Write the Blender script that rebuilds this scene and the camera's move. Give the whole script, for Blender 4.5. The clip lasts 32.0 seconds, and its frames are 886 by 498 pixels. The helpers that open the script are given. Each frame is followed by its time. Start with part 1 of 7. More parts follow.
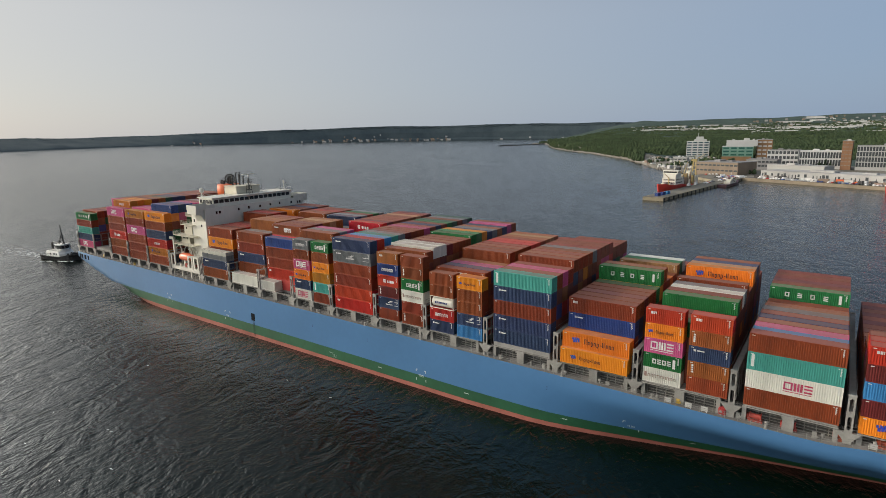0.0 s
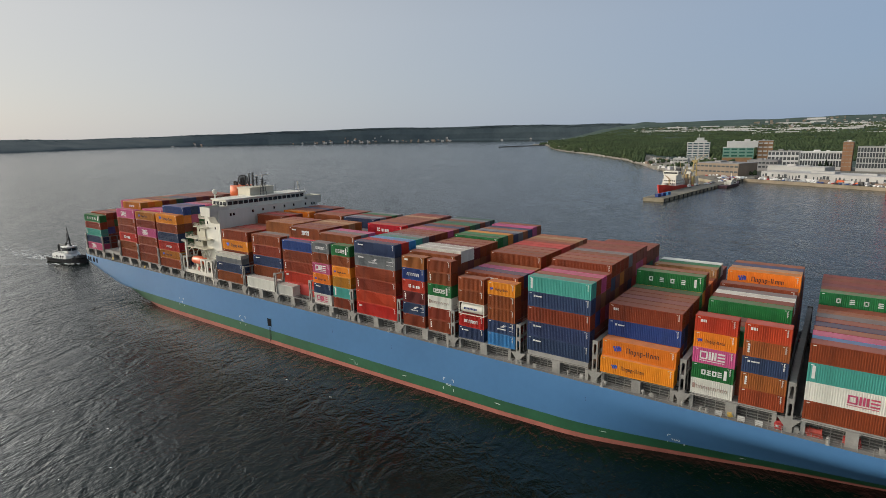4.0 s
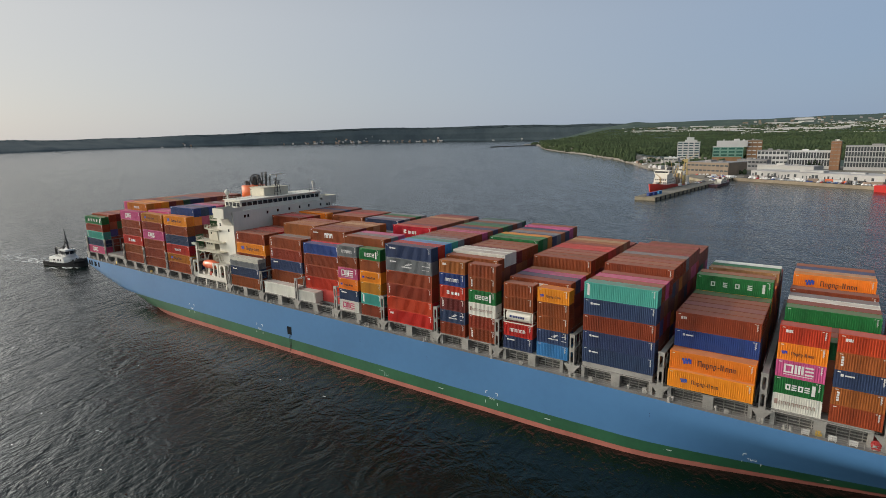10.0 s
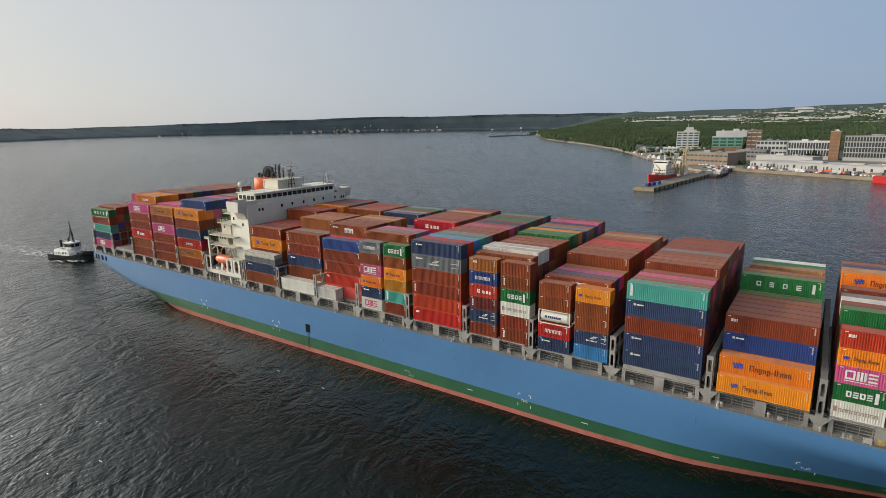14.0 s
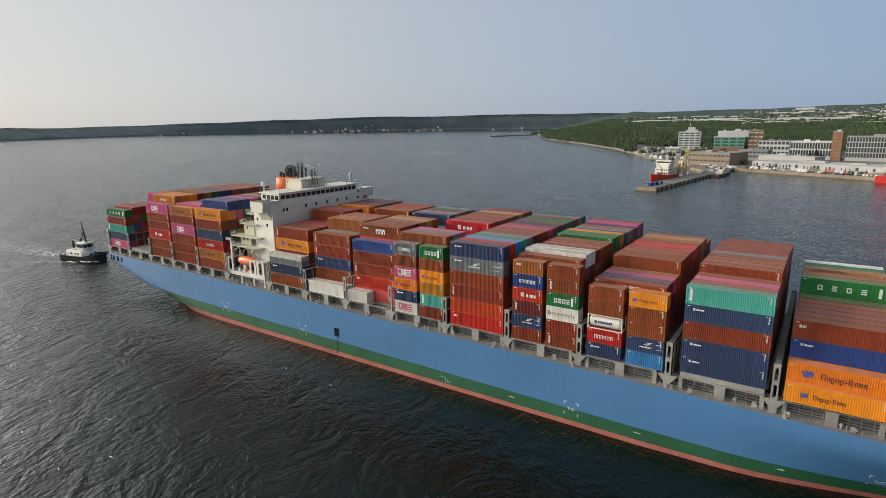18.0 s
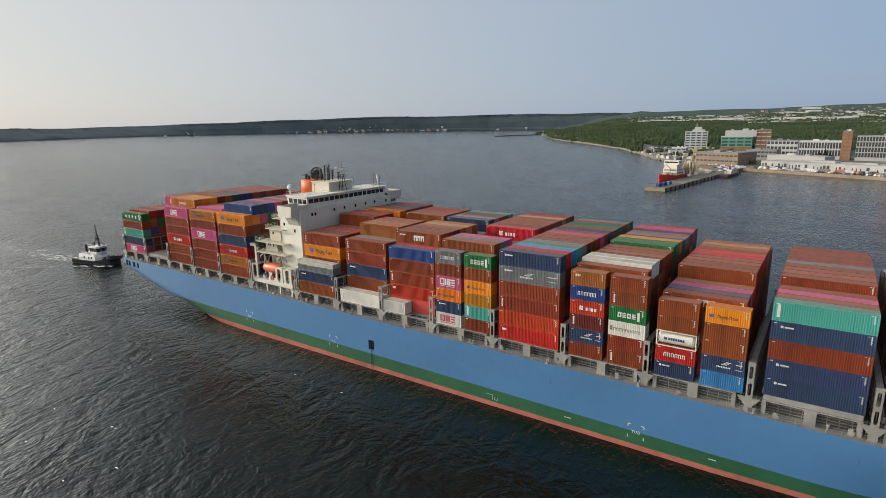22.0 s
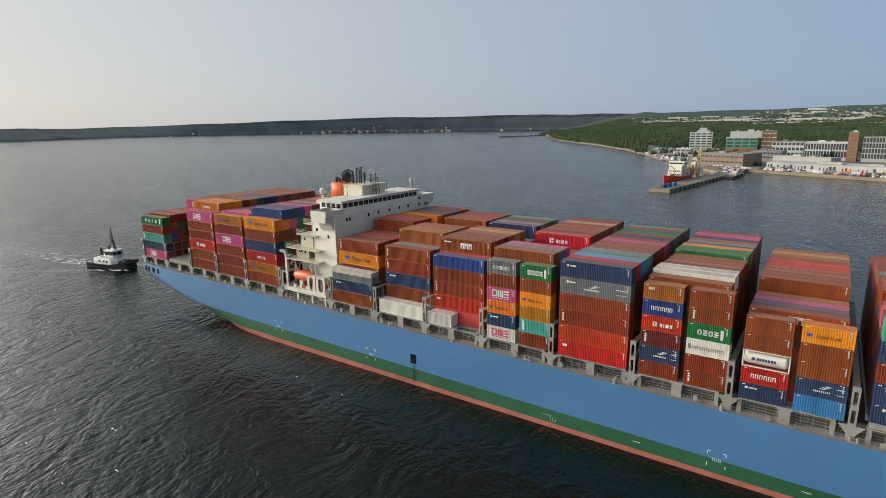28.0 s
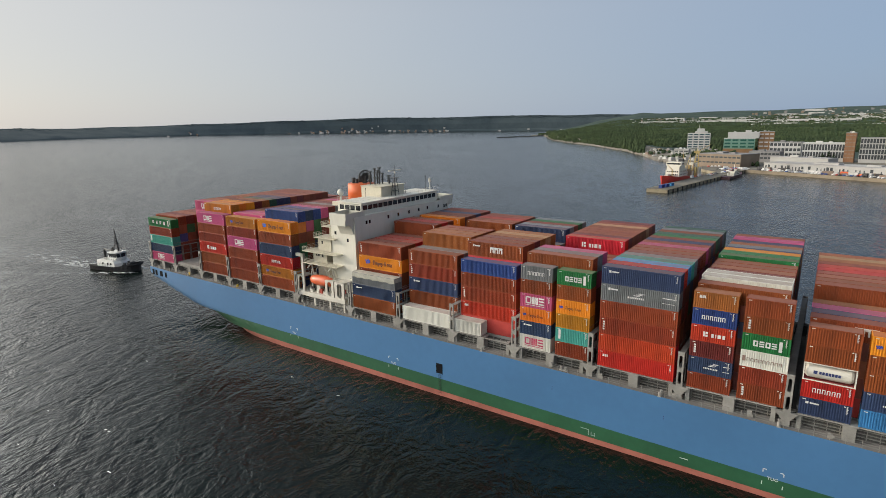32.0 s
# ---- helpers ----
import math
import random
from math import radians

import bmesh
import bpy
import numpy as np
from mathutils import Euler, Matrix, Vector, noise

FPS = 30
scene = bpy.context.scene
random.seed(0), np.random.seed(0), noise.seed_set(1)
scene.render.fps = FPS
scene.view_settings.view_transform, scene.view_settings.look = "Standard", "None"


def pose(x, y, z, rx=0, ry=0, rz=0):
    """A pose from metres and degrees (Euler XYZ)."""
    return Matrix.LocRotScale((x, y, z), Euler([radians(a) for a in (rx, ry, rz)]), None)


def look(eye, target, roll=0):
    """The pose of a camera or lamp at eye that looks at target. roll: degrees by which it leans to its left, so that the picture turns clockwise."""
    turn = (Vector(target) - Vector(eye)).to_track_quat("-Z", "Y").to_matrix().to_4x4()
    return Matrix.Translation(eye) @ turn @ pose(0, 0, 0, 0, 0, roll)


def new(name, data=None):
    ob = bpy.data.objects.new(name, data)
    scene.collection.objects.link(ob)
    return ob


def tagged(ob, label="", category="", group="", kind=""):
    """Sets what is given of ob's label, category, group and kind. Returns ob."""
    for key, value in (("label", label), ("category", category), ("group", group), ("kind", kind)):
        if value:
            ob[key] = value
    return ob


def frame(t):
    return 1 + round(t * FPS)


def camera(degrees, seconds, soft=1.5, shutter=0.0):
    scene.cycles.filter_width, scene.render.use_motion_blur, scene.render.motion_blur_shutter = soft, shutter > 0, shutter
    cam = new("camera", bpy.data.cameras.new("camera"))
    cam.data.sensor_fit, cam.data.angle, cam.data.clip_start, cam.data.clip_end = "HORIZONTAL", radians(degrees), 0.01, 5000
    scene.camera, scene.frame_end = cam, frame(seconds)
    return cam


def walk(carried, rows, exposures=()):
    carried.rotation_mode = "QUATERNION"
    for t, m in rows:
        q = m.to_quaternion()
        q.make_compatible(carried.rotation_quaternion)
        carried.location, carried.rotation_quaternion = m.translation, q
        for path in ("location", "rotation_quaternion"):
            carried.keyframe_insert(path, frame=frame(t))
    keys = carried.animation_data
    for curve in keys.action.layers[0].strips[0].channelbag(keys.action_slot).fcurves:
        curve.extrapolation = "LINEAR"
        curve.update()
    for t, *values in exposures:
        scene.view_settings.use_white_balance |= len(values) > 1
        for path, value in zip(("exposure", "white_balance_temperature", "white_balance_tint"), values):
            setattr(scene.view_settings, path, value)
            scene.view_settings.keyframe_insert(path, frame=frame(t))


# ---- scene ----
# ---- camera and its way ----
LENS = 76.74
PATH = [
    (0, 111.19, -90.74, 55.28, 35.091, -11.657, -0.93),
    (0.5, 111.18, -90.76, 55.26, 35.098, -11.633, -0.95),
    (1, 111.16, -90.78, 55.24, 35.110, -11.611, -0.94),
    (1.5, 111.20, -90.79, 55.22, 35.140, -11.589, -0.94),
    (2, 111.23, -90.80, 55.21, 35.123, -11.580, -0.92),
    (2.5, 111.33, -90.78, 55.20, 35.139, -11.566, -0.92),
    (3, 111.43, -90.76, 55.19, 35.174, -11.565, -0.92),
    (3.5, 111.48, -90.75, 55.07, 35.170, -11.535, -0.93),
    (5.5, 111.47, -90.70, 54.36, 35.124, -11.505, -0.96),
    (6, 111.45, -90.66, 54.19, 35.039, -11.502, -0.93),
    (6.5, 111.34, -90.61, 54.11, 34.900, -11.493, -0.93),
    (7, 111.23, -90.55, 54.03, 34.776, -11.495, -0.93),
    (7.5, 110.95, -90.52, 54.02, 34.664, -11.452, -0.96),
    (8, 110.68, -90.48, 54.02, 34.527, -11.426, -0.97),
    (8.5, 110.56, -90.50, 54.02, 34.427, -11.443, -0.98),
    (9, 110.45, -90.52, 54.02, 34.359, -11.472, -0.97),
    (9.5, 110.45, -90.50, 54.07, 34.326, -11.484, -0.98),
    (10, 110.46, -90.49, 54.12, 34.280, -11.511, -0.98),
    (10.5, 110.50, -90.42, 54.21, 34.248, -11.503, -0.99),
    (11, 110.54, -90.36, 54.29, 34.309, -11.509, -0.96),
    (11.5, 110.53, -90.32, 54.37, 34.287, -11.539, -0.93),
    (12, 110.52, -90.27, 54.45, 34.279, -12.559, -0.92),
    (12.5, 110.48, -90.28, 54.53, 34.256, -12.570, -0.93),
    (13, 110.43, -90.30, 54.60, 34.229, -12.565, -0.93),
    (13.5, 110.48, -90.32, 54.67, 34.201, -12.553, -0.90),
    (14, 110.52, -90.34, 54.73, 34.161, -12.581, -0.89),
    (14.5, 110.47, -90.45, 54.73, 34.099, -12.609, -0.84),
    (16.5, 109.85, -91.21, 54.56, 34.224, -12.585, -0.86),
    (17, 109.66, -91.44, 54.50, 34.144, -12.581, -0.83),
    (17.5, 109.61, -91.49, 54.42, 34.083, -12.599, -0.81),
    (18, 109.55, -91.54, 54.34, 34.227, -12.581, -0.82),
    (18.5, 108.53, -91.10, 54.25, 34.502, -12.602, -0.81),
    (19, 107.51, -90.65, 54.16, 34.638, -12.509, -0.82),
    (19.5, 106.68, -90.29, 54.29, 34.649, -12.514, -0.83),
    (20, 105.86, -89.93, 54.42, 34.631, -12.512, -0.81),
    (20.5, 105.85, -89.92, 54.47, 34.655, -12.485, -0.83),
    (21, 105.85, -89.91, 54.52, 34.620, -12.533, -0.84),
    (21.5, 105.92, -89.90, 54.48, 34.569, -12.578, -0.87),
    (22, 105.99, -89.90, 54.45, 34.641, -12.583, -0.89),
    (22.5, 105.97, -89.83, 54.44, 34.738, -12.624, -0.91),
    (23, 105.96, -89.77, 54.43, 34.804, -12.612, -0.90),
    (23.5, 105.92, -89.70, 54.43, 34.841, -12.568, -0.89),
    (24, 105.88, -89.63, 54.43, 34.895, -12.579, -0.87),
    (24.5, 105.87, -89.56, 54.44, 34.913, -12.564, -0.85),
    (25, 105.85, -89.49, 54.45, 34.923, -12.577, -0.83),
    (25.5, 105.85, -89.43, 54.46, 34.957, -12.564, -0.83),
    (27.5, 105.76, -89.12, 54.49, 35.046, -12.512, -0.85),
    (28, 105.73, -89.02, 54.50, 35.041, -12.518, -0.83),
    (28.5, 105.70, -88.91, 54.47, 35.029, -12.520, -0.82),
    (29, 105.68, -88.81, 54.44, 35.022, -12.519, -0.80),
    (29.5, 105.67, -88.70, 54.39, 34.987, -12.519, -0.79),
    (30, 105.65, -88.60, 54.33, 34.942, -12.513, -0.77),
    (30.5, 105.64, -88.52, 54.29, 34.930, -12.505, -0.77),
    (31, 105.62, -88.45, 54.26, 34.902, -12.497, -0.76),
    (31.5, 105.60, -88.37, 54.23, 34.874, -12.487, -0.75),
    (32, 105.58, -88.30, 54.20, 34.834, -12.476, -0.75),
]
SHIP_WAY = [
    (0, -31.24, 2.22, -0.549),
    (4, -23.39, 1.66, -0.584),
    (8, -15.50, 1.12, -0.576),
    (12, -7.72, 0.64, -0.492),
    (16, 0.07, 0.28, -0.339),
    (20, 7.85, 0.00, -0.147),
    (24, 15.64, -0.25, 0.015),
    (28, 23.45, -0.52, 0.124),
    (32, 31.28, -0.80, 0.180),
]
EXPOSURE, SKY_STRENGTH, SUN_STRENGTH = 0.0, 0.10, 2.58


def aim(x, y, z, yaw, pitch, roll):
    a, b = radians(yaw), radians(pitch)
    eye = Vector((x, y, z))
    return look(eye, eye + Vector((-math.sin(a) * math.cos(b), math.cos(a) * math.cos(b), math.sin(b))), roll)


cam = camera(LENS, 32.0, 0.78)
walk(cam, [(row[0], aim(*row[1:])) for row in PATH], [(0, EXPOSURE - 0.05), (11.4, EXPOSURE - 0.04), (12.4, EXPOSURE + 0.04), (20, EXPOSURE + 0.08), (25, EXPOSURE + 0.09), (32, EXPOSURE + 0.06)])

# ---- world and sun: thin evening haze, the sun low beyond the stern quarter ----
SUN_EL, SUN_AZ = 19.0, 249.0
GLOW_EL, GLOW_AZ = 26.0, 229.0
VEIL = [(0.22, 0.31, 0.46), (0.30, 0.40, 0.56), (0.47, 0.52, 0.59), (0.67, 0.66, 0.645), (2.7, 2.65, 2.5), (3.9, 3.8, 3.45), (4.6, 4.4, 4.0)]
world = bpy.data.worlds.new("sky")
scene.world = world
world.use_nodes = True
wn, wl = world.node_tree.nodes, world.node_tree.links
sky = wn.new("ShaderNodeTexSky")
sky.sky_type, sky.sun_disc = "NISHITA", False
sky.sun_elevation, sky.sun_rotation = radians(SUN_EL), radians(SUN_AZ)
sky.altitude, sky.air_density, sky.dust_density, sky.ozone_density = 50, 1.0, 1.5, 1.6
# a thin veil of high haze over the clear sky, warm towards the sun and blue away from it
sky_gain = wn.new("ShaderNodeMix")
sky_gain.data_type, sky_gain.blend_type = "RGBA", "MULTIPLY"
sky_gain.inputs[0].default_value = 1.0
sky_gain.inputs[7].default_value = (SKY_STRENGTH, SKY_STRENGTH, SKY_STRENGTH, 1)
wl.new(sky.outputs[0], sky_gain.inputs[6])
wco = wn.new("ShaderNodeTexCoord")
wdot = wn.new("ShaderNodeVectorMath")
wdot.operation = "DOT_PRODUCT"
wdot.inputs[1].default_value = (math.sin(radians(GLOW_AZ)) * math.cos(radians(GLOW_EL)), math.cos(radians(GLOW_AZ)) * math.cos(radians(GLOW_EL)), math.sin(radians(GLOW_EL)))
wl.new(wco.outputs["Generated"], wdot.inputs[0])
wmap = wn.new("ShaderNodeMapRange")
wmap.inputs["From Min"].default_value, wmap.inputs["From Max"].default_value = -1.0, 1.0
wl.new(wdot.outputs["Value"], wmap.inputs["Value"])
veil = wn.new("ShaderNodeValToRGB")
for pos, rgb in zip((0.0, 0.22, 0.5, 0.768, 0.83, 0.93, 1.0), VEIL):
    e = veil.color_ramp.elements[0] if pos == 0 else (veil.color_ramp.elements[-1] if pos == 1 else veil.color_ramp.elements.new(pos))
    e.color = (*rgb, 1)
wl.new(wmap.outputs[0], veil.inputs[0])
wsep = wn.new("ShaderNodeSeparateXYZ")
wl.new(wco.outputs["Generated"], wsep.inputs[0])
wup = wn.new("ShaderNodeMapRange")
wup.inputs["From Min"].default_value, wup.inputs["From Max"].default_value = 0.18, 0.8
wup.inputs["To Min"].default_value, wup.inputs["To Max"].default_value = 0.0, 1.0
wl.new(wsep.outputs[2], wup.inputs["Value"])
wzen = wn.new("ShaderNodeMix")
wzen.data_type = "RGBA"
wzen.inputs[6].default_value, wzen.inputs[7].default_value = (1, 1, 1, 1), (0.47, 0.52, 0.60, 1)
wl.new(wup.outputs[0], wzen.inputs[0])
vmul = wn.new("ShaderNodeVectorMath")
vmul.operation = "MULTIPLY"
wl.new(veil.outputs[0], vmul.inputs[0])
wl.new(wzen.outputs[2], vmul.inputs[1])
wmix = wn.new("ShaderNodeMix")
wmix.data_type = "RGBA"
wmix.inputs[0].default_value = 0.82
wl.new(sky_gain.outputs[2], wmix.inputs[6])
wl.new(vmul.outputs[0], wmix.inputs[7])
wn["Background"].inputs[1].default_value = 1.0
wl.new(wmix.outputs[2], wn["Background"].inputs[0])
sun = new("sun", bpy.data.lights.new("sun", "SUN"))
sun.data.energy, sun.data.angle, sun.data.color = SUN_STRENGTH, radians(2.0), (1.0, 0.835, 0.655)
sd = Vector((math.sin(radians(SUN_AZ)) * math.cos(radians(SUN_EL)), math.cos(radians(SUN_AZ)) * math.cos(radians(SUN_EL)), math.sin(radians(SUN_EL))))
sun.matrix_world = look(sd * 300, (0, 0, 0))


# ---- materials ----
def material(name, color, rough=0.6, metal=0.0, vary=0.25, scale=1.0, bump=0.0, fine=30.0, spec=0.5, tint=None, streak=0.0, per="obj"):
    """A painted or worn surface: two scales of noise over the base colour, optional stains, streaks and relief."""
    m = bpy.data.materials.new(name)
    m.use_nodes = True
    n, l = m.node_tree.nodes, m.node_tree.links
    p = n["Principled BSDF"]
    p.inputs["Roughness"].default_value = rough
    p.inputs["Metallic"].default_value = metal
    p.inputs["Specular IOR Level"].default_value = spec
    co = n.new("ShaderNodeTexCoord")
    big = n.new("ShaderNodeTexNoise")
    big.inputs["Scale"].default_value, big.inputs["Detail"].default_value = scale, 4
    small = n.new("ShaderNodeTexNoise")
    small.inputs["Scale"].default_value, small.inputs["Detail"].default_value = fine * scale, 3
    vec = co.outputs["Object"]
    if streak:
        mp = n.new("ShaderNodeMapping")
        mp.inputs["Scale"].default_value = (1, 1, streak)
        l.new(vec, mp.inputs[0])
        vec = mp.outputs[0]
    l.new(vec, big.inputs["Vector"])
    l.new(vec, small.inputs["Vector"])
    add = n.new("ShaderNodeMath")
    add.operation = "MULTIPLY_ADD"
    add.inputs[1].default_value = 0.35
    l.new(small.outputs[0], add.inputs[0])
    l.new(big.outputs[0], add.inputs[2])
    ramp = n.new("ShaderNodeMapRange")
    ramp.inputs["From Min"].default_value, ramp.inputs["From Max"].default_value = 0.45, 0.9
    l.new(add.outputs[0], ramp.inputs["Value"])
    mix = n.new("ShaderNodeMix")
    mix.data_type = "RGBA"
    other = tint or tuple(c * (1 - vary) for c in color)
    mix.inputs[6].default_value = (*color, 1)
    mix.inputs[7].default_value = (*other, 1)
    fac = n.new("ShaderNodeMath")
    fac.operation = "MULTIPLY"
    fac.inputs[1].default_value = 1.0 if not tint else vary
    l.new(ramp.outputs[0], fac.inputs[0])
    l.new(fac.outputs[0], mix.inputs[0])
    out = mix.outputs[2]
    info = n.new("ShaderNodeObjectInfo")
    geo = n.new("ShaderNodeNewGeometry")
    hs = n.new("ShaderNodeHueSaturation")
    rnd = n.new("ShaderNodeMapRange")
    rnd.inputs["To Min"].default_value, rnd.inputs["To Max"].default_value = 0.86, 1.14
    l.new((info.outputs["Random"] if per == "obj" else geo.outputs["Random Per Island"]), rnd.inputs["Value"])
    l.new(rnd.outputs[0], hs.inputs["Value"])
    wrap = n.new("ShaderNodeMath")
    wrap.operation = "PINGPONG"
    wrap.inputs[1].default_value = 0.13
    l.new((info.outputs["Random"] if per == "obj" else geo.outputs["Random Per Island"]), wrap.inputs[0])
    hue = n.new("ShaderNodeMapRange")
    hue.inputs["From Max"].default_value = 0.13
    hue.inputs["To Min"].default_value, hue.inputs["To Max"].default_value = 0.492, 0.512
    l.new(wrap.outputs[0], hue.inputs["Value"])
    l.new(hue.outputs[0], hs.inputs["Hue"])
    l.new(out, hs.inputs["Color"])
    l.new(hs.outputs[0], p.inputs["Base Color"])
    if bump:
        b = n.new("ShaderNodeBump")
        b.inputs["Strength"].default_value, b.inputs["Distance"].default_value = 0.6, bump
        l.new(add.outputs[0], b.inputs["Height"])
        l.new(b.outputs[0], p.inputs["Normal"])
    return m


COLORS = {
    "b": (0.276, 0.060, 0.025), "m": (0.170, 0.032, 0.027), "o": (0.34, 0.105, 0.036), "p": (0.80, 0.265, 0.014),
    "r": (0.50, 0.034, 0.028), "n": (0.036, 0.060, 0.125), "u": (0.030, 0.066, 0.235), "l": (0.07, 0.27, 0.52),
    "t": (0.085, 0.33, 0.27), "g": (0.022, 0.165, 0.05), "w": (0.74, 0.725, 0.65), "y": (0.20, 0.21, 0.215),
    "k": (0.54, 0.105, 0.225), "c": (0.46, 0.25, 0.13), "a": (0.52, 0.205, 0.022), "d": (0.03, 0.10, 0.06),
}
PAINT, ROOF, FAR_PAINT = {}, {}, {}
for key, rgb in COLORS.items():
    dust = 0.3 * rgb[0] + 0.6 * rgb[1] + 0.1 * rgb[2]
    rgb = tuple(max(0.012, c * 0.95 - 0.09 * dust) for c in rgb)
    PAINT[key] = material("container_paint_" + key, rgb, 0.55, 0, 0.22 if key in "wptk" else 0.42, 0.6, 0.0, 12, 0.35, None, 0.25)
    # roofs and inner boxes greyed for dust and fading, with sky sheen painted in
    faded = tuple(c * 0.58 + 0.42 * g for c, g in zip(rgb, (0.24, 0.18, 0.17)))
    inner = tuple(c * 0.8 + 0.2 * g for c, g in zip(rgb, (0.20, 0.16, 0.155)))
    ROOF[key] = material("container_roof_" + key, faded, 0.85, 0, 0.40, 0.45, 0.0, 9, 0.15, (0.17, 0.085, 0.055))
    FAR_PAINT[key] = material("container_far_" + key, inner, 0.6, 0, 0.3, 0.5, 0, 10, 0.3, None, 0, "island")
MARK_WHITE = material("marking_white", (0.58, 0.58, 0.56), 0.6, 0, 0.2, 2)
MARK_DARK = material("marking_dark", (0.075, 0.022, 0.02), 0.6, 0, 0.2, 2)
MARK_FAINT = material("marking_faint_brown", (0.26, 0.17, 0.14), 0.6, 0, 0.2, 2)
MARK_ROSE = material("marking_rose", (0.42, 0.045, 0.11), 0.6, 0, 0.2, 2)
MARK_NAVY = material("marking_navy", (0.02, 0.03, 0.12), 0.6, 0, 0.2, 2)
MARK_BLUE = material("marking_blue", (0.02, 0.06, 0.35), 0.6, 0, 0.2, 2)
HULL_BLUE = material("hull_blue_paint", (0.054, 0.150, 0.298), 0.48, 0, 0.16, 0.05, 0.0, 14, 0.4)
HULL_GREEN = material("hull_green_paint", (0.020, 0.088, 0.042), 0.5, 0, 0.3, 0.15, 0, 8, 0.35)
HULL_RED = material("hull_red_antifouling", (0.33, 0.115, 0.085), 0.65, 0, 0.35, 0.15, 0, 8, 0.3)
DECK_GREY = material("deck_grey_paint", (0.20, 0.19, 0.175), 0.75, 0, 0.35, 0.3, 0.0, 10, 0.2)
LASH_GREY = material("lashing_grey_paint", (0.27, 0.262, 0.24), 0.65, 0, 0.35, 0.4, 0.0, 10, 0.3)
COAMING_GREY = material("coaming_dark_grey_paint", (0.085, 0.083, 0.078), 0.8, 0, 0.45, 0.4, 0.0, 10, 0.2)
HATCH_GREY = material("hatch_cover_paint", (0.30, 0.295, 0.275), 0.75, 0, 0.3, 0.2, 0, 10, 0.2)
DARK_STEEL = material("dark_steel", (0.035, 0.034, 0.034), 0.6, 0.0, 0.4, 0.5)
TUG_WHITE = material("tug_white_paint", (0.78, 0.77, 0.72), 0.5, 0, 0.15, 0.5)
WHITE_STEEL = material("house_white_paint", (0.605, 0.58, 0.505), 0.55, 0, 0.14, 0.25, 0.0, 8, 0.35, None, 0.2)
BUFF_STEEL = material("cream_paint", (0.52, 0.48, 0.38), 0.6, 0, 0.2, 0.3, 0, 8, 0.3)
FUNNEL_RED = material("funnel_orange_red_paint", (0.62, 0.085, 0.02), 0.5, 0, 0.2, 0.4)
LIFEBOAT_ORANGE = material("lifeboat_orange_plastic", (0.56, 0.12, 0.035), 0.4, 0, 0.15, 0.6)
GLASS_DARK = material("dark_window_glass", (0.012, 0.015, 0.018), 0.08, 0, 0.2, 1)
PORT_DARK = material("dark_opening", (0.008, 0.009, 0.011), 0.9, 0, 0.3, 1, 0, 10, 0.1)
FADED_MARK = material("faded_marking", (0.26, 0.34, 0.29), 0.7, 0, 0.4, 2)
RUBBER = material("black_rubber", (0.016, 0.016, 0.017), 0.8, 0, 0.4, 2)
TARP = material("grey_tarpaulin", (0.36, 0.35, 0.30), 0.85, 0, 0.3, 0.8, 0.03)


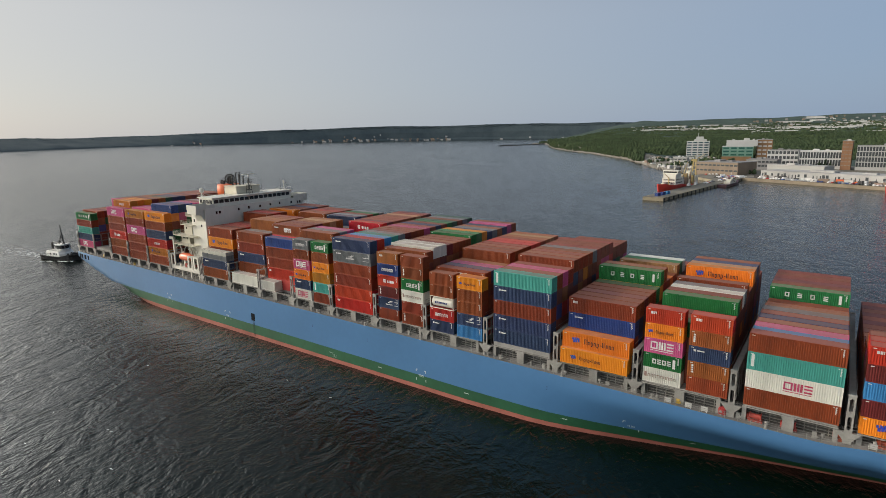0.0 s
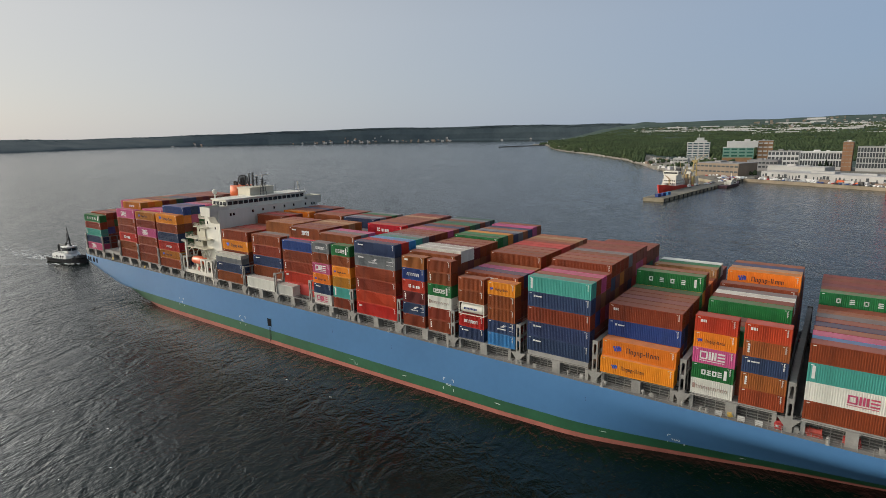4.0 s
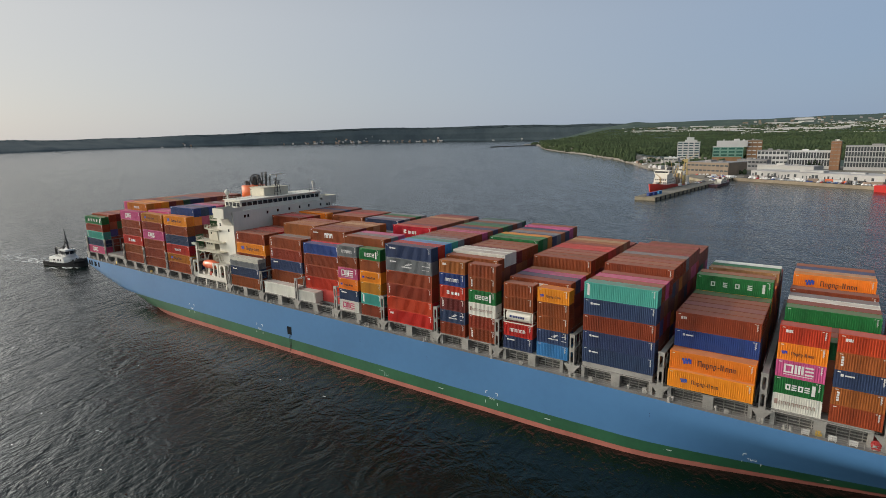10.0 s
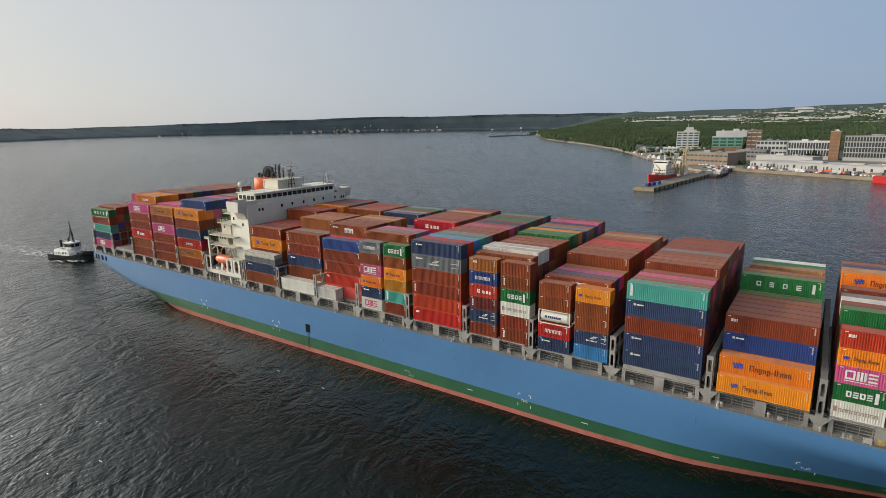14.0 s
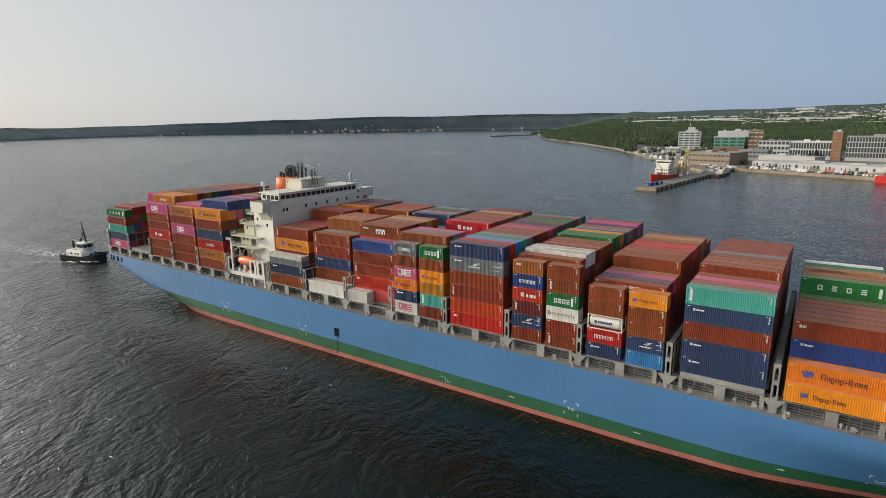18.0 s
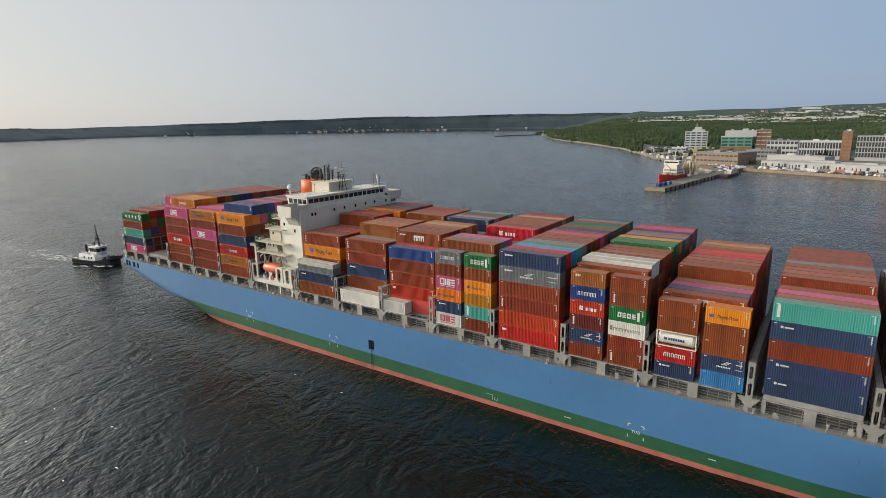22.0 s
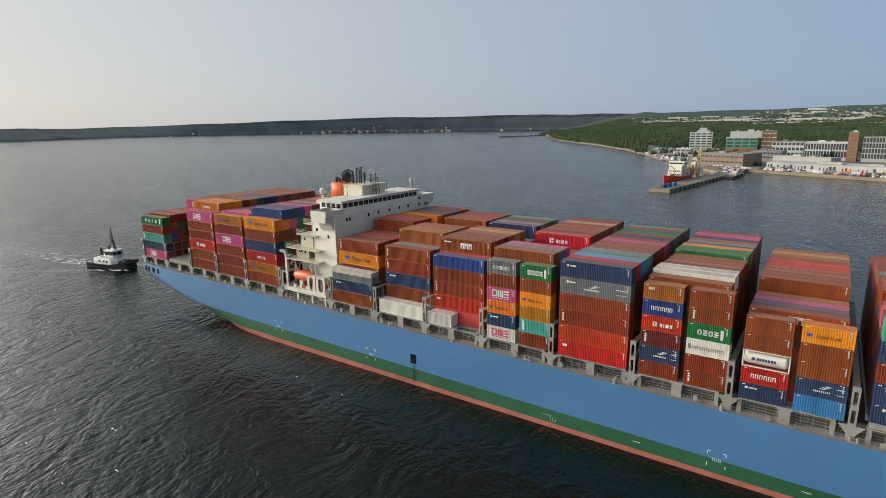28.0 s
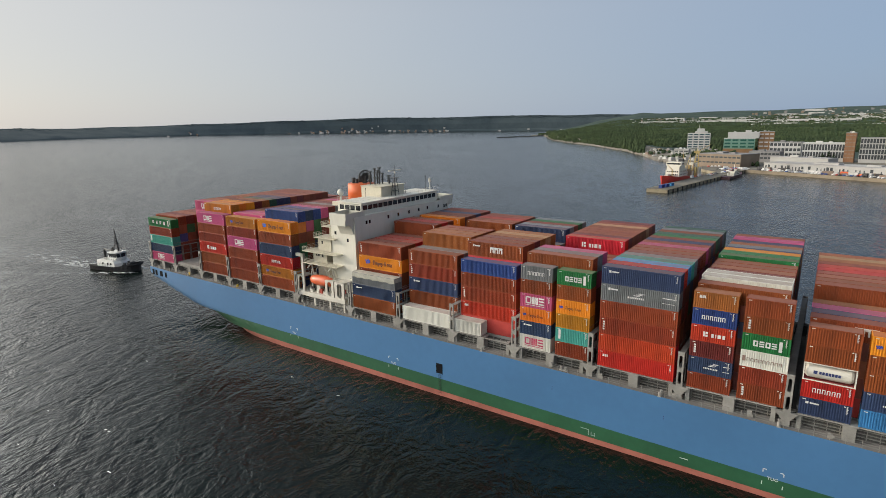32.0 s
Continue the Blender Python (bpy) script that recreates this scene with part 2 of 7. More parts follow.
def water_material():
    m = bpy.data.materials.new("harbour_water")
    m.use_nodes = True
    n, l = m.node_tree.nodes, m.node_tree.links
    p = n["Principled BSDF"]
    p.inputs["IOR"].default_value = 1.34
    co = n.new("ShaderNodeTexCoord")

    def waves(scale, stretch, turn, detail, rough=0.55, warp=0.0):
        """Noise drawn out along crests that run `turn` degrees to the left of +y."""
        rot = n.new("ShaderNodeVectorRotate")
        rot.rotation_type = "Z_AXIS"
        rot.inputs["Angle"].default_value = radians(-turn)
        l.new(co.outputs["Object"], rot.inputs["Vector"])
        mp = n.new("ShaderNodeMapping")
        mp.inputs["Scale"].default_value = (1, 1 / stretch, 1)
        l.new(rot.outputs[0], mp.inputs[0])
        t = n.new("ShaderNodeTexNoise")
        t.inputs["Scale"].default_value, t.inputs["Detail"].default_value, t.inputs["Roughness"].default_value = scale, detail, rough
        t.inputs["Distortion"].default_value = warp
        l.new(mp.outputs[0], t.inputs["Vector"])
        return t.outputs[0]

    def spread(value, lo, hi, a, b):
        r = n.new("ShaderNodeMapRange")
        r.inputs["From Min"].default_value, r.inputs["From Max"].default_value = lo, hi
        r.inputs["To Min"].default_value, r.inputs["To Max"].default_value = a, b
        l.new(value, r.inputs["Value"])
        return r.outputs[0]

    patch = waves(0.010, 3.0, 60, 5)
    mix = n.new("ShaderNodeMix")
    mix.data_type = "RGBA"
    mix.inputs[6].default_value = (0.0009, 0.0040, 0.0029, 1)
    mix.inputs[7].default_value = (0.0014, 0.0056, 0.0041, 1)
    l.new(patch, mix.inputs[0])
    l.new(mix.outputs[2], p.inputs["Base Color"])
    l.new(spread(patch, 0.35, 0.65, 0.10, 0.15), p.inputs["Roughness"])
    gust = spread(waves(0.06, 2.8, 52, 6, 0.68), 0.36, 0.64, 0.70, 1.30)
    last = None
    # long swell, wind waves with sharp crests, chop and ripples
    for scale, dist, stretch, turn, detail, crest in ((0.05, 0.6, 1.5, 25, 2, 0), (0.15, 0.86, 1.7, 22, 3, 1), (0.38, 0.46, 1.8, 2, 3, 1), (0.66, 0.18, 1.7, 48, 3, 1), (1.7, 0.05, 1.4, 20, 3, 0)):
        height = waves(scale, stretch, turn, detail, 0.55, 0.7 if crest else 0.0)
        b = n.new("ShaderNodeBump")
        if crest:
            sub = n.new("ShaderNodeMath")
            sub.operation = "SUBTRACT"
            sub.inputs[1].default_value = 0.5
            l.new(height, sub.inputs[0])
            ab = n.new("ShaderNodeMath")
            ab.operation = "ABSOLUTE"
            l.new(sub.outputs[0], ab.inputs[0])
            height = ab.outputs[0]
            b.invert = True
            rise = n.new("ShaderNodeMath")
            rise.operation = "MULTIPLY"
            rise.inputs[1].default_value = dist
            l.new(gust, rise.inputs[0])
            l.new(rise.outputs[0], b.inputs["Distance"])
        b.inputs["Strength"].default_value = 1.0
        if not crest:
            b.inputs["Distance"].default_value = dist
        l.new(height, b.inputs["Height"])
        if last:
            l.new(last.outputs[0], b.inputs["Normal"])
        last = b
    l.new(last.outputs[0], p.inputs["Normal"])
    return m


def foam_material(name, low, high, scale):
    """Broken foam: white flecks with clear water between them."""
    m = material(name, (0.62, 0.64, 0.62), 0.8, 0, 0.2, 0.3)
    n, l = m.node_tree.nodes, m.node_tree.links
    p = n["Principled BSDF"]
    co = n.new("ShaderNodeTexCoord")
    uv = n.new("ShaderNodeAttribute")
    uv.attribute_name = "foam_cover"
    t = n.new("ShaderNodeTexNoise")
    t.inputs["Scale"].default_value, t.inputs["Detail"].default_value, t.inputs["Roughness"].default_value = scale, 6, 0.7
    mp = n.new("ShaderNodeMapping")
    mp.inputs["Scale"].default_value = (0.35, 1, 1)
    l.new(co.outputs["Object"], mp.inputs[0])
    l.new(mp.outputs[0], t.inputs["Vector"])
    r = n.new("ShaderNodeMapRange")
    r.inputs["From Min"].default_value, r.inputs["From Max"].default_value = low, high
    l.new(t.outputs[0], r.inputs["Value"])
    mul = n.new("ShaderNodeMath")
    mul.operation = "MULTIPLY"
    l.new(r.outputs[0], mul.inputs[0])
    l.new(uv.outputs["Fac"], mul.inputs[1])
    l.new(mul.outputs[0], p.inputs["Alpha"])
    return m


CAP_FOAM = material("cap_foam", (0.55, 0.57, 0.55), 0.7, 0, 0.3, 0.8)
FOAM = foam_material("wake_foam", 0.46, 0.62, 0.5)
WATER = water_material()


# ---- mesh helpers ----
class Geo:
    """Vertices, faces and a material number for each face."""

    def __init__(self):
        self.v, self.f, self.m = [], [], []

    def add(self, verts, faces, mat=0):
        k = len(self.v)
        self.v += [tuple(v) for v in verts]
        self.f += [tuple(i + k for i in f) for f in faces]
        self.m += [mat] * len(faces)
        return self

    def box(self, x0, y0, z0, x1, y1, z1, mat=0):
        v = [(x0, y0, z0), (x1, y0, z0), (x1, y1, z0), (x0, y1, z0), (x0, y0, z1), (x1, y0, z1), (x1, y1, z1), (x0, y1, z1)]
        return self.add(v, [(0, 3, 2, 1), (4, 5, 6, 7), (0, 1, 5, 4), (1, 2, 6, 5), (2, 3, 7, 6), (3, 0, 4, 7)], mat)

    def loft(self, rings, mat=0, caps=True, closed=True):
        k = len(rings[0])
        v = [p for r in rings for p in r]
        f = []
        for a in range(len(rings) - 1):
            for b in range(k if closed else k - 1):
                c = (b + 1) % k
                f.append((a * k + b, a * k + c, (a + 1) * k + c, (a + 1) * k + b))
        if caps:
            f.append(tuple(range(k))[::-1])
            f.append(tuple(range((len(rings) - 1) * k, len(rings) * k)))
        return self.add(v, f, mat)

    def tube(self, a, b, r, r2=None, n=6, mat=0):
        a, b = Vector(a), Vector(b)
        q = (b - a).to_track_quat("Z", "Y")
        rings = []
        for p, s in ((a, r), (b, r if r2 is None else r2)):
            rings.append([p + q @ Vector((s * math.cos(2 * math.pi * i / n), s * math.sin(2 * math.pi * i / n), 0)) for i in range(n)])
        return self.loft(rings, mat)

    def dome(self, c, r, rz, n=12, k=6, low=-1.0, mat=0):
        rings = []
        a0 = math.asin(low)
        for i in range(k + 1):
            a = a0 + (math.pi / 2 - 0.02 - a0) * i / k
            rings.append([(c[0] + r * math.cos(a) * math.cos(2 * math.pi * j / n), c[1] + r * math.cos(a) * math.sin(2 * math.pi * j / n), c[2] + rz * math.sin(a)) for j in range(n)])
        return self.loft(rings, mat)

    def mesh(self, name, mats):
        me = bpy.data.meshes.new(name)
        me.from_pydata(self.v, [], self.f)
        for m in mats if isinstance(mats, (list, tuple)) else [mats]:
            me.materials.append(m)
        me.polygons.foreach_set("material_index", self.m)
        me.update()
        return me


def part(name, geo, mats, parent, label=""):
    """One mesh object under a thing or under a part."""
    ob = new(name, geo if isinstance(geo, bpy.types.Mesh) else geo.mesh(name, mats))
    ob.parent = parent
    return tagged(ob, label)


def thing(name, geo, mats, label, category, group="", kind="", at=None):
    ob = new(name, geo if isinstance(geo, bpy.types.Mesh) else (geo.mesh(name, mats) if geo else None))
    if at is not None:
        ob.matrix_world = at
    return tagged(ob, label, category, group, kind)


MOVERS = []  # things that sail with the ship

# ---- water: one sheet to the horizon ----
sea = Geo().add([(-6000, -6000, 0), (6000, -6000, 0), (6000, 6000, 0), (-6000, 6000, 0)], [(0, 1, 2, 3)])
thing("water", sea, WATER, "dark green-grey rippled harbour water under haze", "water", kind="structure")

# ---- container ship (built in its own frame: x ahead, y to port, z up from the waterline) ----
MID, HALF = 21.65, 22.95


def base_z(x):
    return 14.45 - 0.0075 * x


def smooth(a, b, x):
    t = min(1, max(0, (x - a) / (b - a)))
    return t * t * (3 - 2 * t)


def deck_z(x):
    return base_z(x) - 2.35 + 0.7 * smooth(145, 149, x) + max(0, (x - 168) / 40) ** 1.5 * 4.0


def keel_z(x):
    return float(np.interp(x, (-96.5, -87, -74, -66, -58, -52, -46, -40, -32, -20), (9.0, 6.2, 2.6, 0.9, -0.5, -1.5, -2.6, -3.9, -6.3, -10)))


def half_breadth(x, z):
    zd = deck_z(x)
    deck = HALF
    if x > 146:
        deck = HALF * max(0.0, 1 - ((x - 146) / 72.0) ** 2.3) ** 0.75
    if x < -84:
        deck = HALF * (1 - 0.02 * (-84 - x) / 12)
    inset = float(np.interp(x, (86, 94, 101, 108, 116, 125, 134, 142, 149, 170, 190, 206, 218), (0, 0.15, 0.8, 2.3, 4.5, 6.9, 9.4, 11.2, 12.9, 17.4, 20.9, 22.85, 22.95)))
    water = max(0.0, HALF - inset)
    knuckle = zd - 1.9
    f = min(1, max(0, z / knuckle))
    b = water + (deck - water) * float(np.interp(f, (0, 0.15, 0.3, 0.45, 0.6, 0.75, 0.88, 1), (0, 0.14, 0.29, 0.45, 0.62, 0.80, 0.95, 1)))
    # the counter rises out of the water towards the stern
    keel = keel_z(x)
    power = 12 - 5.0 * smooth(-20, -60, x)
    d = min(1, max(0, (zd - z) / (zd - keel)))
    return max(0.05, min(b, deck) * max(0.0, 1 - d**power) ** (1 / power))


def hull_mesh():
    xs = [-96.5, -95.5, -92, -88, -84, -80, -76, -72, -68, -64, -60, -56, -52, -48, -44, -36] + list(range(-24, 96, 12))
    xs += list(range(98, 206, 4)) + [208, 211, 213.5, 215.5, 217]
    g = Geo()
    rows = []
    for x in xs:
        zd = deck_z(x)
        keel = keel_z(x)
        red, green = 1.14 - 0.004 * min(x, 50), 3.85 - 0.0078 * min(x, 112)
        span = zd - 1.9 - green
        levels = [-9.9, -7, -4, -1.5, 0, red, green] + [green + span * q for q in (0.12, 0.25, 0.38, 0.5, 0.65, 0.8, 1.0)] + [zd - 1.0, zd]
        row = []
        for z in levels:
            zz = max(z, keel + 0.02)
            row.append((x, half_breadth(x, zz), zz))
        rows.append(row)
    k = len(rows[0])
    for side in (-1, 1):
        v = [(x, MID + side * b, z) for row in rows for x, b, z in row]
        for j in range(k - 1):
            mat = 2 if j < 5 else (1 if j == 5 else 0)
            f = [(a * k + j, (a + 1) * k + j, (a + 1) * k + j + 1, a * k + j + 1) for a in range(len(rows) - 1)]
            if side > 0:
                f = [q[::-1] for q in f]
            g.add(v, f, mat) if j == 0 else None
            if j:
                g.f += [tuple(i + off for i in q) for q in f]
                g.m += [mat] * len(f)
            else:
                off = len(g.v) - len(v)
    n = len(rows)
    deck = [(r[-1][0], MID - r[-1][1], r[-1][2] - 0.02) for r in rows] + [(r[-1][0], MID + r[-1][1], r[-1][2] - 0.02) for r in rows]
    g.add(deck, [(a, a + 1, n + a + 1, n + a) for a in range(n - 1)], 3)
    first = rows[0]
    g.add([(x, MID - b, z) for x, b, z in first] + [(x, MID + b, z) for x, b, z in first], [(j, j + 1, k + j + 1, k + j) for j in range(k - 1)], 0)
    low = [(r[0][0], MID - r[0][1], r[0][2]) for r in rows] + [(r[0][0], MID + r[0][1], r[0][2]) for r in rows]
    g.add(low, [(a + 1, a, n + a, n + a + 1) for a in range(n - 1)], 2)
    return g.mesh("hull", [HULL_BLUE, HULL_GREEN, HULL_RED, DECK_GREY])


ship = thing("container_ship", None, None, "large blue container ship with green and red boot-top, fully laden", "ship")
MOVERS.append(ship)
hull = part("hull", hull_mesh(), None, ship, "blue hull with green band and red antifouling at the waterline")
for poly in hull.data.polygons:
    poly.use_smooth = poly.material_index < 3

# bays from the stern: first x, kind, extra height of the lowest tier
BAYS = {
    "A1": (-95.7, 0.0), "AE": (-82.2, 0.8), "A2": (-69.5, 0.0), "A3": (-56.4, 0.0), "A4": (-43.2, 0.0),
    "F1": (-11.4, 0.0), "F2": (2.8, 0.0), "F3": (15.9, 0.0), "F4": (30.3, 0.0), "F5": (45.0, 0.0), "F6": (59.2, 0.0), "F7": (74.0, 0.0),
    "F8": (89.7, 0.85), "F9": (104.3, 0.3), "F10": (118.9, 0.2), "F11": (134.2, 0.25), "F12": (148.6, 0.0),
}
PITCH, ROWS = 2.55, 17


def bay_floor(key):
    x0, lift = BAYS[key]
    return base_z(x0 + 6) + lift


# hatch covers, stanchions, coamings and lashing bridges along the deck
order = list(BAYS)
for i, key in enumerate(order):
    x0, lift = BAYS[key]
    zf = bay_floor(key)
    g = Geo()
    for a in range(4):
        y0 = 2.52 + a * 9.85
        y1 = min(y0 + 9.7, 41.2)
        g.box(x0 - 0.25, y0, zf - 1.0, x0 + 12.45, y1, zf - 0.03)
        for r in range(6):
            g.box(x0 + 0.6 + r * 2.1, y0 + 0.1, zf - 1.06, x0 + 0.75 + r * 2.1, y1 - 0.1, zf - 0.99)
    part("hatch_cover", g, HATCH_GREY, ship, "pale grey steel hatch covers")
    zd = deck_z(x0 + 6)
    for side in (0, 1):
        g = Geo()
        yy, out = (1.5, -1) if side == 0 else (41.6, 1)
        top = zf - lift - 0.25
        g.box(x0 - 1.4, yy, zd - 0.1, x0 + 13.2, yy + 0.25, top)
        ya, yb = (yy - 0.22, yy) if side == 0 else (yy + 0.25, yy + 0.47)
        for r in range(10):
            g.box(x0 - 0.9 + r * 1.5, ya, zd - 0.1, x0 - 0.8 + r * 1.5, yb, top, 1)
        for r in range(4):
            zz = zd + 0.3 + r * 0.48
            g.box(x0 - 1.4, ya - 0.02, zz, x0 + 13.2, yb + 0.02, zz + 0.1, 1)
        part("hatch_coaming", g, [COAMING_GREY, LASH_GREY], ship, "ribbed grey coaming wall under the outboard stacks")
    # stanchion midway along the bay, on both sides
    for side in (0, 1):
        g = Geo()
        ys = (-0.25, 1.5) if side == 0 else (41.8, 43.5)
        xm = x0 + 6.1
        zt = zf - lift
        if lift:
            g.box(x0 + 0.1, 0.05 if side == 0 else 41.2, zt + 0.02, x0 + 12.1, 2.4 if side == 0 else 43.3, zf - 0.02)
        g.box(xm - 0.75, ys[0], zd - 0.1, xm + 0.75, ys[1], zt - 0.22)
        g.box(xm - 0.95, ys[0] - 0.05, zt - 0.22, xm + 0.95, ys[1] + 0.3, zt - 0.02)
        for end in (x0 + 0.25, x0 + 11.9):
            g.box(end - 0.3, ys[0] + 0.2, zd - 0.1, end + 0.3, ys[1] - 0.3, zt - 0.02)
        g.box(x0, ys[0] + 0.1, zt - 0.2, x0 + 12.2, ys[0] + 0.25, zt - 0.03)
        part("container_stanchion", g, LASH_GREY, ship, "grey steel stanchion carrying the outboard stack")


def slotted(g, xc, y, z0, z1, w, slots, mat=0):
    """An upright plate across x at y, with tall rounded openings."""
    step = (z1 - z0) / slots
    for s in range(slots):
        a, b = z0 + s * step, z0 + (s + 1) * step
        m = min(0.34, step * 0.18)
        hw = w * 0.26
        outer = [(-w / 2, a), (w / 2, a), (w / 2, b), (-w / 2, b)]
        inner = []
        for k in range(12):
            t = 2 * math.pi * (k + 0.5) / 12
            cx, cz = math.cos(t), math.sin(t)
            inner.append((hw * cx, (a + b) / 2 + (step / 2 - m - hw) * (1 if cz > 0 else -1) + hw * cz))
        for depth in (0.0, 0.28):
            v = [(xc + p[0], y + depth, p[1]) for p in outer] + [(xc + p[0], y + depth, p[1]) for p in inner]
            f = []
            corner = {0: 2, 1: 2, 2: 2, 3: 3, 4: 3, 5: 3, 6: 0, 7: 0, 8: 0, 9: 1, 10: 1, 11: 1}
            for k in range(12):
                q = (k + 1) % 12
                f.append((4 + k, 4 + q, corner[k]))
                if corner[q] != corner[k]:
                    f.append((4 + q, corner[q], corner[k]))
            g.add(v, f, mat)
        v = [(xc + p[0], y, p[1]) for p in inner] + [(xc + p[0], y + 0.28, p[1]) for p in inner]
        g.add(v, [(k, (k + 1) % 12, 12 + (k + 1) % 12, 12 + k) for k in range(12)], mat)
        g.add([(xc - w / 2, y, a), (xc - w / 2, y + 0.28, a), (xc - w / 2, y + 0.28, b), (xc - w / 2, y, b)], [(0, 1, 2, 3)], mat)
        g.add([(xc + w / 2, y, a), (xc + w / 2, y + 0.28, a), (xc + w / 2, y + 0.28, b), (xc + w / 2, y, b)], [(3, 2, 1, 0)], mat)


def lashing_bridge(xc, tall):
    zb, zd = base_z(xc), deck_z(xc)
    zt = zb + tall
    frame_part = None
    for yy in (-0.35, 43.3):
        g = Geo()
        slotted(g, xc, yy, zb - 0.2, zt, 0.95, 2)
        g.box(xc - 0.55, yy - 0.02, zd - 0.05, xc + 0.55, yy + 0.5, zb - 0.2)
        g.add([(xc - 1.5, yy - 0.03, zb - 0.25), (xc + 1.5, yy - 0.03, zb - 0.25), (xc + 0.5, yy - 0.03, zb - 1.5), (xc - 0.5, yy - 0.03, zb - 1.5),
               (xc - 1.5, yy + 0.5, zb - 0.25), (xc + 1.5, yy + 0.5, zb - 0.25), (xc + 0.5, yy + 0.5, zb - 1.5), (xc - 0.5, yy + 0.5, zb - 1.5)],
              [(0, 3, 2, 1), (4, 5, 6, 7), (0, 1, 5, 4), (1, 2, 6, 5), (3, 0, 4, 7), (2, 3, 7, 6)])
        g.box(xc - 0.5, yy - 0.02, zt, xc + 0.5, yy + 0.3, zt + 0.25)
        tower = part("lashing_tower", g, LASH_GREY, ship, "grey lashing tower with oval openings")
        frame_part = frame_part or tower
    g = Geo()
    for j in range(1, 17):
        yy = j * PITCH - 0.06
        g.box(xc - 0.35, yy - 0.08, zb - 0.9, xc - 0.2, yy + 0.08, zt)
        g.box(xc + 0.2, yy - 0.08, zb - 0.9, xc + 0.35, yy + 0.08, zt)
    for zz in (zb + tall * 0.5, zt - 0.1):
        g.box(xc - 0.42, 0.4, zz, xc + 0.42, 43.0, zz + 0.12)
        for s in (-0.42, 0.42):
            g.box(xc + s - 0.02, 0.4, zz + 1.0, xc + s + 0.02, 43.0, zz + 1.05)
    part("walkway", g, LASH_GREY, frame_part)


GAPS = []
for a, b in zip(order[:-1], order[1:]):
    if (a, b) == ("A4", "F1"):
        continue
    GAPS.append((BAYS[a][0] + 12.19 + BAYS[b][0]) / 2)
for xc in GAPS + [-96.6, -30.0, -12.2]:
    lashing_bridge(max(xc, -96.0), 5.2)


def deck_rail(x0, x1, side):
    g = Geo()
    n = int((x1 - x0) / 1.8)
    pts = []
    for k in range(n + 1):
        x = x0 + (x1 - x0) * k / n
        y = MID + side * (half_breadth(x, deck_z(x)) - 0.15)
        pts.append((x, y, deck_z(x)))
        g.tube((x, y, deck_z(x) - 0.05), (x, y, deck_z(x) + 1.05), 0.03, n=4)
    for p, q in zip(pts[:-1], pts[1:]):
        for h in (0.4, 0.72, 1.05):
            g.tube((p[0], p[1], p[2] + h), (q[0], q[1], q[2] + h), 0.022, n=4)
    part("deck_rail", g, LASH_GREY, ship)


for side in (-1, 1):
    deck_rail(-94, -60, side)
    deck_rail(-60, -12, side)
    deck_rail(-12, 60, side)
    deck_rail(60, 150, side)
    deck_rail(150, 208, side)

# fittings on the forward side decks: mooring bollards, mushroom vents, winches and yellow guards
VENT_WHITE = material("vent_grey_paint", (0.30, 0.29, 0.265), 0.6, 0, 0.25, 1.0)
GUARD_YELLOW = material("guard_yellow_paint", (0.55, 0.36, 0.04), 0.6, 0, 0.25, 1.0)
MACHINE_RED = material("machinery_red_paint", (0.34, 0.045, 0.03), 0.6, 0, 0.3, 1.0)
rd = random.Random(17)
VENT = Geo().tube((0, 0, -0.1), (0, 0, 0.55), 0.13, n=8).tube((0, 0, 0.5), (0, 0, 0.8), 0.26, 0.2, 10).mesh("mushroom_vent", VENT_WHITE)
BOLLARD = Geo().box(-0.75, -0.25, -0.08, 0.75, 0.25, 0.06).tube((-0.42, 0, 0), (-0.42, 0, 0.7), 0.18, 0.22, 10).tube((0.42, 0, 0), (0.42, 0, 0.7), 0.18, 0.22, 10).mesh("bollard", VENT_WHITE)
WINCH = Geo().box(-1.0, -0.5, -0.1, 1.0, 0.5, 0.3).tube((-0.7, 0, 0.7), (0.7, 0, 0.7), 0.45, n=12).tube((0.7, 0, 0.7), (0.82, 0, 0.7), 0.65, n=12).tube((-0.82, 0, 0.7), (-0.7, 0, 0.7), 0.65, n=12).box(-1.2, -0.35, 0.2, -0.85, 0.35, 1.0).mesh("winch", MACHINE_RED)


def on_deck(name, me, x, inboard, turn=0.0):
    for side in (-1, 1):
        ob = part(name, me, None, ship)
        ob.matrix_local = pose(x, MID + side * (half_breadth(x, deck_z(x)) - inboard), deck_z(x), 0, 0, turn)


BOARD = Geo().box(-0.5, -0.05, 0.15, 0.5, 0.05, 0.95).tube((-0.4, 0, -0.1), (-0.4, 0, 0.2), 0.04, n=4).tube((0.4, 0, -0.1), (0.4, 0, 0.2), 0.04, n=4).mesh("rail_board", material("board_pale_paint", (0.5, 0.49, 0.46), 0.6, 0, 0.25, 1.0))
for x in (123.4, 126.6, 129.0, 150.4, 153.2, 155.0, 156.8):
    on_deck("rail_board", BOARD, x, 0.35)
for k in range(14):
    x = 98.0 + k * 6.6 + rd.uniform(-0.7, 0.7)
    on_deck("mushroom_vent", VENT, x, rd.uniform(0.6, 1.5))
for k in range(17):
    on_deck("bollard", BOLLARD, -92.0 + k * 16.4, 0.7, rd.choice((0, 90)))
for x in (131.5, 136.0, 140.5, 147.0, 152.0):
    on_deck("winch", WINCH, x, 1.9, rd.choice((0, 90)))
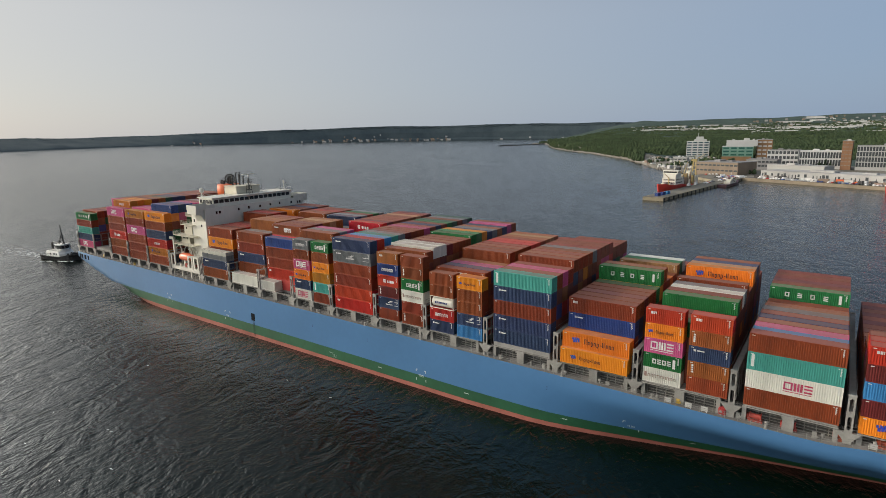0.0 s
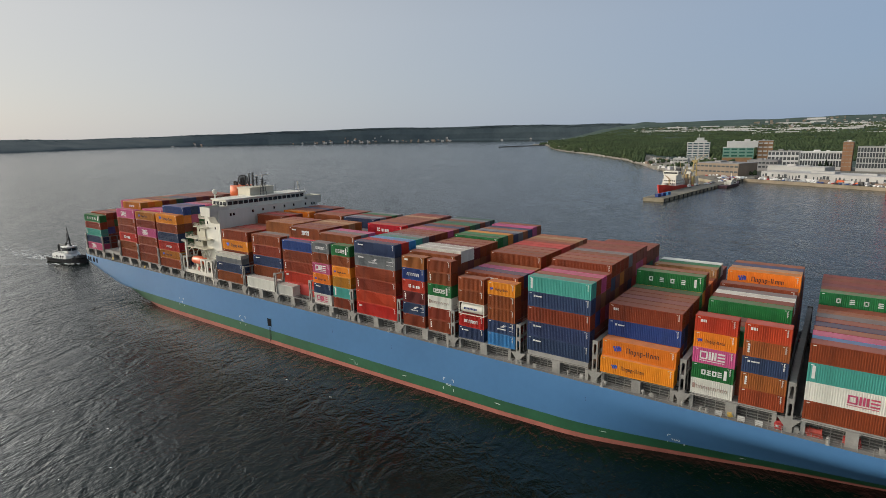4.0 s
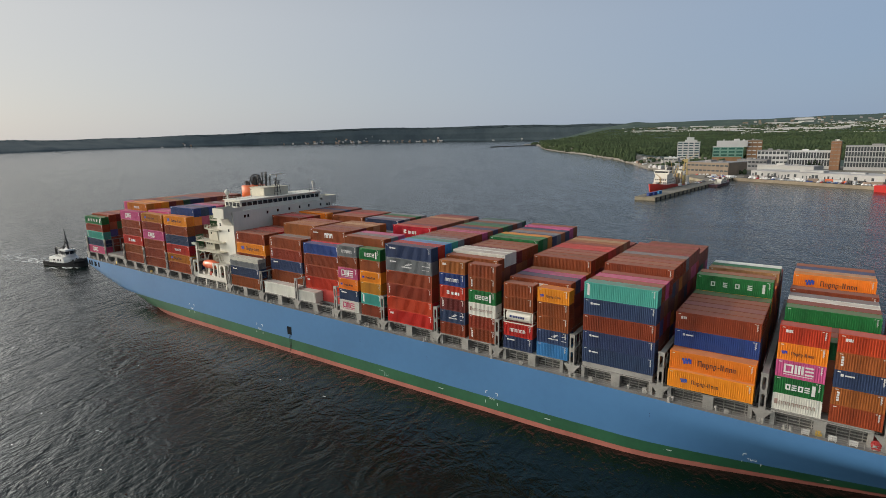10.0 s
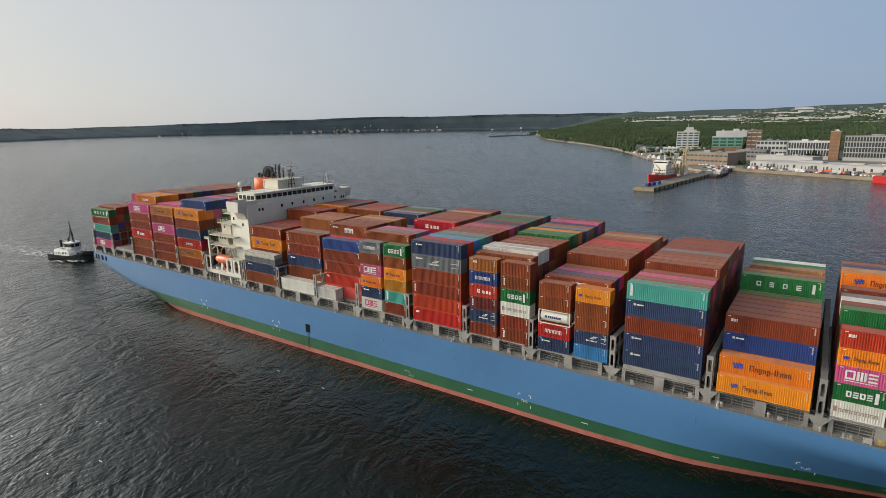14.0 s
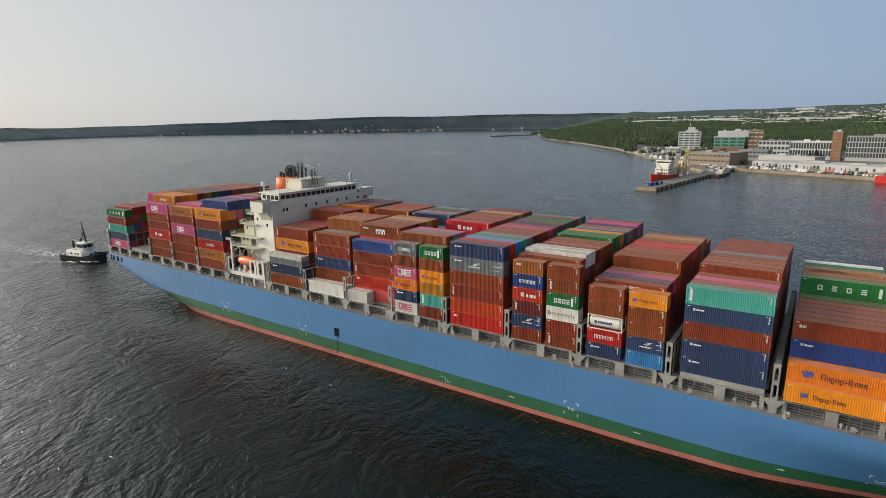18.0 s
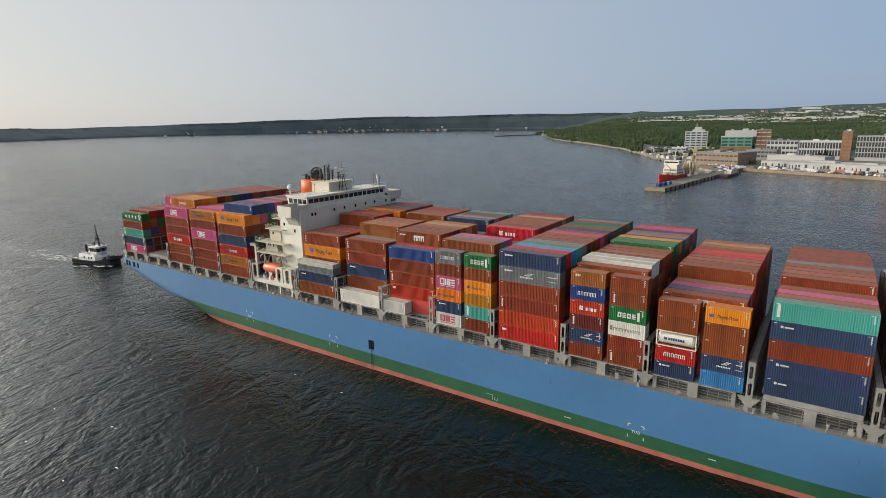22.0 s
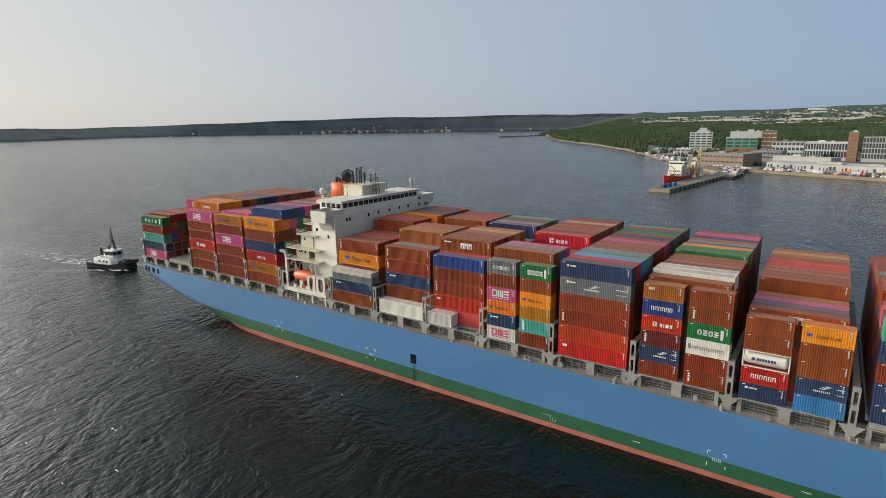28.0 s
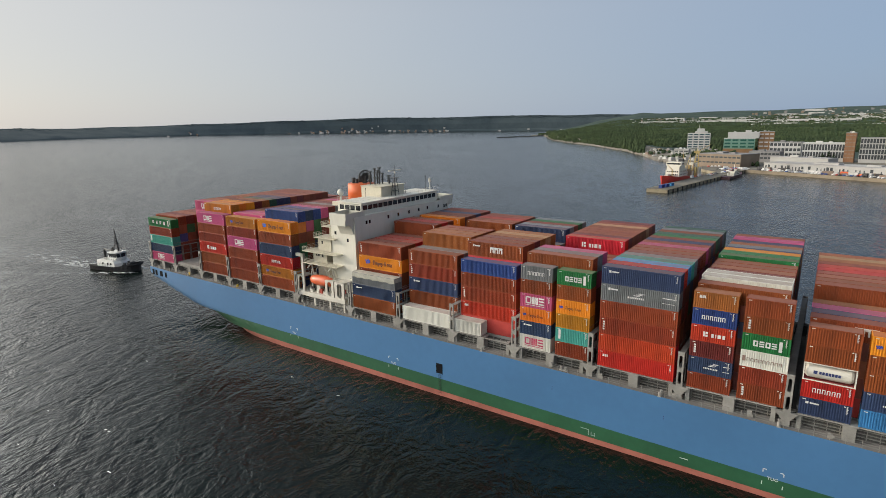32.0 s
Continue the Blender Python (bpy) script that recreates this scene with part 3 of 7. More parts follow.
for k in range(22):
    x = -86.0 + k * 11.0 + rd.uniform(-2, 2)
    me = Geo().box(-0.3, -0.2, -0.05, 0.3, 0.2, rd.uniform(0.5, 1.0)).box(-0.05, -0.3, 0.2, 0.5, -0.2, 0.5).mesh("deck_locker", rd.choice((VENT_WHITE, LASH_GREY, LASH_GREY, VENT_WHITE, GUARD_YELLOW)))
    on_deck("deck_locker", me, x, rd.uniform(0.7, 1.4))

# ---- containers ----
DIM = {"H": (12.192, 2.438, 2.896), "S": (12.192, 2.438, 2.591), "T": (6.058, 2.438, 2.591)}


def container_geo(size):
    """A corrugated steel box with corner posts, rails, castings and a ribbed roof; origin at its low aft starboard corner."""
    L, Wd, Hh = DIM[size]
    g = Geo()
    post, rail, inset = 0.16, 0.14, 0.05
    # frame
    for x in (0, L - post):
        for y in (0, Wd - post):
            g.box(x, y, 0.0, x + post, y + post, Hh - 0.01)
    for y in (0, Wd - 0.1):
        y0, y1 = (0.035, 0.1) if y == 0 else (Wd - 0.1, Wd - 0.035)
        g.box(post, y0, 0.012, L - post, y1, 0.02 + rail)
        g.box(post, y0, Hh - rail, L - post, y1, Hh - 0.006)
    for x in (0, L - 0.1):
        g.box(x, post, 0.02, x + 0.1, Wd - post, 0.02 + rail)
        g.box(x, post, Hh - rail, x + 0.1, Wd - post, Hh - 0.012)

    def wall(x0, x1, place, depth):
        """Trapezoid corrugation between x0 and x1; place(u, d, z) gives the point."""
        n = max(4, int((x1 - x0) / 0.29))
        w = (x1 - x0) / n
        prof = []
        for k in range(n):
            a = x0 + k * w
            prof += [(a, 0), (a + 0.3 * w, 0), (a + 0.5 * w, depth), (a + 0.8 * w, depth)]
        prof.append((x1, 0))
        v = [place(u, d, z) for u, d in prof for z in (0.06, Hh - 0.05)]
        return v, [(2 * k, 2 * k + 2, 2 * k + 3, 2 * k + 1) for k in range(len(prof) - 1)]

    v, f = wall(post, L - post, lambda u, d, z: (u, 0.02 + d, z), 0.085)
    g.add(v, f)
    v, f = wall(post, L - post, lambda u, d, z: (u, Wd - 0.02 - d, z), 0.06)
    g.add(v, [q[::-1] for q in f])
    v, f = wall(post, Wd - post, lambda u, d, z: (L - 0.02 - d, u, z), 0.06)
    fore = Geo().add(v, f)
    v, f = wall(post, Wd - post, lambda u, d, z: (0.02 + d, u, z), 0.03)
    aft = Geo().add(v, [q[::-1] for q in f])
    # roof with shallow cross ribs
    n = int(L / 0.6)
    v, w = [], (L - 0.2) / n
    for k in range(n):
        a = 0.1 + k * w
        for u, d in ((a, 0.0), (a + 0.35 * w, 0.0), (a + 0.5 * w, 0.01), (a + 0.85 * w, 0.01)):
            v += [(u, 0.08, Hh - 0.035 + d), (u, Wd - 0.08, Hh - 0.035 + d)]
    v += [(L - 0.1, 0.08, Hh - 0.035), (L - 0.1, Wd - 0.08, Hh - 0.035)]
    roof = Geo().add(v, [(2 * k, 2 * k + 2, 2 * k + 3, 2 * k + 1) for k in range(len(v) // 2 - 1)])
    # corner castings
    for x in (-0.005, L - 0.175):
        for y in (-0.005, Wd - 0.157):
            for z in (0.0, Hh - 0.118):
                g.box(x, y, z, x + 0.18, y + 0.162, z + 0.12, 0)
    g.box(0.1, 0.1, 0.03, L - 0.1, Wd - 0.1, 0.12, 0)
    return g, fore, aft, roof


BOX_GEO = {k: container_geo(k) for k in DIM}
BOX_MESH = {}


def box_mesh(size, key):
    if (size, key) not in BOX_MESH:
        body, fore, aft, roof = BOX_GEO[size]
        BOX_MESH[size, key] = (body.mesh("container", PAINT[key]), fore.mesh("end_wall", PAINT[key]), aft.mesh("end_wall", PAINT[key]), roof.mesh("roof", ROOF[key]))
    return BOX_MESH[size, key]


def plate_list(cells, mat):
    return [plates(g, mat) for g in apart(cells)]


def plates(cells, mat):
    """Thin painted rectangles on the starboard side: cells of x0, z0, x1, z1."""
    g = Geo()
    for x0, z0, x1, z1 in cells:
        g.box(x0, -0.012, z0, x1, 0.018, z1)
    return g.mesh("lettering", mat)


def apart(cells, gap=0.11):
    """Cells in groups that touch, so that each letter is a piece of its own."""
    groups = []
    for c in cells:
        hit = [g for g in groups if any(c[0] < d[2] + gap * 0.6 and d[0] < c[2] + gap * 0.6 and c[1] < d[3] + 0.02 and d[1] < c[3] + 0.02 for d in g)]
        merged = [c]
        for g in hit:
            merged += g
            groups.remove(g)
        groups.append(merged)
    return groups


def ring_cells(x, z, w, h, t):
    return [(x, z, x + w, z + t), (x, z + h - t, x + w, z + h), (x, z, x + t, z + h), (x + w - t, z, x + w, z + h)]


def word(x, z, widths, h, gap):
    out = []
    for w in widths:
        out.append((x, z, x + w, z + h))
        x += w + gap
    return out


def arches(x, z, widths, h, gap, t=0.11):
    """A row of narrow arch shapes."""
    out = []
    for w in widths:
        out += [(x, z, x + t, z + h), (x + w - t, z, x + w, z + h), (x + t, z + h - t, x + w - t, z + h)]
        x += w + gap
    return out


LOGO = {}


def logo(kind, size):
    """Meshes of plain coloured shapes where a carrier's name is painted."""
    if (kind, size) in LOGO:
        return LOGO[kind, size]
    L, _, Hh = DIM[size]
    k = L / 12.19
    out = []
    if kind in ("ring_white", "ring_maroon"):
        big = 1.25 if size != "T" else 1.3
        w = 1.15
        x = L * (0.42 if kind == "ring_white" else 0.57) - 1.95 if size != "T" else L * 0.5 - 2.0
        z = Hh * 0.30
        cells = ring_cells(x, z, w, big, 0.22)
        x += w + 0.16
        cells += [(x, z, x + 0.30, z + big), (x + 0.42, z, x + 0.69, z + big), (x + 0.81, z, x + 1.11, z + big)]
        x += 1.27
        cells += [(x, z + a * big, x + 1.05, z + a * big + 0.24) for a in (0, 0.41, 0.81)]
        cells += [(x - 2.6, z - 0.3, x + 1.0, z - 0.2)]
        out = plate_list(cells, MARK_WHITE if kind == "ring_white" else MARK_ROSE)
    elif kind in ("orange_big", "orange_small"):
        s = (1.0 if kind == "orange_big" else 0.72) * (1.0 if size != "T" else 0.72)
        x, z = L * (0.17 if size != "T" else 0.10), Hh * 0.36
        mark = []
        for j in range(3):
            mark += [(x + j * 0.42 * s, z + 0.08 * j * s, x + (j * 0.42 + 0.34) * s, z + (0.55 + 0.17 * j) * s), (x + (j * 0.42 - 0.2) * s, z + 0.5 * s, x + (j * 0.42 + 0.1) * s, z + (0.9 + 0.05 * j) * s)]
        out = plate_list(mark, MARK_BLUE)
        x += 2.1 * s
        cells = arches(x, z, [0.55 * s], 0.95 * s, 0.1, 0.13 * s)
        cells += arches(x + 0.68 * s, z, [0.4 * s] * 4, 0.62 * s, 0.13 * s, 0.12 * s)
        cells += word(x + 2.85 * s, z + 0.25 * s, [0.28 * s], 0.14 * s, 0.1)
        cells += word(x + 3.25 * s, z, [0.14 * s, 0.14 * s], 0.95 * s, 0.14 * s)
        cells += arches(x + 3.95 * s, z, [0.4 * s, 0.36 * s, 0.38 * s], 0.64 * s, 0.12 * s, 0.12 * s)
        cells += [(x + 1.25 * s, z - 0.25 * s, x + 1.5 * s, z), (x + 2.25 * s, z - 0.25 * s, x + 2.5 * s, z)]
        out += plate_list(cells, MARK_DARK)
    elif kind in ("green_wide", "green_word"):
        x, z = (L * 0.2, Hh * 0.36) if kind == "green_wide" else (L * (0.24 if size == "T" else 0.3), Hh * 0.3)
        gap = 1.25 if kind == "green_wide" else 0.16
        w = 0.72 if kind == "green_wide" else 0.62
        cells = []
        for j in range(4):
            a = x + j * (w + gap)
            h = 0.85
            if j % 2 == 0:
                cells += ring_cells(a, z, w, h, 0.19)
            else:
                cells += [(a, z + q, a + w, z + q + 0.19) for q in (0, 0.33, h - 0.19)]
        a = x + 4 * (w + gap) + (0.3 if kind == "green_wide" else 0.1)
        a = min(a, L - 0.9)
        cells.append((a, z - 0.3, a + 0.42, z + 1.25))
        out = plate_list(cells, MARK_WHITE)
    elif kind == "red_word":
        x, z = L * 0.5 - 2.6 * (k if size == "T" else 1), Hh * 0.33
        s = 0.75 if size == "T" else 1.0
        cells = [(x, z, x + 0.30 * s, z + 1.0 * s), (x + 0.42 * s, z, x + 0.85 * s, z + 0.42 * s), (x + 0.42 * s, z + 0.58 * s, x + 0.85 * s, z + 1.0 * s)]
        cells += word(x + 1.5 * s, z, [0.45 * s, 0.2 * s, 0.6 * s, 0.5 * s], 0.75 * s, 0.25 * s)
        out = plate_list(cells, MARK_WHITE)
    elif kind == "box_word":
        x, z, h = L * (0.42 if size != "T" else 0.2), Hh * 0.34, 1.0
        cells = []
        for j in range(3):
            a = x + j * 0.95
            cells += [(a, z, a + 0.24, z + h), (a + 0.56, z, a + 0.8, z + h), (a + 0.24, z + h - 0.3, a + 0.56, z + h)]
        cells.append((x, z + h, x + 2.7, z + h + 0.12))
        out = plate_list(cells, MARK_WHITE)
    elif kind == "plain_word":
        x, z = L * 0.5 - 1.7, Hh * 0.35
        out = plate_list(arches(x, z, [0.42] * 6, 0.66, 0.14), MARK_WHITE)
    elif kind == "dark_word":
        x, z = L * 0.5 - 2.2, Hh * 0.36
        out = plate_list([(L * 0.5 - 2.75, z - 0.05, L * 0.5 - 2.35, z + 0.75)] + arches(x, z, [0.38] * 9, 0.5, 0.13, 0.08), MARK_FAINT)
    elif kind == "wing":
        x, z = L * 0.36, Hh * 0.3
        q = 1.0 if size != "T" else 0.75
        cells = word(x, z + 0.12, [0.2 * q] * 9, 0.3 * q, 0.1 * q) + [(x + 0.9 * q, z + 0.62, x + 1.9 * q, z + 0.74), (x + 1.3 * q, z + 0.82, x + 2.3 * q, z + 0.94), (x + 1.7 * q, z + 1.02, x + 2.7 * q, z + 1.12), (L * 0.8, z + 0.9, L * 0.95, z + 1.02), (L * 0.8, z + 0.1, L * 0.95, z + 0.18)]
        out = plate_list(cells, MARK_WHITE)
    elif kind == "small_mark":
        out = plate_list([(0.9 * k + 0.3, Hh * 0.66, 0.9 * k + 0.65, Hh * 0.79), (0.9 * k + 0.8, Hh * 0.68, 0.9 * k + 1.9, Hh * 0.76)], MARK_WHITE)
    elif kind == "blocks":
        out = plate_list(word(0.8, Hh * 0.62, [0.3, 0.3, 0.12], 0.42, 0.07), MARK_WHITE)
    elif kind == "upright":
        out = plate_list([(0.55, Hh * 0.2, 0.95, Hh * 0.86)], MARK_WHITE)
    elif kind == "letters_up":
        out = plate_list([(0.6, Hh * (0.25 + 0.14 * j), 0.9, Hh * (0.25 + 0.14 * j) + 0.28) for j in range(4)], MARK_WHITE)
    LOGO[kind, size] = out
    return out


ID_MESH = {}


def id_marks(size):
    if size not in ID_MESH:
        L, _, Hh = DIM[size]
        cells = []
        for j in range(9):
            z = Hh * 0.90 - 0.13 * j
            cells.append((L - 0.62, z, L - 0.62 + (0.16 if j % 3 else 0.22), z + 0.075))
        cells += [(L - 0.95, Hh * 0.90, L - 0.75, Hh * 0.90 + 0.09), (0.35, Hh * 0.88, 0.75, Hh * 0.88 + 0.1)]
        ID_MESH[size] = plates(cells, MARK_WHITE)
    return ID_MESH[size]


WORDS = {"b": "reddish-brown", "m": "dark maroon", "o": "orange-brown", "p": "bright orange", "r": "red", "n": "dark navy", "u": "blue", "l": "light blue", "t": "teal",
         "g": "green", "w": "white", "y": "grey", "k": "magenta pink", "c": "tan", "a": "gold-orange", "d": "dark green"}


def container(size, key, x, y, z, logos=(), marks=False):
    """One freight container on its stack."""
    L = {"H": "forty-foot", "S": "low forty-foot", "T": "twenty-foot"}[size]
    tail = " with carrier marks" if logos else ""
    body, fore, aft, roof = box_mesh(size, key)
    ob = thing("container", body, None, f"{WORDS[key]} steel {L} container stacked aboard{tail}", "container", "containers on the ship", at=Matrix.Translation((x, y, z)))
    MOVERS.append(ob)
    part("end_wall", fore, None, ob)
    part("end_wall", aft, None, ob)
    part("roof", roof, None, ob, "sun-faded dusty ribbed roof panel, sky sheen painted in")
    for kind in logos:
        for me in logo(kind, size):
            part("letter_mark", me, None, ob)
    if marks:
        tagged(part("marking", id_marks(size), None, ob), kind="stuff")
    return ob


rng = random.Random(7)
FILL = "bbbbbommmrnbbopkgub"


def filler(n):
    return "".join(rng.choice(FILL) for _ in range(n))


def tall(n, top, high=99, under=""):
    """n tiers with the given top colour, of which the lowest `high` are high-cube boxes."""
    s = filler(max(0, n - 1 - len(under))) + under + top
    return s[:high].upper() + s[high:]


# Outer rows by name: stacks from the bottom up; capitals are high-cube boxes. 20-foot pairs are split by |.
LOW = {
    "A1": ["kntbg"], "AE": ["", "", ""], "A2": ["BBRbbK"], "A3": ["BBBKba"], "A4": ["BaRNBP"],
    "F1": ["Bny", tall(5, "b", 99, "p")], "F2": ["W", "BUUbBB"[:1] + "BNBB"], "F3": ["w|", "RRBBu"], "F4": ["wnpkby|btapbg"], "F5": ["RRBBYN"],
    "F6": ["bnmruo|bbwgbb"], "F7": ["nrwbb|lnbbp"], "F8": ["NNBNT"], "F9": ["PP", "NBUB"], "F10": ["wgkpr|bonor"], "F11": ["BWTB"], "F12": ["pmlmr"],
}
# tops of the rows further to port: count of tiers and colour, row by row
TOPS = {
    "A1": [(5, "b", 2), (5, "m", 2), (5, "b", 2), (5, "b", 2), (5, "m", 2)] + [(5, "b", 2)] * 11,
    "AE": [(6, "k"), (6, "b"), (6, "b"), (6, "m"), (6, "b"), (6, "o")] + [(6, "b")] * 8,
    "A2": [(7, "a", 3), (7, "p", 3), (7, "p", 3), (7, "m", 3), (7, "o", 3), (7, "d", 3), (7, "n", 3), (7, "n", 3), (7, "b", 3), (7, "m", 3)] + [(7, "b", 3)] * 4 + [(6, "b"), (6, "b")],
    "A3": [(6, "k"), (6, "k"), (6, "b"), (6, "m")] + [(6, "b")] * 12,
    "A4": [(7, "u", 4), (7, "n", 4), (7, "u", 4), (7, "k", 4), (7, "m", 4), (7, "y", 4), (7, "m", 4), (7, "b", 4), (7, "k", 4), (7, "b", 4)] + [(7, "b", 4)] * 4 + [(6, "b")] * 2,
    "F1": [(5, "b"), (5, "r"), (5, "r"), (5, "b"), (6, "b"), (6, "r"), (6, "b"), (5, "b"), (6, "p"), (6, "b"), (6, "b"), (6, "n"), (6, "b"), (6, "b"), (5, "b")],
    "F2": [(5, "y"), (6, "o"), (6, "o"), (6, "b"), (6, "b"), (5, "b"), (5, "b"), (5, "m"), (6, "b"), (6, "b"), (6, "r"), (6, "b"), (6, "b"), (5, "b"), (5, "b")],
    "F3": [(6, "b"), (6, "b"), (6, "m"), (6, "o"), (6, "c"), (6, "o"), (5, "p"), (5, "y"), (6, "n"), (6, "y"), (6, "b"), (6, "g"), (6, "y"), (5, "b"), (5, "b")],
    "F4": [(6, "b"), (6, "y"), (6, "k"), (5, "b"), (5, "m"), (5, "b"), (5, "b"), (6, "r"), (6, "m"), (6, "b"), (6, "b"), (6, "b"), (6, "b"), (6, "c"), (6, "b"), (6, "m")],
    "F5": [(6, "r"), (6, "l"), (6, "t"), (6, "y"), (6, "m"), (6, "b"), (6, "b"), (6, "k"), (6, "b"), (6, "n"), (6, "b"), (6, "g"), (6, "d"), (6, "b"), (6, "y"), (6, "d")],
    "F6": [(6, "b", 2), (6, "w", 4), (6, "w", 4), (6, "m", 3), (6, "b", 3), (6, "b", 3), (6, "b", 3), (6, "g", 5), (6, "g", 5), (6, "p", 5), (6, "n", 4), (6, "y", 4), (6, "o", 4), (6, "n", 4), (6, "k", 5), (6, "b", 5)],
    "F7": [(5, "b", 2), (5, "n", 2), (5, "k", 2), (5, "o", 2), (6, "b", 1), (6, "b", 1), (6, "b", 1), (6, "b", 1), (6, "r", 1), (6, "r", 1), (6, "b", 1), (6, "o", 1), (6, "c", 1), (6, "o", 1), (5, "b"), (5, "b")],
    "F8": [(5, "b"), (5, "k"), (5, "b"), (6, "b", 1), (6, "b", 1), (6, "b", 1), (6, "b", 1), (6, "y", 1), (6, "b", 1), (6, "b", 1), (6, "b", 1), (6, "b", 1), (5, "b"), (5, "b"), (5, "b"), (5, "b")],
    "F9": [(4, "b"), (4, "m"), (4, "b"), (4, "b"), (4, "g"), (5, "g"), (5, "b"), (4, "b"), (4, "p"), (4, "b"), (5, "c", 1), (5, "g", 1), (5, "w", 1), (4, "b"), (4, "b")],
    "F10": [(4, "g", 1), (4, "b", 1), (4, "m", 1), (5, "g", 0), (5, "b", 0), (5, "w", 0), (5, "y", 0), (5, "b", 2), (4, "m"), (4, "b"), (5, "p"), (5, "c"), (5, "n"), (5, "o"), (4, "b"), (4, "b")],
    "F11": [(4, "l", 3), (4, "k", 3), (4, "b", 3), (4, "n", 3), (4, "b", 3), (4, "y", 3), (4, "o", 2), (4, "o", 1), (4, "b", 1), (5, "g", 0), (5, "b", 0), (5, "m", 0), (5, "b", 0), (5, "b", 0), (5, "b", 0), (4, "b")],
    "F12": [(5, "r", 0), (5, "b", 0), (4, "m", 0), (4, "b", 0), (3, "b")] + [(3, "m"), (3, "b")] * 5,
}
# carrier marks: bay, row, stack half, tier from the bottom
MARKS = {
    ("A1", 0, 0, 0): ("ring_white",), ("A1", 0, 0, 4): ("green_wide",), ("A1", 0, 0, 2): ("upright",), ("A2", 0, 0, 2): ("red_word",), ("A2", 0, 0, 5): ("ring_white",),
    ("AE", 3, 0, 5): ("ring_white",), ("A2", 1, 0, 6): ("plain_word", ), ("A3", 0, 0, 3): ("ring_white",), ("A3", 0, 0, 5): ("orange_small",), ("A4", 0, 0, 5): ("orange_big",),
    ("A4", 0, 0, 2): ("plain_word",), ("A4", 0, 0, 1): ("orange_small",), ("F1", 1, 0, 3): ("orange_big",), ("F1", 1, 0, 4): ("letters_up",), ("F1", 0, 0, 1): ("small_mark",),
    ("F2", 1, 0, 2): ("small_mark",), ("F2", 0, 0, 0): ("letters_up",), ("F2", 1, 0, 3): ("letters_up",), ("F2", 1, 0, 4): ("letters_up",), ("F3", 1, 0, 1): ("blocks",), ("F3", 1, 0, 2): ("letters_up",),
    ("F3", 2, 0, 5): ("box_word", "small_mark"), ("F4", 0, 0, 0): ("ring_maroon",), ("F4", 0, 0, 3): ("ring_white",), ("F4", 0, 0, 2): ("orange_small",), ("F4", 0, 0, 1): ("small_mark",),
    ("F4", 0, 0, 5): ("plain_word",), ("F4", 0, 1, 5): ("green_word",), ("F4", 0, 1, 3): ("orange_small",), ("F4", 0, 1, 1): ("upright",), ("F4", 8, 0, 5): ("red_word",),
    ("F5", 0, 0, 5): ("small_mark",), ("F5", 0, 0, 4): ("wing", "small_mark"), ("F5", 0, 0, 0): ("blocks",), ("F5", 0, 0, 2): ("letters_up",), ("F6", 0, 0, 5): ("blocks",), ("F6", 0, 0, 4): ("plain_word",),
    ("F6", 0, 0, 3): ("red_word",), ("F6", 0, 0, 2): ("letters_up",), ("F6", 0, 0, 1): ("wing",), ("F6", 0, 1, 3): ("green_word",), ("F6", 0, 1, 2): ("dark_word",), ("F6", 0, 1, 4): ("letters_up",), ("F6", 0, 1, 0): ("letters_up",),
    ("F7", 0, 0, 0): ("small_mark",), ("F7", 0, 0, 1): ("plain_word",), ("F7", 0, 1, 4): ("orange_small",), ("F7", 0, 1, 1): ("wing",), ("F7", 1, 0, 4): ("box_word",),
    ("F8", 0, 0, 4): ("upright",), ("F8", 0, 0, 3): ("small_mark",), ("F8", 0, 0, 1): ("small_mark",), ("F8", 0, 0, 0): ("small_mark",), ("F9", 0, 0, 0): ("orange_small",), ("F9", 0, 0, 1): ("orange_big",),
    ("F9", 1, 0, 3): ("blocks",), ("F9", 1, 0, 2): ("small_mark",), ("F9", 7, 0, 4): ("green_wide",), ("F10", 0, 0, 0): ("dark_word",), ("F10", 0, 0, 1): ("green_word",), ("F10", 0, 0, 2): ("ring_white",),
    ("F10", 0, 0, 3): ("orange_small",), ("F10", 0, 0, 4): ("blocks",), ("F10", 0, 1, 4): ("blocks",), ("F10", 0, 1, 2): ("small_mark",), ("F10", 0, 1, 3): ("letters_up",), ("F10", 0, 1, 1): ("letters_up",),
    ("F10", 11, 0, 4): ("orange_big",), ("F11", 0, 0, 1): ("ring_maroon",), ("F11", 0, 0, 2): ("upright",), ("F11", 10, 0, 4): ("green_wide",), ("F12", 0, 0, 0): ("orange_big",), ("F12", 0, 0, 4): ("blocks",),
}


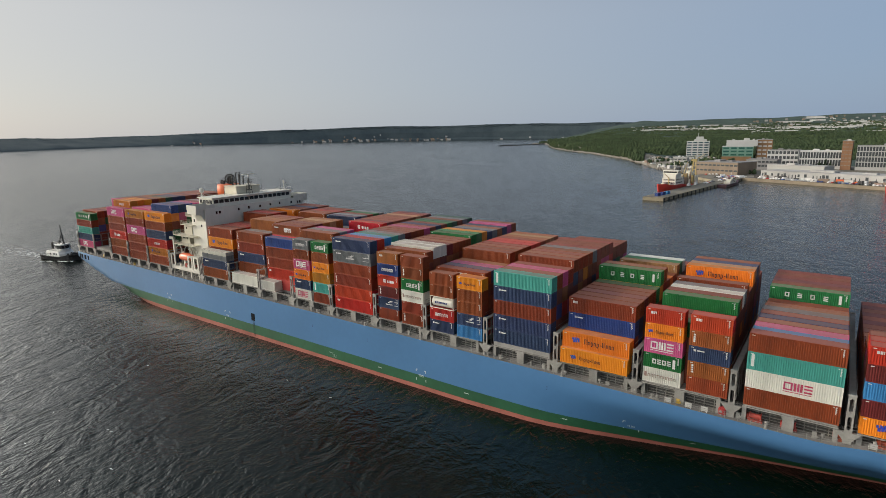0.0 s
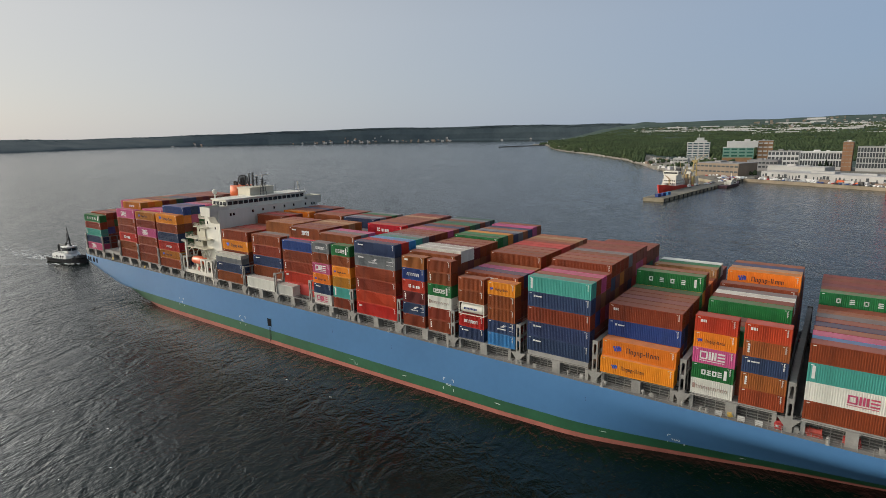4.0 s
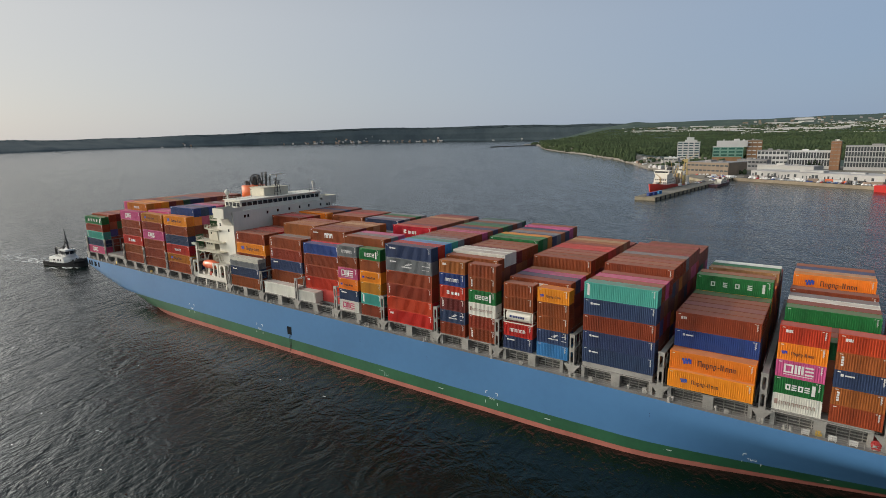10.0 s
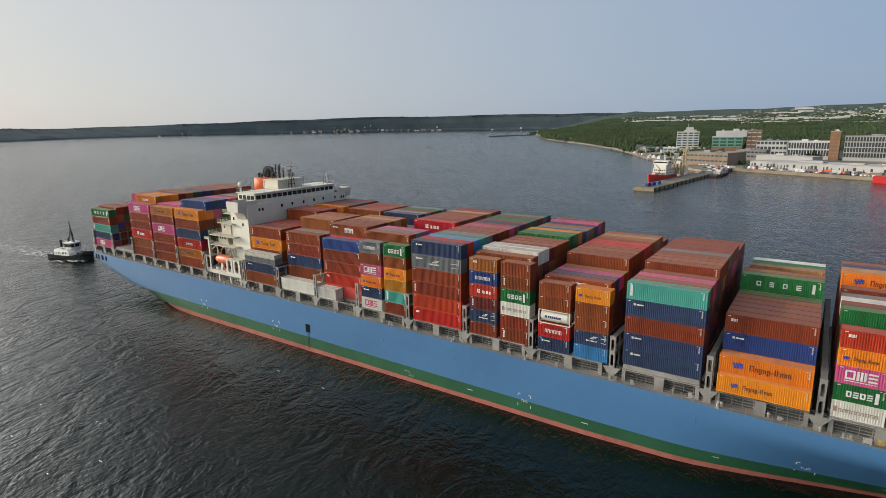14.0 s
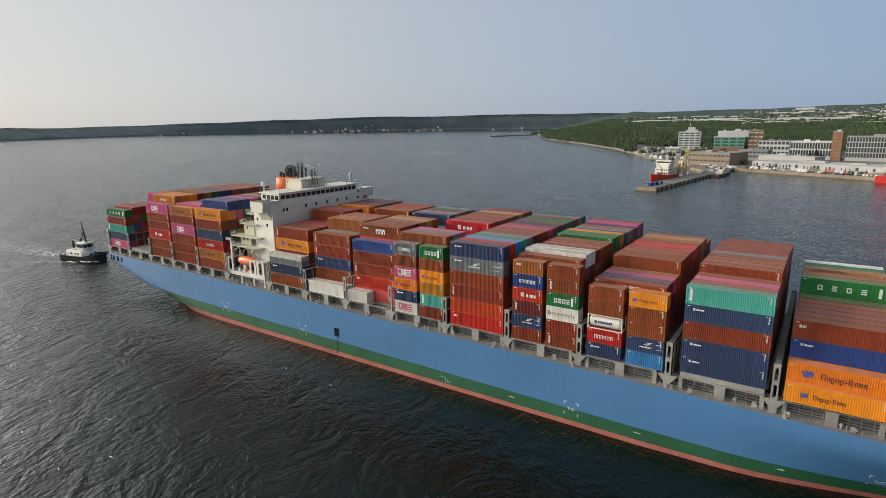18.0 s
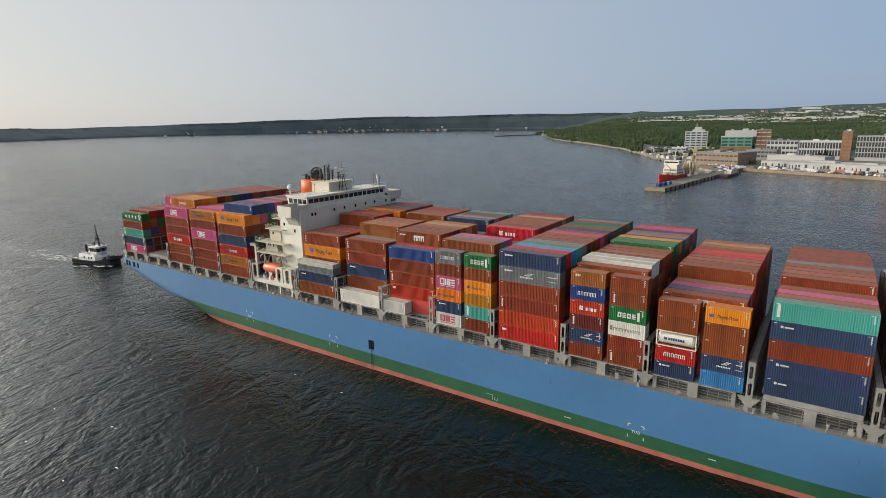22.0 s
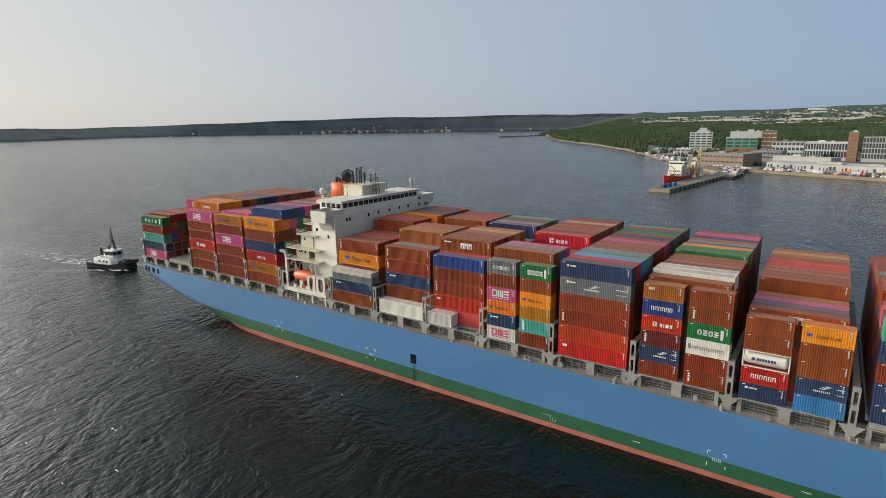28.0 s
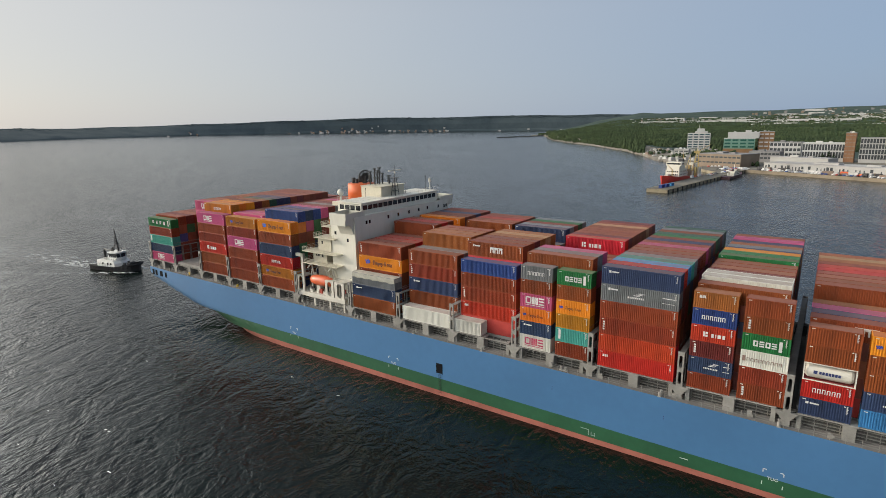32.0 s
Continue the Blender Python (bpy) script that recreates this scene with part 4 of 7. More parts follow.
def stack_bay(key):
    x0, _ = BAYS[key]
    zf = bay_floor(key)
    rows = list(LOW[key]) + [tall(*row) for row in TOPS[key]]
    rows = rows[:ROWS]
    bulk = Geo()
    letters = list(COLORS)
    height = []
    for s in rows:
        height.append(max(sum(2.896 if c.isupper() else 2.591 for c in half) for half in s.split("|")))
    for r, s in enumerate(rows):
        y = r * PITCH
        twenty = "|" in s
        near = height[r - 1] if r else 0.0
        for h, half in enumerate(s.split("|")):
            z = zf
            x = x0 + (6.95 if h else 0.0)
            for t, c in enumerate(half):
                size = "T" if twenty else ("H" if c.isupper() else "S")
                dz = DIM[size][2]
                top = t == len(half) - 1
                seen = r < 1 or (top and r < 9) or (z + dz - zf > near + 0.4 and r < 14) or (key, r, h, t) in MARKS
                k = c.lower()
                if (key, r, h, t) == ("F1", 0, 0, 2):
                    covered_box(x, y, z)
                elif (key, r, h, t) == ("F7", 0, 0, 2):
                    tank_box(x, y, z)
                elif seen:
                    container(size, k, x, y - (0.75 if (key, r, t) == ("F9", 0, 0) else 0.0), z, MARKS.get((key, r, h, t), ()), r < 2 or z + dz - zf > near + 0.4)
                else:
                    m = letters.index(k)
                    bulk.box(x + 0.01, y + 0.01, z + 0.02, x + DIM[size][0] - 0.01, y + 2.43, z + dz - 0.02, m)
                z += dz
    if bulk.f:
        ob = thing("container_block", bulk, [FAR_PAINT[c] for c in letters], "inner stacks of mixed brown, red and blue steel containers", "containers", "containers on the ship", "stuff")
        MOVERS.append(ob)


def covered_box(x, y, z):
    """An open-top box under a sagging tarpaulin."""
    ob = container("S", "y", x, y, z)
    tagged(ob, "open-top steel container under a dirty grey tarpaulin")
    g = Geo()
    n = 16
    v = []
    for i in range(n + 1):
        u = 12.19 * i / n
        for j, (yy, zz) in enumerate(((-0.05, 1.55), (-0.06, 2.5), (0.6, 2.72), (1.22, 2.66), (1.84, 2.72), (2.5, 2.5), (2.49, 1.55))):
            v.append((u, yy, zz + 0.06 * math.sin(i * 2.1 + j) * (1 if 0 < j < 6 else 2)))
    f = [(i * 7 + j, i * 7 + j + 1, (i + 1) * 7 + j + 1, (i + 1) * 7 + j) for i in range(n) for j in range(6)]
    f += [(0, 1, 2, 3, 4, 5, 6), tuple(n * 7 + j for j in (6, 5, 4, 3, 2, 1, 0))]
    g.add(v, [q[::-1] for q in f])
    part("tarpaulin", g, TARP, ob, "sagging grey tarpaulin")


def tank_box(x, y, z):
    """A tank container: white barrel in an open twenty-foot frame."""
    L, Wd, Hh = DIM["T"]
    g = Geo()
    for xx in (0, L - 0.16):
        for yy in (0, Wd - 0.16):
            g.box(xx, yy, 0, xx + 0.16, yy + 0.16, Hh)
        g.box(xx, 0.16, Hh - 0.16, xx + 0.16, Wd - 0.16, Hh)
        g.box(xx, 0.16, 0, xx + 0.16, Wd - 0.16, 0.16)
    for yy in (0, Wd - 0.12):
        g.box(0.16, yy, 0, L - 0.16, yy + 0.12, 0.14)
        g.box(0.16, yy, Hh - 0.12, L - 0.16, yy + 0.12, Hh)
    ob = thing("tank_container", g, WHITE_STEEL, "white tank container, barrel in an open steel frame", "tank container", "containers on the ship", at=Matrix.Translation((x, y, z)))
    MOVERS.append(ob)
    rings = []
    for u, s in ((0.2, 0.55), (0.3, 0.9), (0.6, 1.1), (5.45, 1.1), (5.75, 0.9), (5.86, 0.55)):
        rings.append([(u, 1.22 + s * math.cos(2 * math.pi * k / 20), 1.25 + s * math.sin(2 * math.pi * k / 20)) for k in range(20)])
    part("barrel", Geo().loft(rings), WHITE_STEEL, ob, "white cylindrical tank")
    part("lettering", plates([(1.2, 1.05, 1.65, 1.5)] + word(1.85, 1.08, [0.28] * 7, 0.4, 0.08), MARK_NAVY), None, ob).location = (0, 0.1, 0)


for key in BAYS:
    stack_bay(key)

# ---- the ship's house, funnel and boats ----
def build_house():
    zd = deck_z(-18)
    fx = -12.7
    g = Geo()
    g.box(fx - 7.6, 3.0, zd - 0.1, fx, 40.3, 34.2)
    house = part("superstructure", g, WHITE_STEEL, ship, "tall white accommodation block with a bridge across its top")
    # stepped cream decks abaft the tower, open on the quarters
    for z0, z1, xa, xb, ya in ((zd - 0.1, 15.4, -31.0, -20.3, 4.4), (15.4, 22.5, -28.0, -20.3, 5.4), (22.6, 25.2, -26.2, -21.6, 2.4), (22.6, 25.2, -21.6, -20.3, 4.6), (25.4, 28.7, -24.6, -20.3, 2.7), (28.8, 31.4, -23.0, -20.3, 5.0)):
        part("deck_block", Geo().box(xa, ya, z0, xb, 43.3 - ya, z1), BUFF_STEEL, house, "stepped cream deck block")
    for z, xa, xb, ya in ((22.5, -28.6, -16.8, 0.7), (25.3, -28.3, -16.9, 0.9), (28.75, -25.2, -18.4, 1.9), (31.4, -23.4, -20.2, 2.8)):
        for flip in (0, 1):
            g = Geo()
            y0, y1 = (ya, 6.0) if not flip else (43.3 - 6.0, 43.3 - ya)
            if xb > -20.2:
                inner = (ya, 2.99) if not flip else (40.31, 43.3 - ya)
                g.box(-20.25, inner[0], z - 0.16, xb, inner[1], z + 0.02)
            g.box(xa, y0, z - 0.16, -20.28, y1, z + 0.02)
            slab = part("deck_landing", g, BUFF_STEEL, house, "cream deck landing")
            g = Geo()
            yo = y0 + 0.06 if not flip else y1 - 0.06
            for k in range(9):
                x = xa + 0.1 + (xb - 0.2 - xa) * k / 8
                g.tube((x, yo, z), (x, yo, z + 1.05), 0.04, n=4)
            for h in (0.35, 0.7, 1.05):
                g.tube((xa, yo, z + h), (xb, yo, z + h), 0.035, n=4)
                g.tube((xa, y0, z + h), (xa, y1, z + h), 0.035, n=4)
            for k in range(5):
                y = y0 + (y1 - y0) * k / 4
                g.tube((xa, y, z), (xa, y, z + 1.05), 0.04, n=4)
            part("landing_rail", g, BUFF_STEEL, slab)
    for x, z in ((-23.2, 24.0), (-25.2, 24.1), (-24.5, 24.1), (-23.4, 27.2)):
        part("window", Geo().box(x, 2.36 if z < 25 else 2.66, z, x + 0.45, 2.42 if z < 25 else 2.72, z + 0.65), GLASS_DARK, house)
    stair = Geo()
    for k in range(9):
        stair.box(-18.6 - 0.36 * k, 1.5, 15.6 + 0.75 * k, -18.2 - 0.36 * k, 2.4, 15.68 + 0.75 * k)
    stair.tube((-18.3, 1.5, 16.5), (-21.3, 1.5, 23.2), 0.05, n=4).tube((-18.3, 2.4, 16.5), (-21.3, 2.4, 23.2), 0.05, n=4)
    stair.tube((-18.3, 1.5, 15.6), (-21.3, 1.5, 22.4), 0.1, n=4).tube((-18.3, 2.4, 15.6), (-21.3, 2.4, 22.4), 0.1, n=4)
    part("inclined_ladder", stair, BUFF_STEEL, house)
    # bridge
    g = Geo()
    g.box(fx - 8.5, 6.6, 34.2, fx - 1.2, 36.8, 36.75)
    g.box(fx - 8.9, 6.3, 36.75, fx - 0.8, 37.1, 37.0)
    bridge = part("bridge", g, WHITE_STEEL, house, "white navigating bridge")
    for k in range(16):
        y = 7.1 + k * 1.83
        part("window", Geo().box(fx - 1.24, y, 35.25, fx - 1.14, y + 1.5, 36.3), GLASS_DARK, bridge)
    for k in range(4):
        x = fx - 7.9 + k * 1.7
        part("window", Geo().box(x, 6.52, 35.2, x + 1.3, 6.66, 36.3), GLASS_DARK, bridge)
    # bridge wings with bulwarks
    for flip in (0, 1):
        g = Geo()
        ya, yb = (0.3, 6.6) if not flip else (36.8, 43.0)
        g.box(fx - 5.2, ya, 33.9, fx - 0.1, yb, 34.2)
        yo = ya if not flip else yb - 0.12
        g.box(fx - 5.2, yo, 34.2, fx - 0.1, yo + 0.12, 35.3)
        g.box(fx - 0.22, ya, 34.2, fx - 0.1, yb, 35.3)
        g.box(fx - 5.2, ya, 34.2, fx - 5.08, yb, 35.3)
        g.box(fx - 5.0, ya if not flip else yb - 1.7, 32.6, fx - 0.3, ya + 1.7 if not flip else yb, 33.9)
        g.add([(fx - 4.6, 3.0 if not flip else 40.3, 30.2), (fx - 0.4, 3.0 if not flip else 40.3, 30.2), (fx - 0.4, 3.0 if not flip else 40.3, 33.9), (fx - 4.6, 3.0 if not flip else 40.3, 33.9),
               (fx - 4.6, 1.2 if not flip else 42.1, 33.9), (fx - 0.4, 1.2 if not flip else 42.1, 33.9)], [(0, 1, 5, 4), (0, 4, 3), (1, 2, 5)])
        part("bridge_wing", g, WHITE_STEEL, house)
    # face windows
    for y, z in ((6.6, 32.2), (7.7, 32.2), (6.2, 27.0), (7.3, 27.0), (11.4, 27.4), (14.4, 32.4), (18.2, 32.5), (22.5, 32.5), (26.6, 32.6), (30.4, 32.6), (35.4, 32.4), (17.5, 28.4), (38.2, 32.2), (39.2, 32.2)):
        part("window", Geo().box(fx - 0.03, y, z, fx + 0.03, y + 0.62, z + 0.8), GLASS_DARK, house)
    for x, z in ((-15.4, 28.4), (-19.2, 29.8)):
        part("window", Geo().box(x, 2.96, z, x + 0.6, 3.02, z + 0.8), GLASS_DARK, house)
    # roof rails, antennas
    g = Geo()
    for k in range(19):
        y = 6.5 + k * 1.68
        g.tube((fx - 1.0, y, 37.0), (fx - 1.0, y, 38.05), 0.03, n=4)
    for h in (0.55, 1.05):
        g.tube((fx - 1.0, 6.5, 37.0 + h), (fx - 1.0, 36.8, 37.0 + h), 0.025, n=4)
        g.tube((fx - 8.6, 6.5, 37.0 + h), (fx - 1.0, 6.5, 37.0 + h), 0.025, n=4)
    for k in range(6):
        g.tube((fx - 8.6 + 1.5 * k, 6.5, 37.0), (fx - 8.6 + 1.5 * k, 6.5, 38.05), 0.03, n=4)
    part("roof_rail", g, WHITE_STEEL, house)
    mast = part("radome_mast", Geo().tube((-21.6, 8.0, 34.2), (-21.6, 8.0, 38.2), 0.32, 0.2, 8).tube((-22.3, 7.5, 34.2), (-21.6, 8.0, 37.4), 0.09, n=5).tube((-20.9, 7.5, 34.2), (-21.6, 8.0, 37.4), 0.09, n=5), WHITE_STEEL, house)
    part("radome", Geo().dome((-21.6, 8.0, 38.9), 0.75, 0.85, 16, 8, -0.85), WHITE_STEEL, mast, "white satellite dome")
    # radar mast on the bridge roof
    g = Geo()
    for sx in (-0.7, 0.7):
        for sy in (-0.7, 0.7):
            g.tube((-16.0 + sx, 21.6 + sy, 37.0), (-16.0 + 0.4 * sx, 21.6 + 0.4 * sy, 41.4), 0.09, n=5)
    for h in (38.2, 39.4, 40.6):
        s = 0.7 * (1 - (h - 37) / 7.5)
        for a, b in (((-s, -s), (s, -s)), ((s, -s), (s, s)), ((s, s), (-s, s)), ((-s, s), (-s, -s))):
            g.tube((-16 + a[0], 21.6 + a[1], h), (-16 + b[0], 21.6 + b[1], h), 0.05, n=4)
    g.box(-16.9, 20.7, 41.4, -15.1, 22.5, 41.52)
    g.tube((-16, 21.6, 41.5), (-16, 21.6, 44.6), 0.1, 0.05, 6)
    rm = part("radar_mast", g, DARK_STEEL, house, "dark lattice radar mast")
    part("scanner", Geo().box(-16.2, 19.3, 43.2, -15.8, 23.9, 43.45).tube((-16, 21.6, 42.6), (-16, 21.6, 43.2), 0.2), WHITE_STEEL, rm, "white radar scanner bar")
    for x, y, h in ((-18.5, 24.5, 3.4), (-17.4, 27.5, 2.6), (-19.2, 18.0, 3.0), (-15.4, 33.8, 3.8), (-15.0, 35.8, 2.2), (-20.0, 15.0, 2.0)):
        part("antenna", Geo().tube((x, y, 37.0), (x, y, 37.0 + h), 0.07, 0.03, 5).tube((x, y, 37.0 + h), (x, y, 37.3 + h), 0.16, 0.16, 6), DARK_STEEL, house)
    part("signal_mast", Geo().tube((-14.6, 34.6, 37.0), (-14.6, 34.6, 39.4), 0.14, 0.1, 8).tube((-14.6, 34.6, 39.4), (-14.6, 34.6, 40.4), 0.34, 0.3, 10), WHITE_STEEL, house)
    # funnel with casing and black uptakes
    casing = Geo()
    casing.box(-33.0, 16.2, zd, -22.2, 27.1, 35.0)
    casing.box(-23.6, 17.4, 35.0, -17.0, 26.4, 39.4)
    casing.box(-23.8, 17.2, 39.4, -16.8, 26.6, 39.55)
    fc = part("engine_casing", casing, BUFF_STEEL, ship, "cream engine casing")
    fun = part("funnel", Geo().loft([[(-27.3 + 3.5 * math.cos(a) * s, 21.6 + 3.9 * math.sin(a) * s, z) for a in [2 * math.pi * k / 24 for k in range(24)]] for z, s in ((35.0, 1.0), (39.6, 0.97), (39.7, 0.9))]), FUNNEL_RED, ship, "orange-red funnel")
    for poly in fun.data.polygons:
        poly.use_smooth = len(poly.vertices) == 4 and abs(poly.normal.z) < 0.5
    for dx, dy, h, r in ((-1.5, -1.4, 1.5, 0.5), (-0.2, -1.6, 1.2, 0.42), (-1.4, 1.0, 1.6, 0.5), (0.4, 0.6, 1.9, 0.55), (1.5, -0.6, 1.3, 0.4), (-2.3, 0.0, 1.1, 0.35), (1.4, 1.9, 1.4, 0.4)):
        part("uptake", Geo().tube((-27.3 + dx, 21.6 + dy, 39.5), (-27.3 + dx, 21.6 + dy, 39.6 + h), r, n=10), DARK_STEEL, fun, "black exhaust pipe")
    g = Geo()
    hub = Vector((-25.4, 21.0, 41.5))
    for k in range(20):
        a, b = 2 * math.pi * k / 20, 2 * math.pi * (k + 1) / 20
        p, q = (hub + Vector((0.95 * math.cos(c), 1.2 * math.cos(c), 1.55 * math.sin(c))) for c in (a, b))
        g.tube(p, q, 0.18, n=5)
        g.tube(hub, p, 0.1, n=4)
        g.tube(hub + (p - hub) * 0.55, hub + (q - hub) * 0.55, 0.12, n=4)
    g.tube((-25.4, 21.0, 39.4), hub, 0.4, n=7)
    for x, y, h in ((-22.9, 20.2, 3.4), (-22.3, 21.2, 4.2), (-22.6, 22.6, 3.6), (-21.4, 22.0, 4.4), (-21.8, 23.6, 2.8), (-20.4, 24.6, 2.2)):
        g.tube((x, y, 39.5), (x, y, 39.5 + h), 0.2, 0.16, 7)
        for u in (0.45, 0.75, 1.0):
            g.box(x - 0.32, y - 0.34, 39.5 + h * u - 0.25, x + 0.32, y + 0.34, 39.5 + h * u)
    part("exhaust_rack", g, DARK_STEEL, fun, "rack of black pipes and a spoked wheel")
    # lifeboat station under the house on each side
    for flip in (0, 1):
        sgn = 1 if not flip else -1

        def yy(v):
            return v if not flip else 43.3 - v

        def bx(g, x0, y0, z0, x1, y1, z1):
            a, b = sorted((yy(y0), yy(y1)))
            g.box(x0, a, z0, x1, b, z1)

        zb = deck_z(-21)
        g = Geo()
        ys = 0.3 if not flip else 42.72
        for xc, w in ((-28.9, 2.6), (-19.2, 2.7), (-16.0, 3.0)):
            slotted(g, xc, ys, zb + 2.9, zb + 7.0, w, 1)
            bx(g, xc - w / 2, 0.58, zb + 6.75, xc + w / 2, 3.0, zb + 7.0)
        bx(g, -30.6, 0.2, zb + 2.1, -14.2, 0.6, zb + 3.1)
        bx(g, -30.6, 0.6, zb + 2.9, -14.2, 4.3, zb + 3.1)
        for x in (-29.2, -24.6, -19.4, -14.9):
            bx(g, x, 0.3, zb - 0.1, x + 0.5, 0.8, zb + 1.95)
        bx(g, -28.8, 0.7, zb + 7.0, -28.1, 1.4, zb + 12.2)
        bx(g, -30.6, 0.7, zb + 11.5, -28.1, 1.4, zb + 12.2)
        for x, h in ((-27.2, 5.2), (-25.9, 4.6), (-21.2, 5.0), (-18.0, 4.0)):
            bx(g, x, 2.2, zb + 3.1, x + 0.35, 2.6, zb + 3.1 + h)
        for x in (-26.4, -24.2, -22.0, -19.8):
            bx(g, x, 0.9, zb + 3.1, x + 0.8, 1.7, zb + 3.8)
        davit = part("boat_deck_frame", g, WHITE_STEEL, ship, "white boat deck frame with arched openings")
        for x in (-26.0, -19.2):
            g = Geo()
            g.tube((x, yy(3.2), zb + 3.3), (x, yy(1.4), zb + 10.0), 0.2, 0.16, 6)
            g.tube((x, yy(1.4), zb + 10.0), (x, yy(0.2), zb + 9.2), 0.18, 0.14, 6)
            g.tube((x, yy(0.4), zb + 9.2), (x, yy(0.7), zb + 7.6), 0.03, n=4)
            part("davit", g, WHITE_STEEL, davit)
        for x, r0 in ((-24.4, 1.9), (-21.4, 2.3)):
            g = Geo()
            for k in range(8):
                a, b = math.pi * k / 8, math.pi * (k + 1) / 8
                g.tube((x + r0 * math.cos(a), yy(3.0), zb + 7.4 + r0 * math.sin(a)), (x + r0 * math.cos(b), yy(3.0), zb + 7.4 + r0 * math.sin(b)), 0.13, n=6)
            part("vent_hoop", g, WHITE_STEEL, davit)
        g = Geo()
        for h in (0.55, 1.05, 1.55):
            g.tube((-30.2, yy(0.5), zb + h), (-14.4, yy(0.5), zb + h), 0.06, n=5)
        for k in range(12):
            g.tube((-30.2 + 1.43 * k, yy(0.5), zb - 0.05), (-30.2 + 1.43 * k, yy(0.5), zb + 2.1), 0.06, n=5)
        part("side_rail", g, LASH_GREY, davit, "grey open rail below the boat deck")
        rg = random.Random(17)
        for k in range(16):
            x, y, q = rg.uniform(-28, -15.5), rg.uniform(0.9, 3.4), rg.uniform(0.4, 1.1)
            g = Geo()
            bx(g, x, y, zb + 3.09, x + q, y + 0.6, zb + 3.1 + q * rg.uniform(0.7, 2.2))
            part("deck_locker", g, rg.choice((WHITE_STEEL, DARK_STEEL, LASH_GREY, MACHINE_RED)), davit)
        rings = []
        for k in range(13):
            u = -1 + 2 * k / 12
            w = 1.25 * (1 - abs(u) ** 3.2) ** 0.6 + 0.06
            h = 1.0 * (1 - 0.25 * u * u)
            x = -22.6 + 4.0 * u
            ring = []
            for a in range(14):
                t = 2 * math.pi * a / 14
                ring.append((x, yy(1.5) + w * math.cos(t), zb + 6.1 + (1.45 if math.sin(t) > 0 else 1.15) * h * math.sin(t) * (0.55 + 0.45 * w / 1.3)))
            rings.append(ring)
        lb = part("lifeboat", Geo().loft(rings), LIFEBOAT_ORANGE, davit, "enclosed orange lifeboat")
        for poly in lb.data.polygons:
            poly.use_smooth = True
        part("inspection_rail", Geo().box(-26.2, yy(1.5) - 0.04, zb + 6.0, -19.0, yy(1.5) + 0.04, zb + 6.06), DARK_STEEL, davit) if flip else None


build_house()


# marks, openings and fittings on the hull side
def hull_letters(text, size):
    cu = bpy.data.curves.new("hull_word", "FONT")
    cu.body, cu.size, cu.extrude, cu.align_x = text, size, 0.01, "CENTER"
    tmp = new("hull_word", cu)
    me = bpy.data.meshes.new_from_object(tmp.evaluated_get(bpy.context.evaluated_depsgraph_get()))
    bpy.data.objects.remove(tmp)
    me.materials.clear()
    me.materials.append(MARK_WHITE)
    return me


TUG_WORD = hull_letters("TUG", 0.8)


def hull_point(x, z, out=0.03):
    return Vector((x, MID - half_breadth(x, z) - out, z))


def hull_frame(x, z, out=0.03):
    p = hull_point(x, z, out)
    u = (hull_point(x + 0.5, z, out) - hull_point(x - 0.5, z, out)).normalized()
    v = (hull_point(x, z + 0.4, out) - hull_point(x, z - 0.4, out)).normalized()
    n = u.cross(v).normalized()
    v = n.cross(u)
    m = Matrix((u, v, n)).transposed().to_4x4()
    m.translation = p
    return m


def tug_mark(x, z):
    m = hull_frame(x, z)
    ob = part("push_mark", TUG_WORD, None, hull, "white painted word with corner ticks")
    m = m @ Matrix.Scale(0.85, 4)
    ob.matrix_local = m
    for sx in (-1, 1):
        xx = sx * 1.55
        a, b = sorted((xx, xx - sx * 0.55))
        for g in (Geo().box(a, 1.74, -0.005, b, 1.9, 0.012).box(xx - 0.08, 1.2, -0.005, xx + 0.08, 1.74, 0.012), Geo().box(xx - 0.08, -1.2, -0.005, xx + 0.08, -0.55, 0.012)):
            t = part("corner_tick", g, MARK_WHITE, hull)
            t.matrix_local = m


for x, z in ((-30.7, 4.4), (0.9, 4.0), (72.1, 3.0), (117.0, 3.5)):
    tug_mark(x, z)
door = part("pilot_door", Geo().box(-0.65, -1.0, -0.03, 0.65, 1.0, 0.02).box(-0.75, -1.1, -0.02, -0.65, 1.1, 0.05).box(0.65, -1.1, -0.02, 0.75, 1.1, 0.05).box(-0.75, 1.0, -0.02, 0.75, 1.1, 0.05), PORT_DARK, hull, "dark recessed pilot door")
door.matrix_local = hull_frame(13.0, 5.9)
ladder = Geo()
for k in range(14):
    ladder.box(-0.25, -1.3 - 0.30 * k, -0.01, 0.25, -1.26 - 0.30 * k, 0.03)
ladder.box(-0.28, -5.4, -0.01, -0.24, -1.2, 0.03).box(0.24, -5.4, -0.01, 0.28, -1.2, 0.03)
lad = part("boarding_ladder", ladder, RUBBER, hull)
lad.matrix_local = hull_frame(13.1, 5.9)
for k, x in enumerate((-94.6, -92.8, -89.9, -87.2)):
    z = deck_z(x) - 1.5
    p = part("mooring_port", Geo().box(-0.55 if k != 2 else -0.8, -0.8, -0.02, 0.55 if k != 2 else 0.8, 0.8, 0.03), PORT_DARK, hull, "dark mooring opening")
    p.matrix_local = hull_frame(x, z)
for x in (37.5, 56.5, 102.0):
    g = Geo()
    for k in range(3):
        g.box(-0.07, -0.3 * k - 0.12, 0, 0.07, -0.3 * k, 0.012)
    p = tagged(part("draught_mark", g, MARK_NAVY, hull), kind="stuff")
    p.matrix_local = hull_frame(x, 8.6)
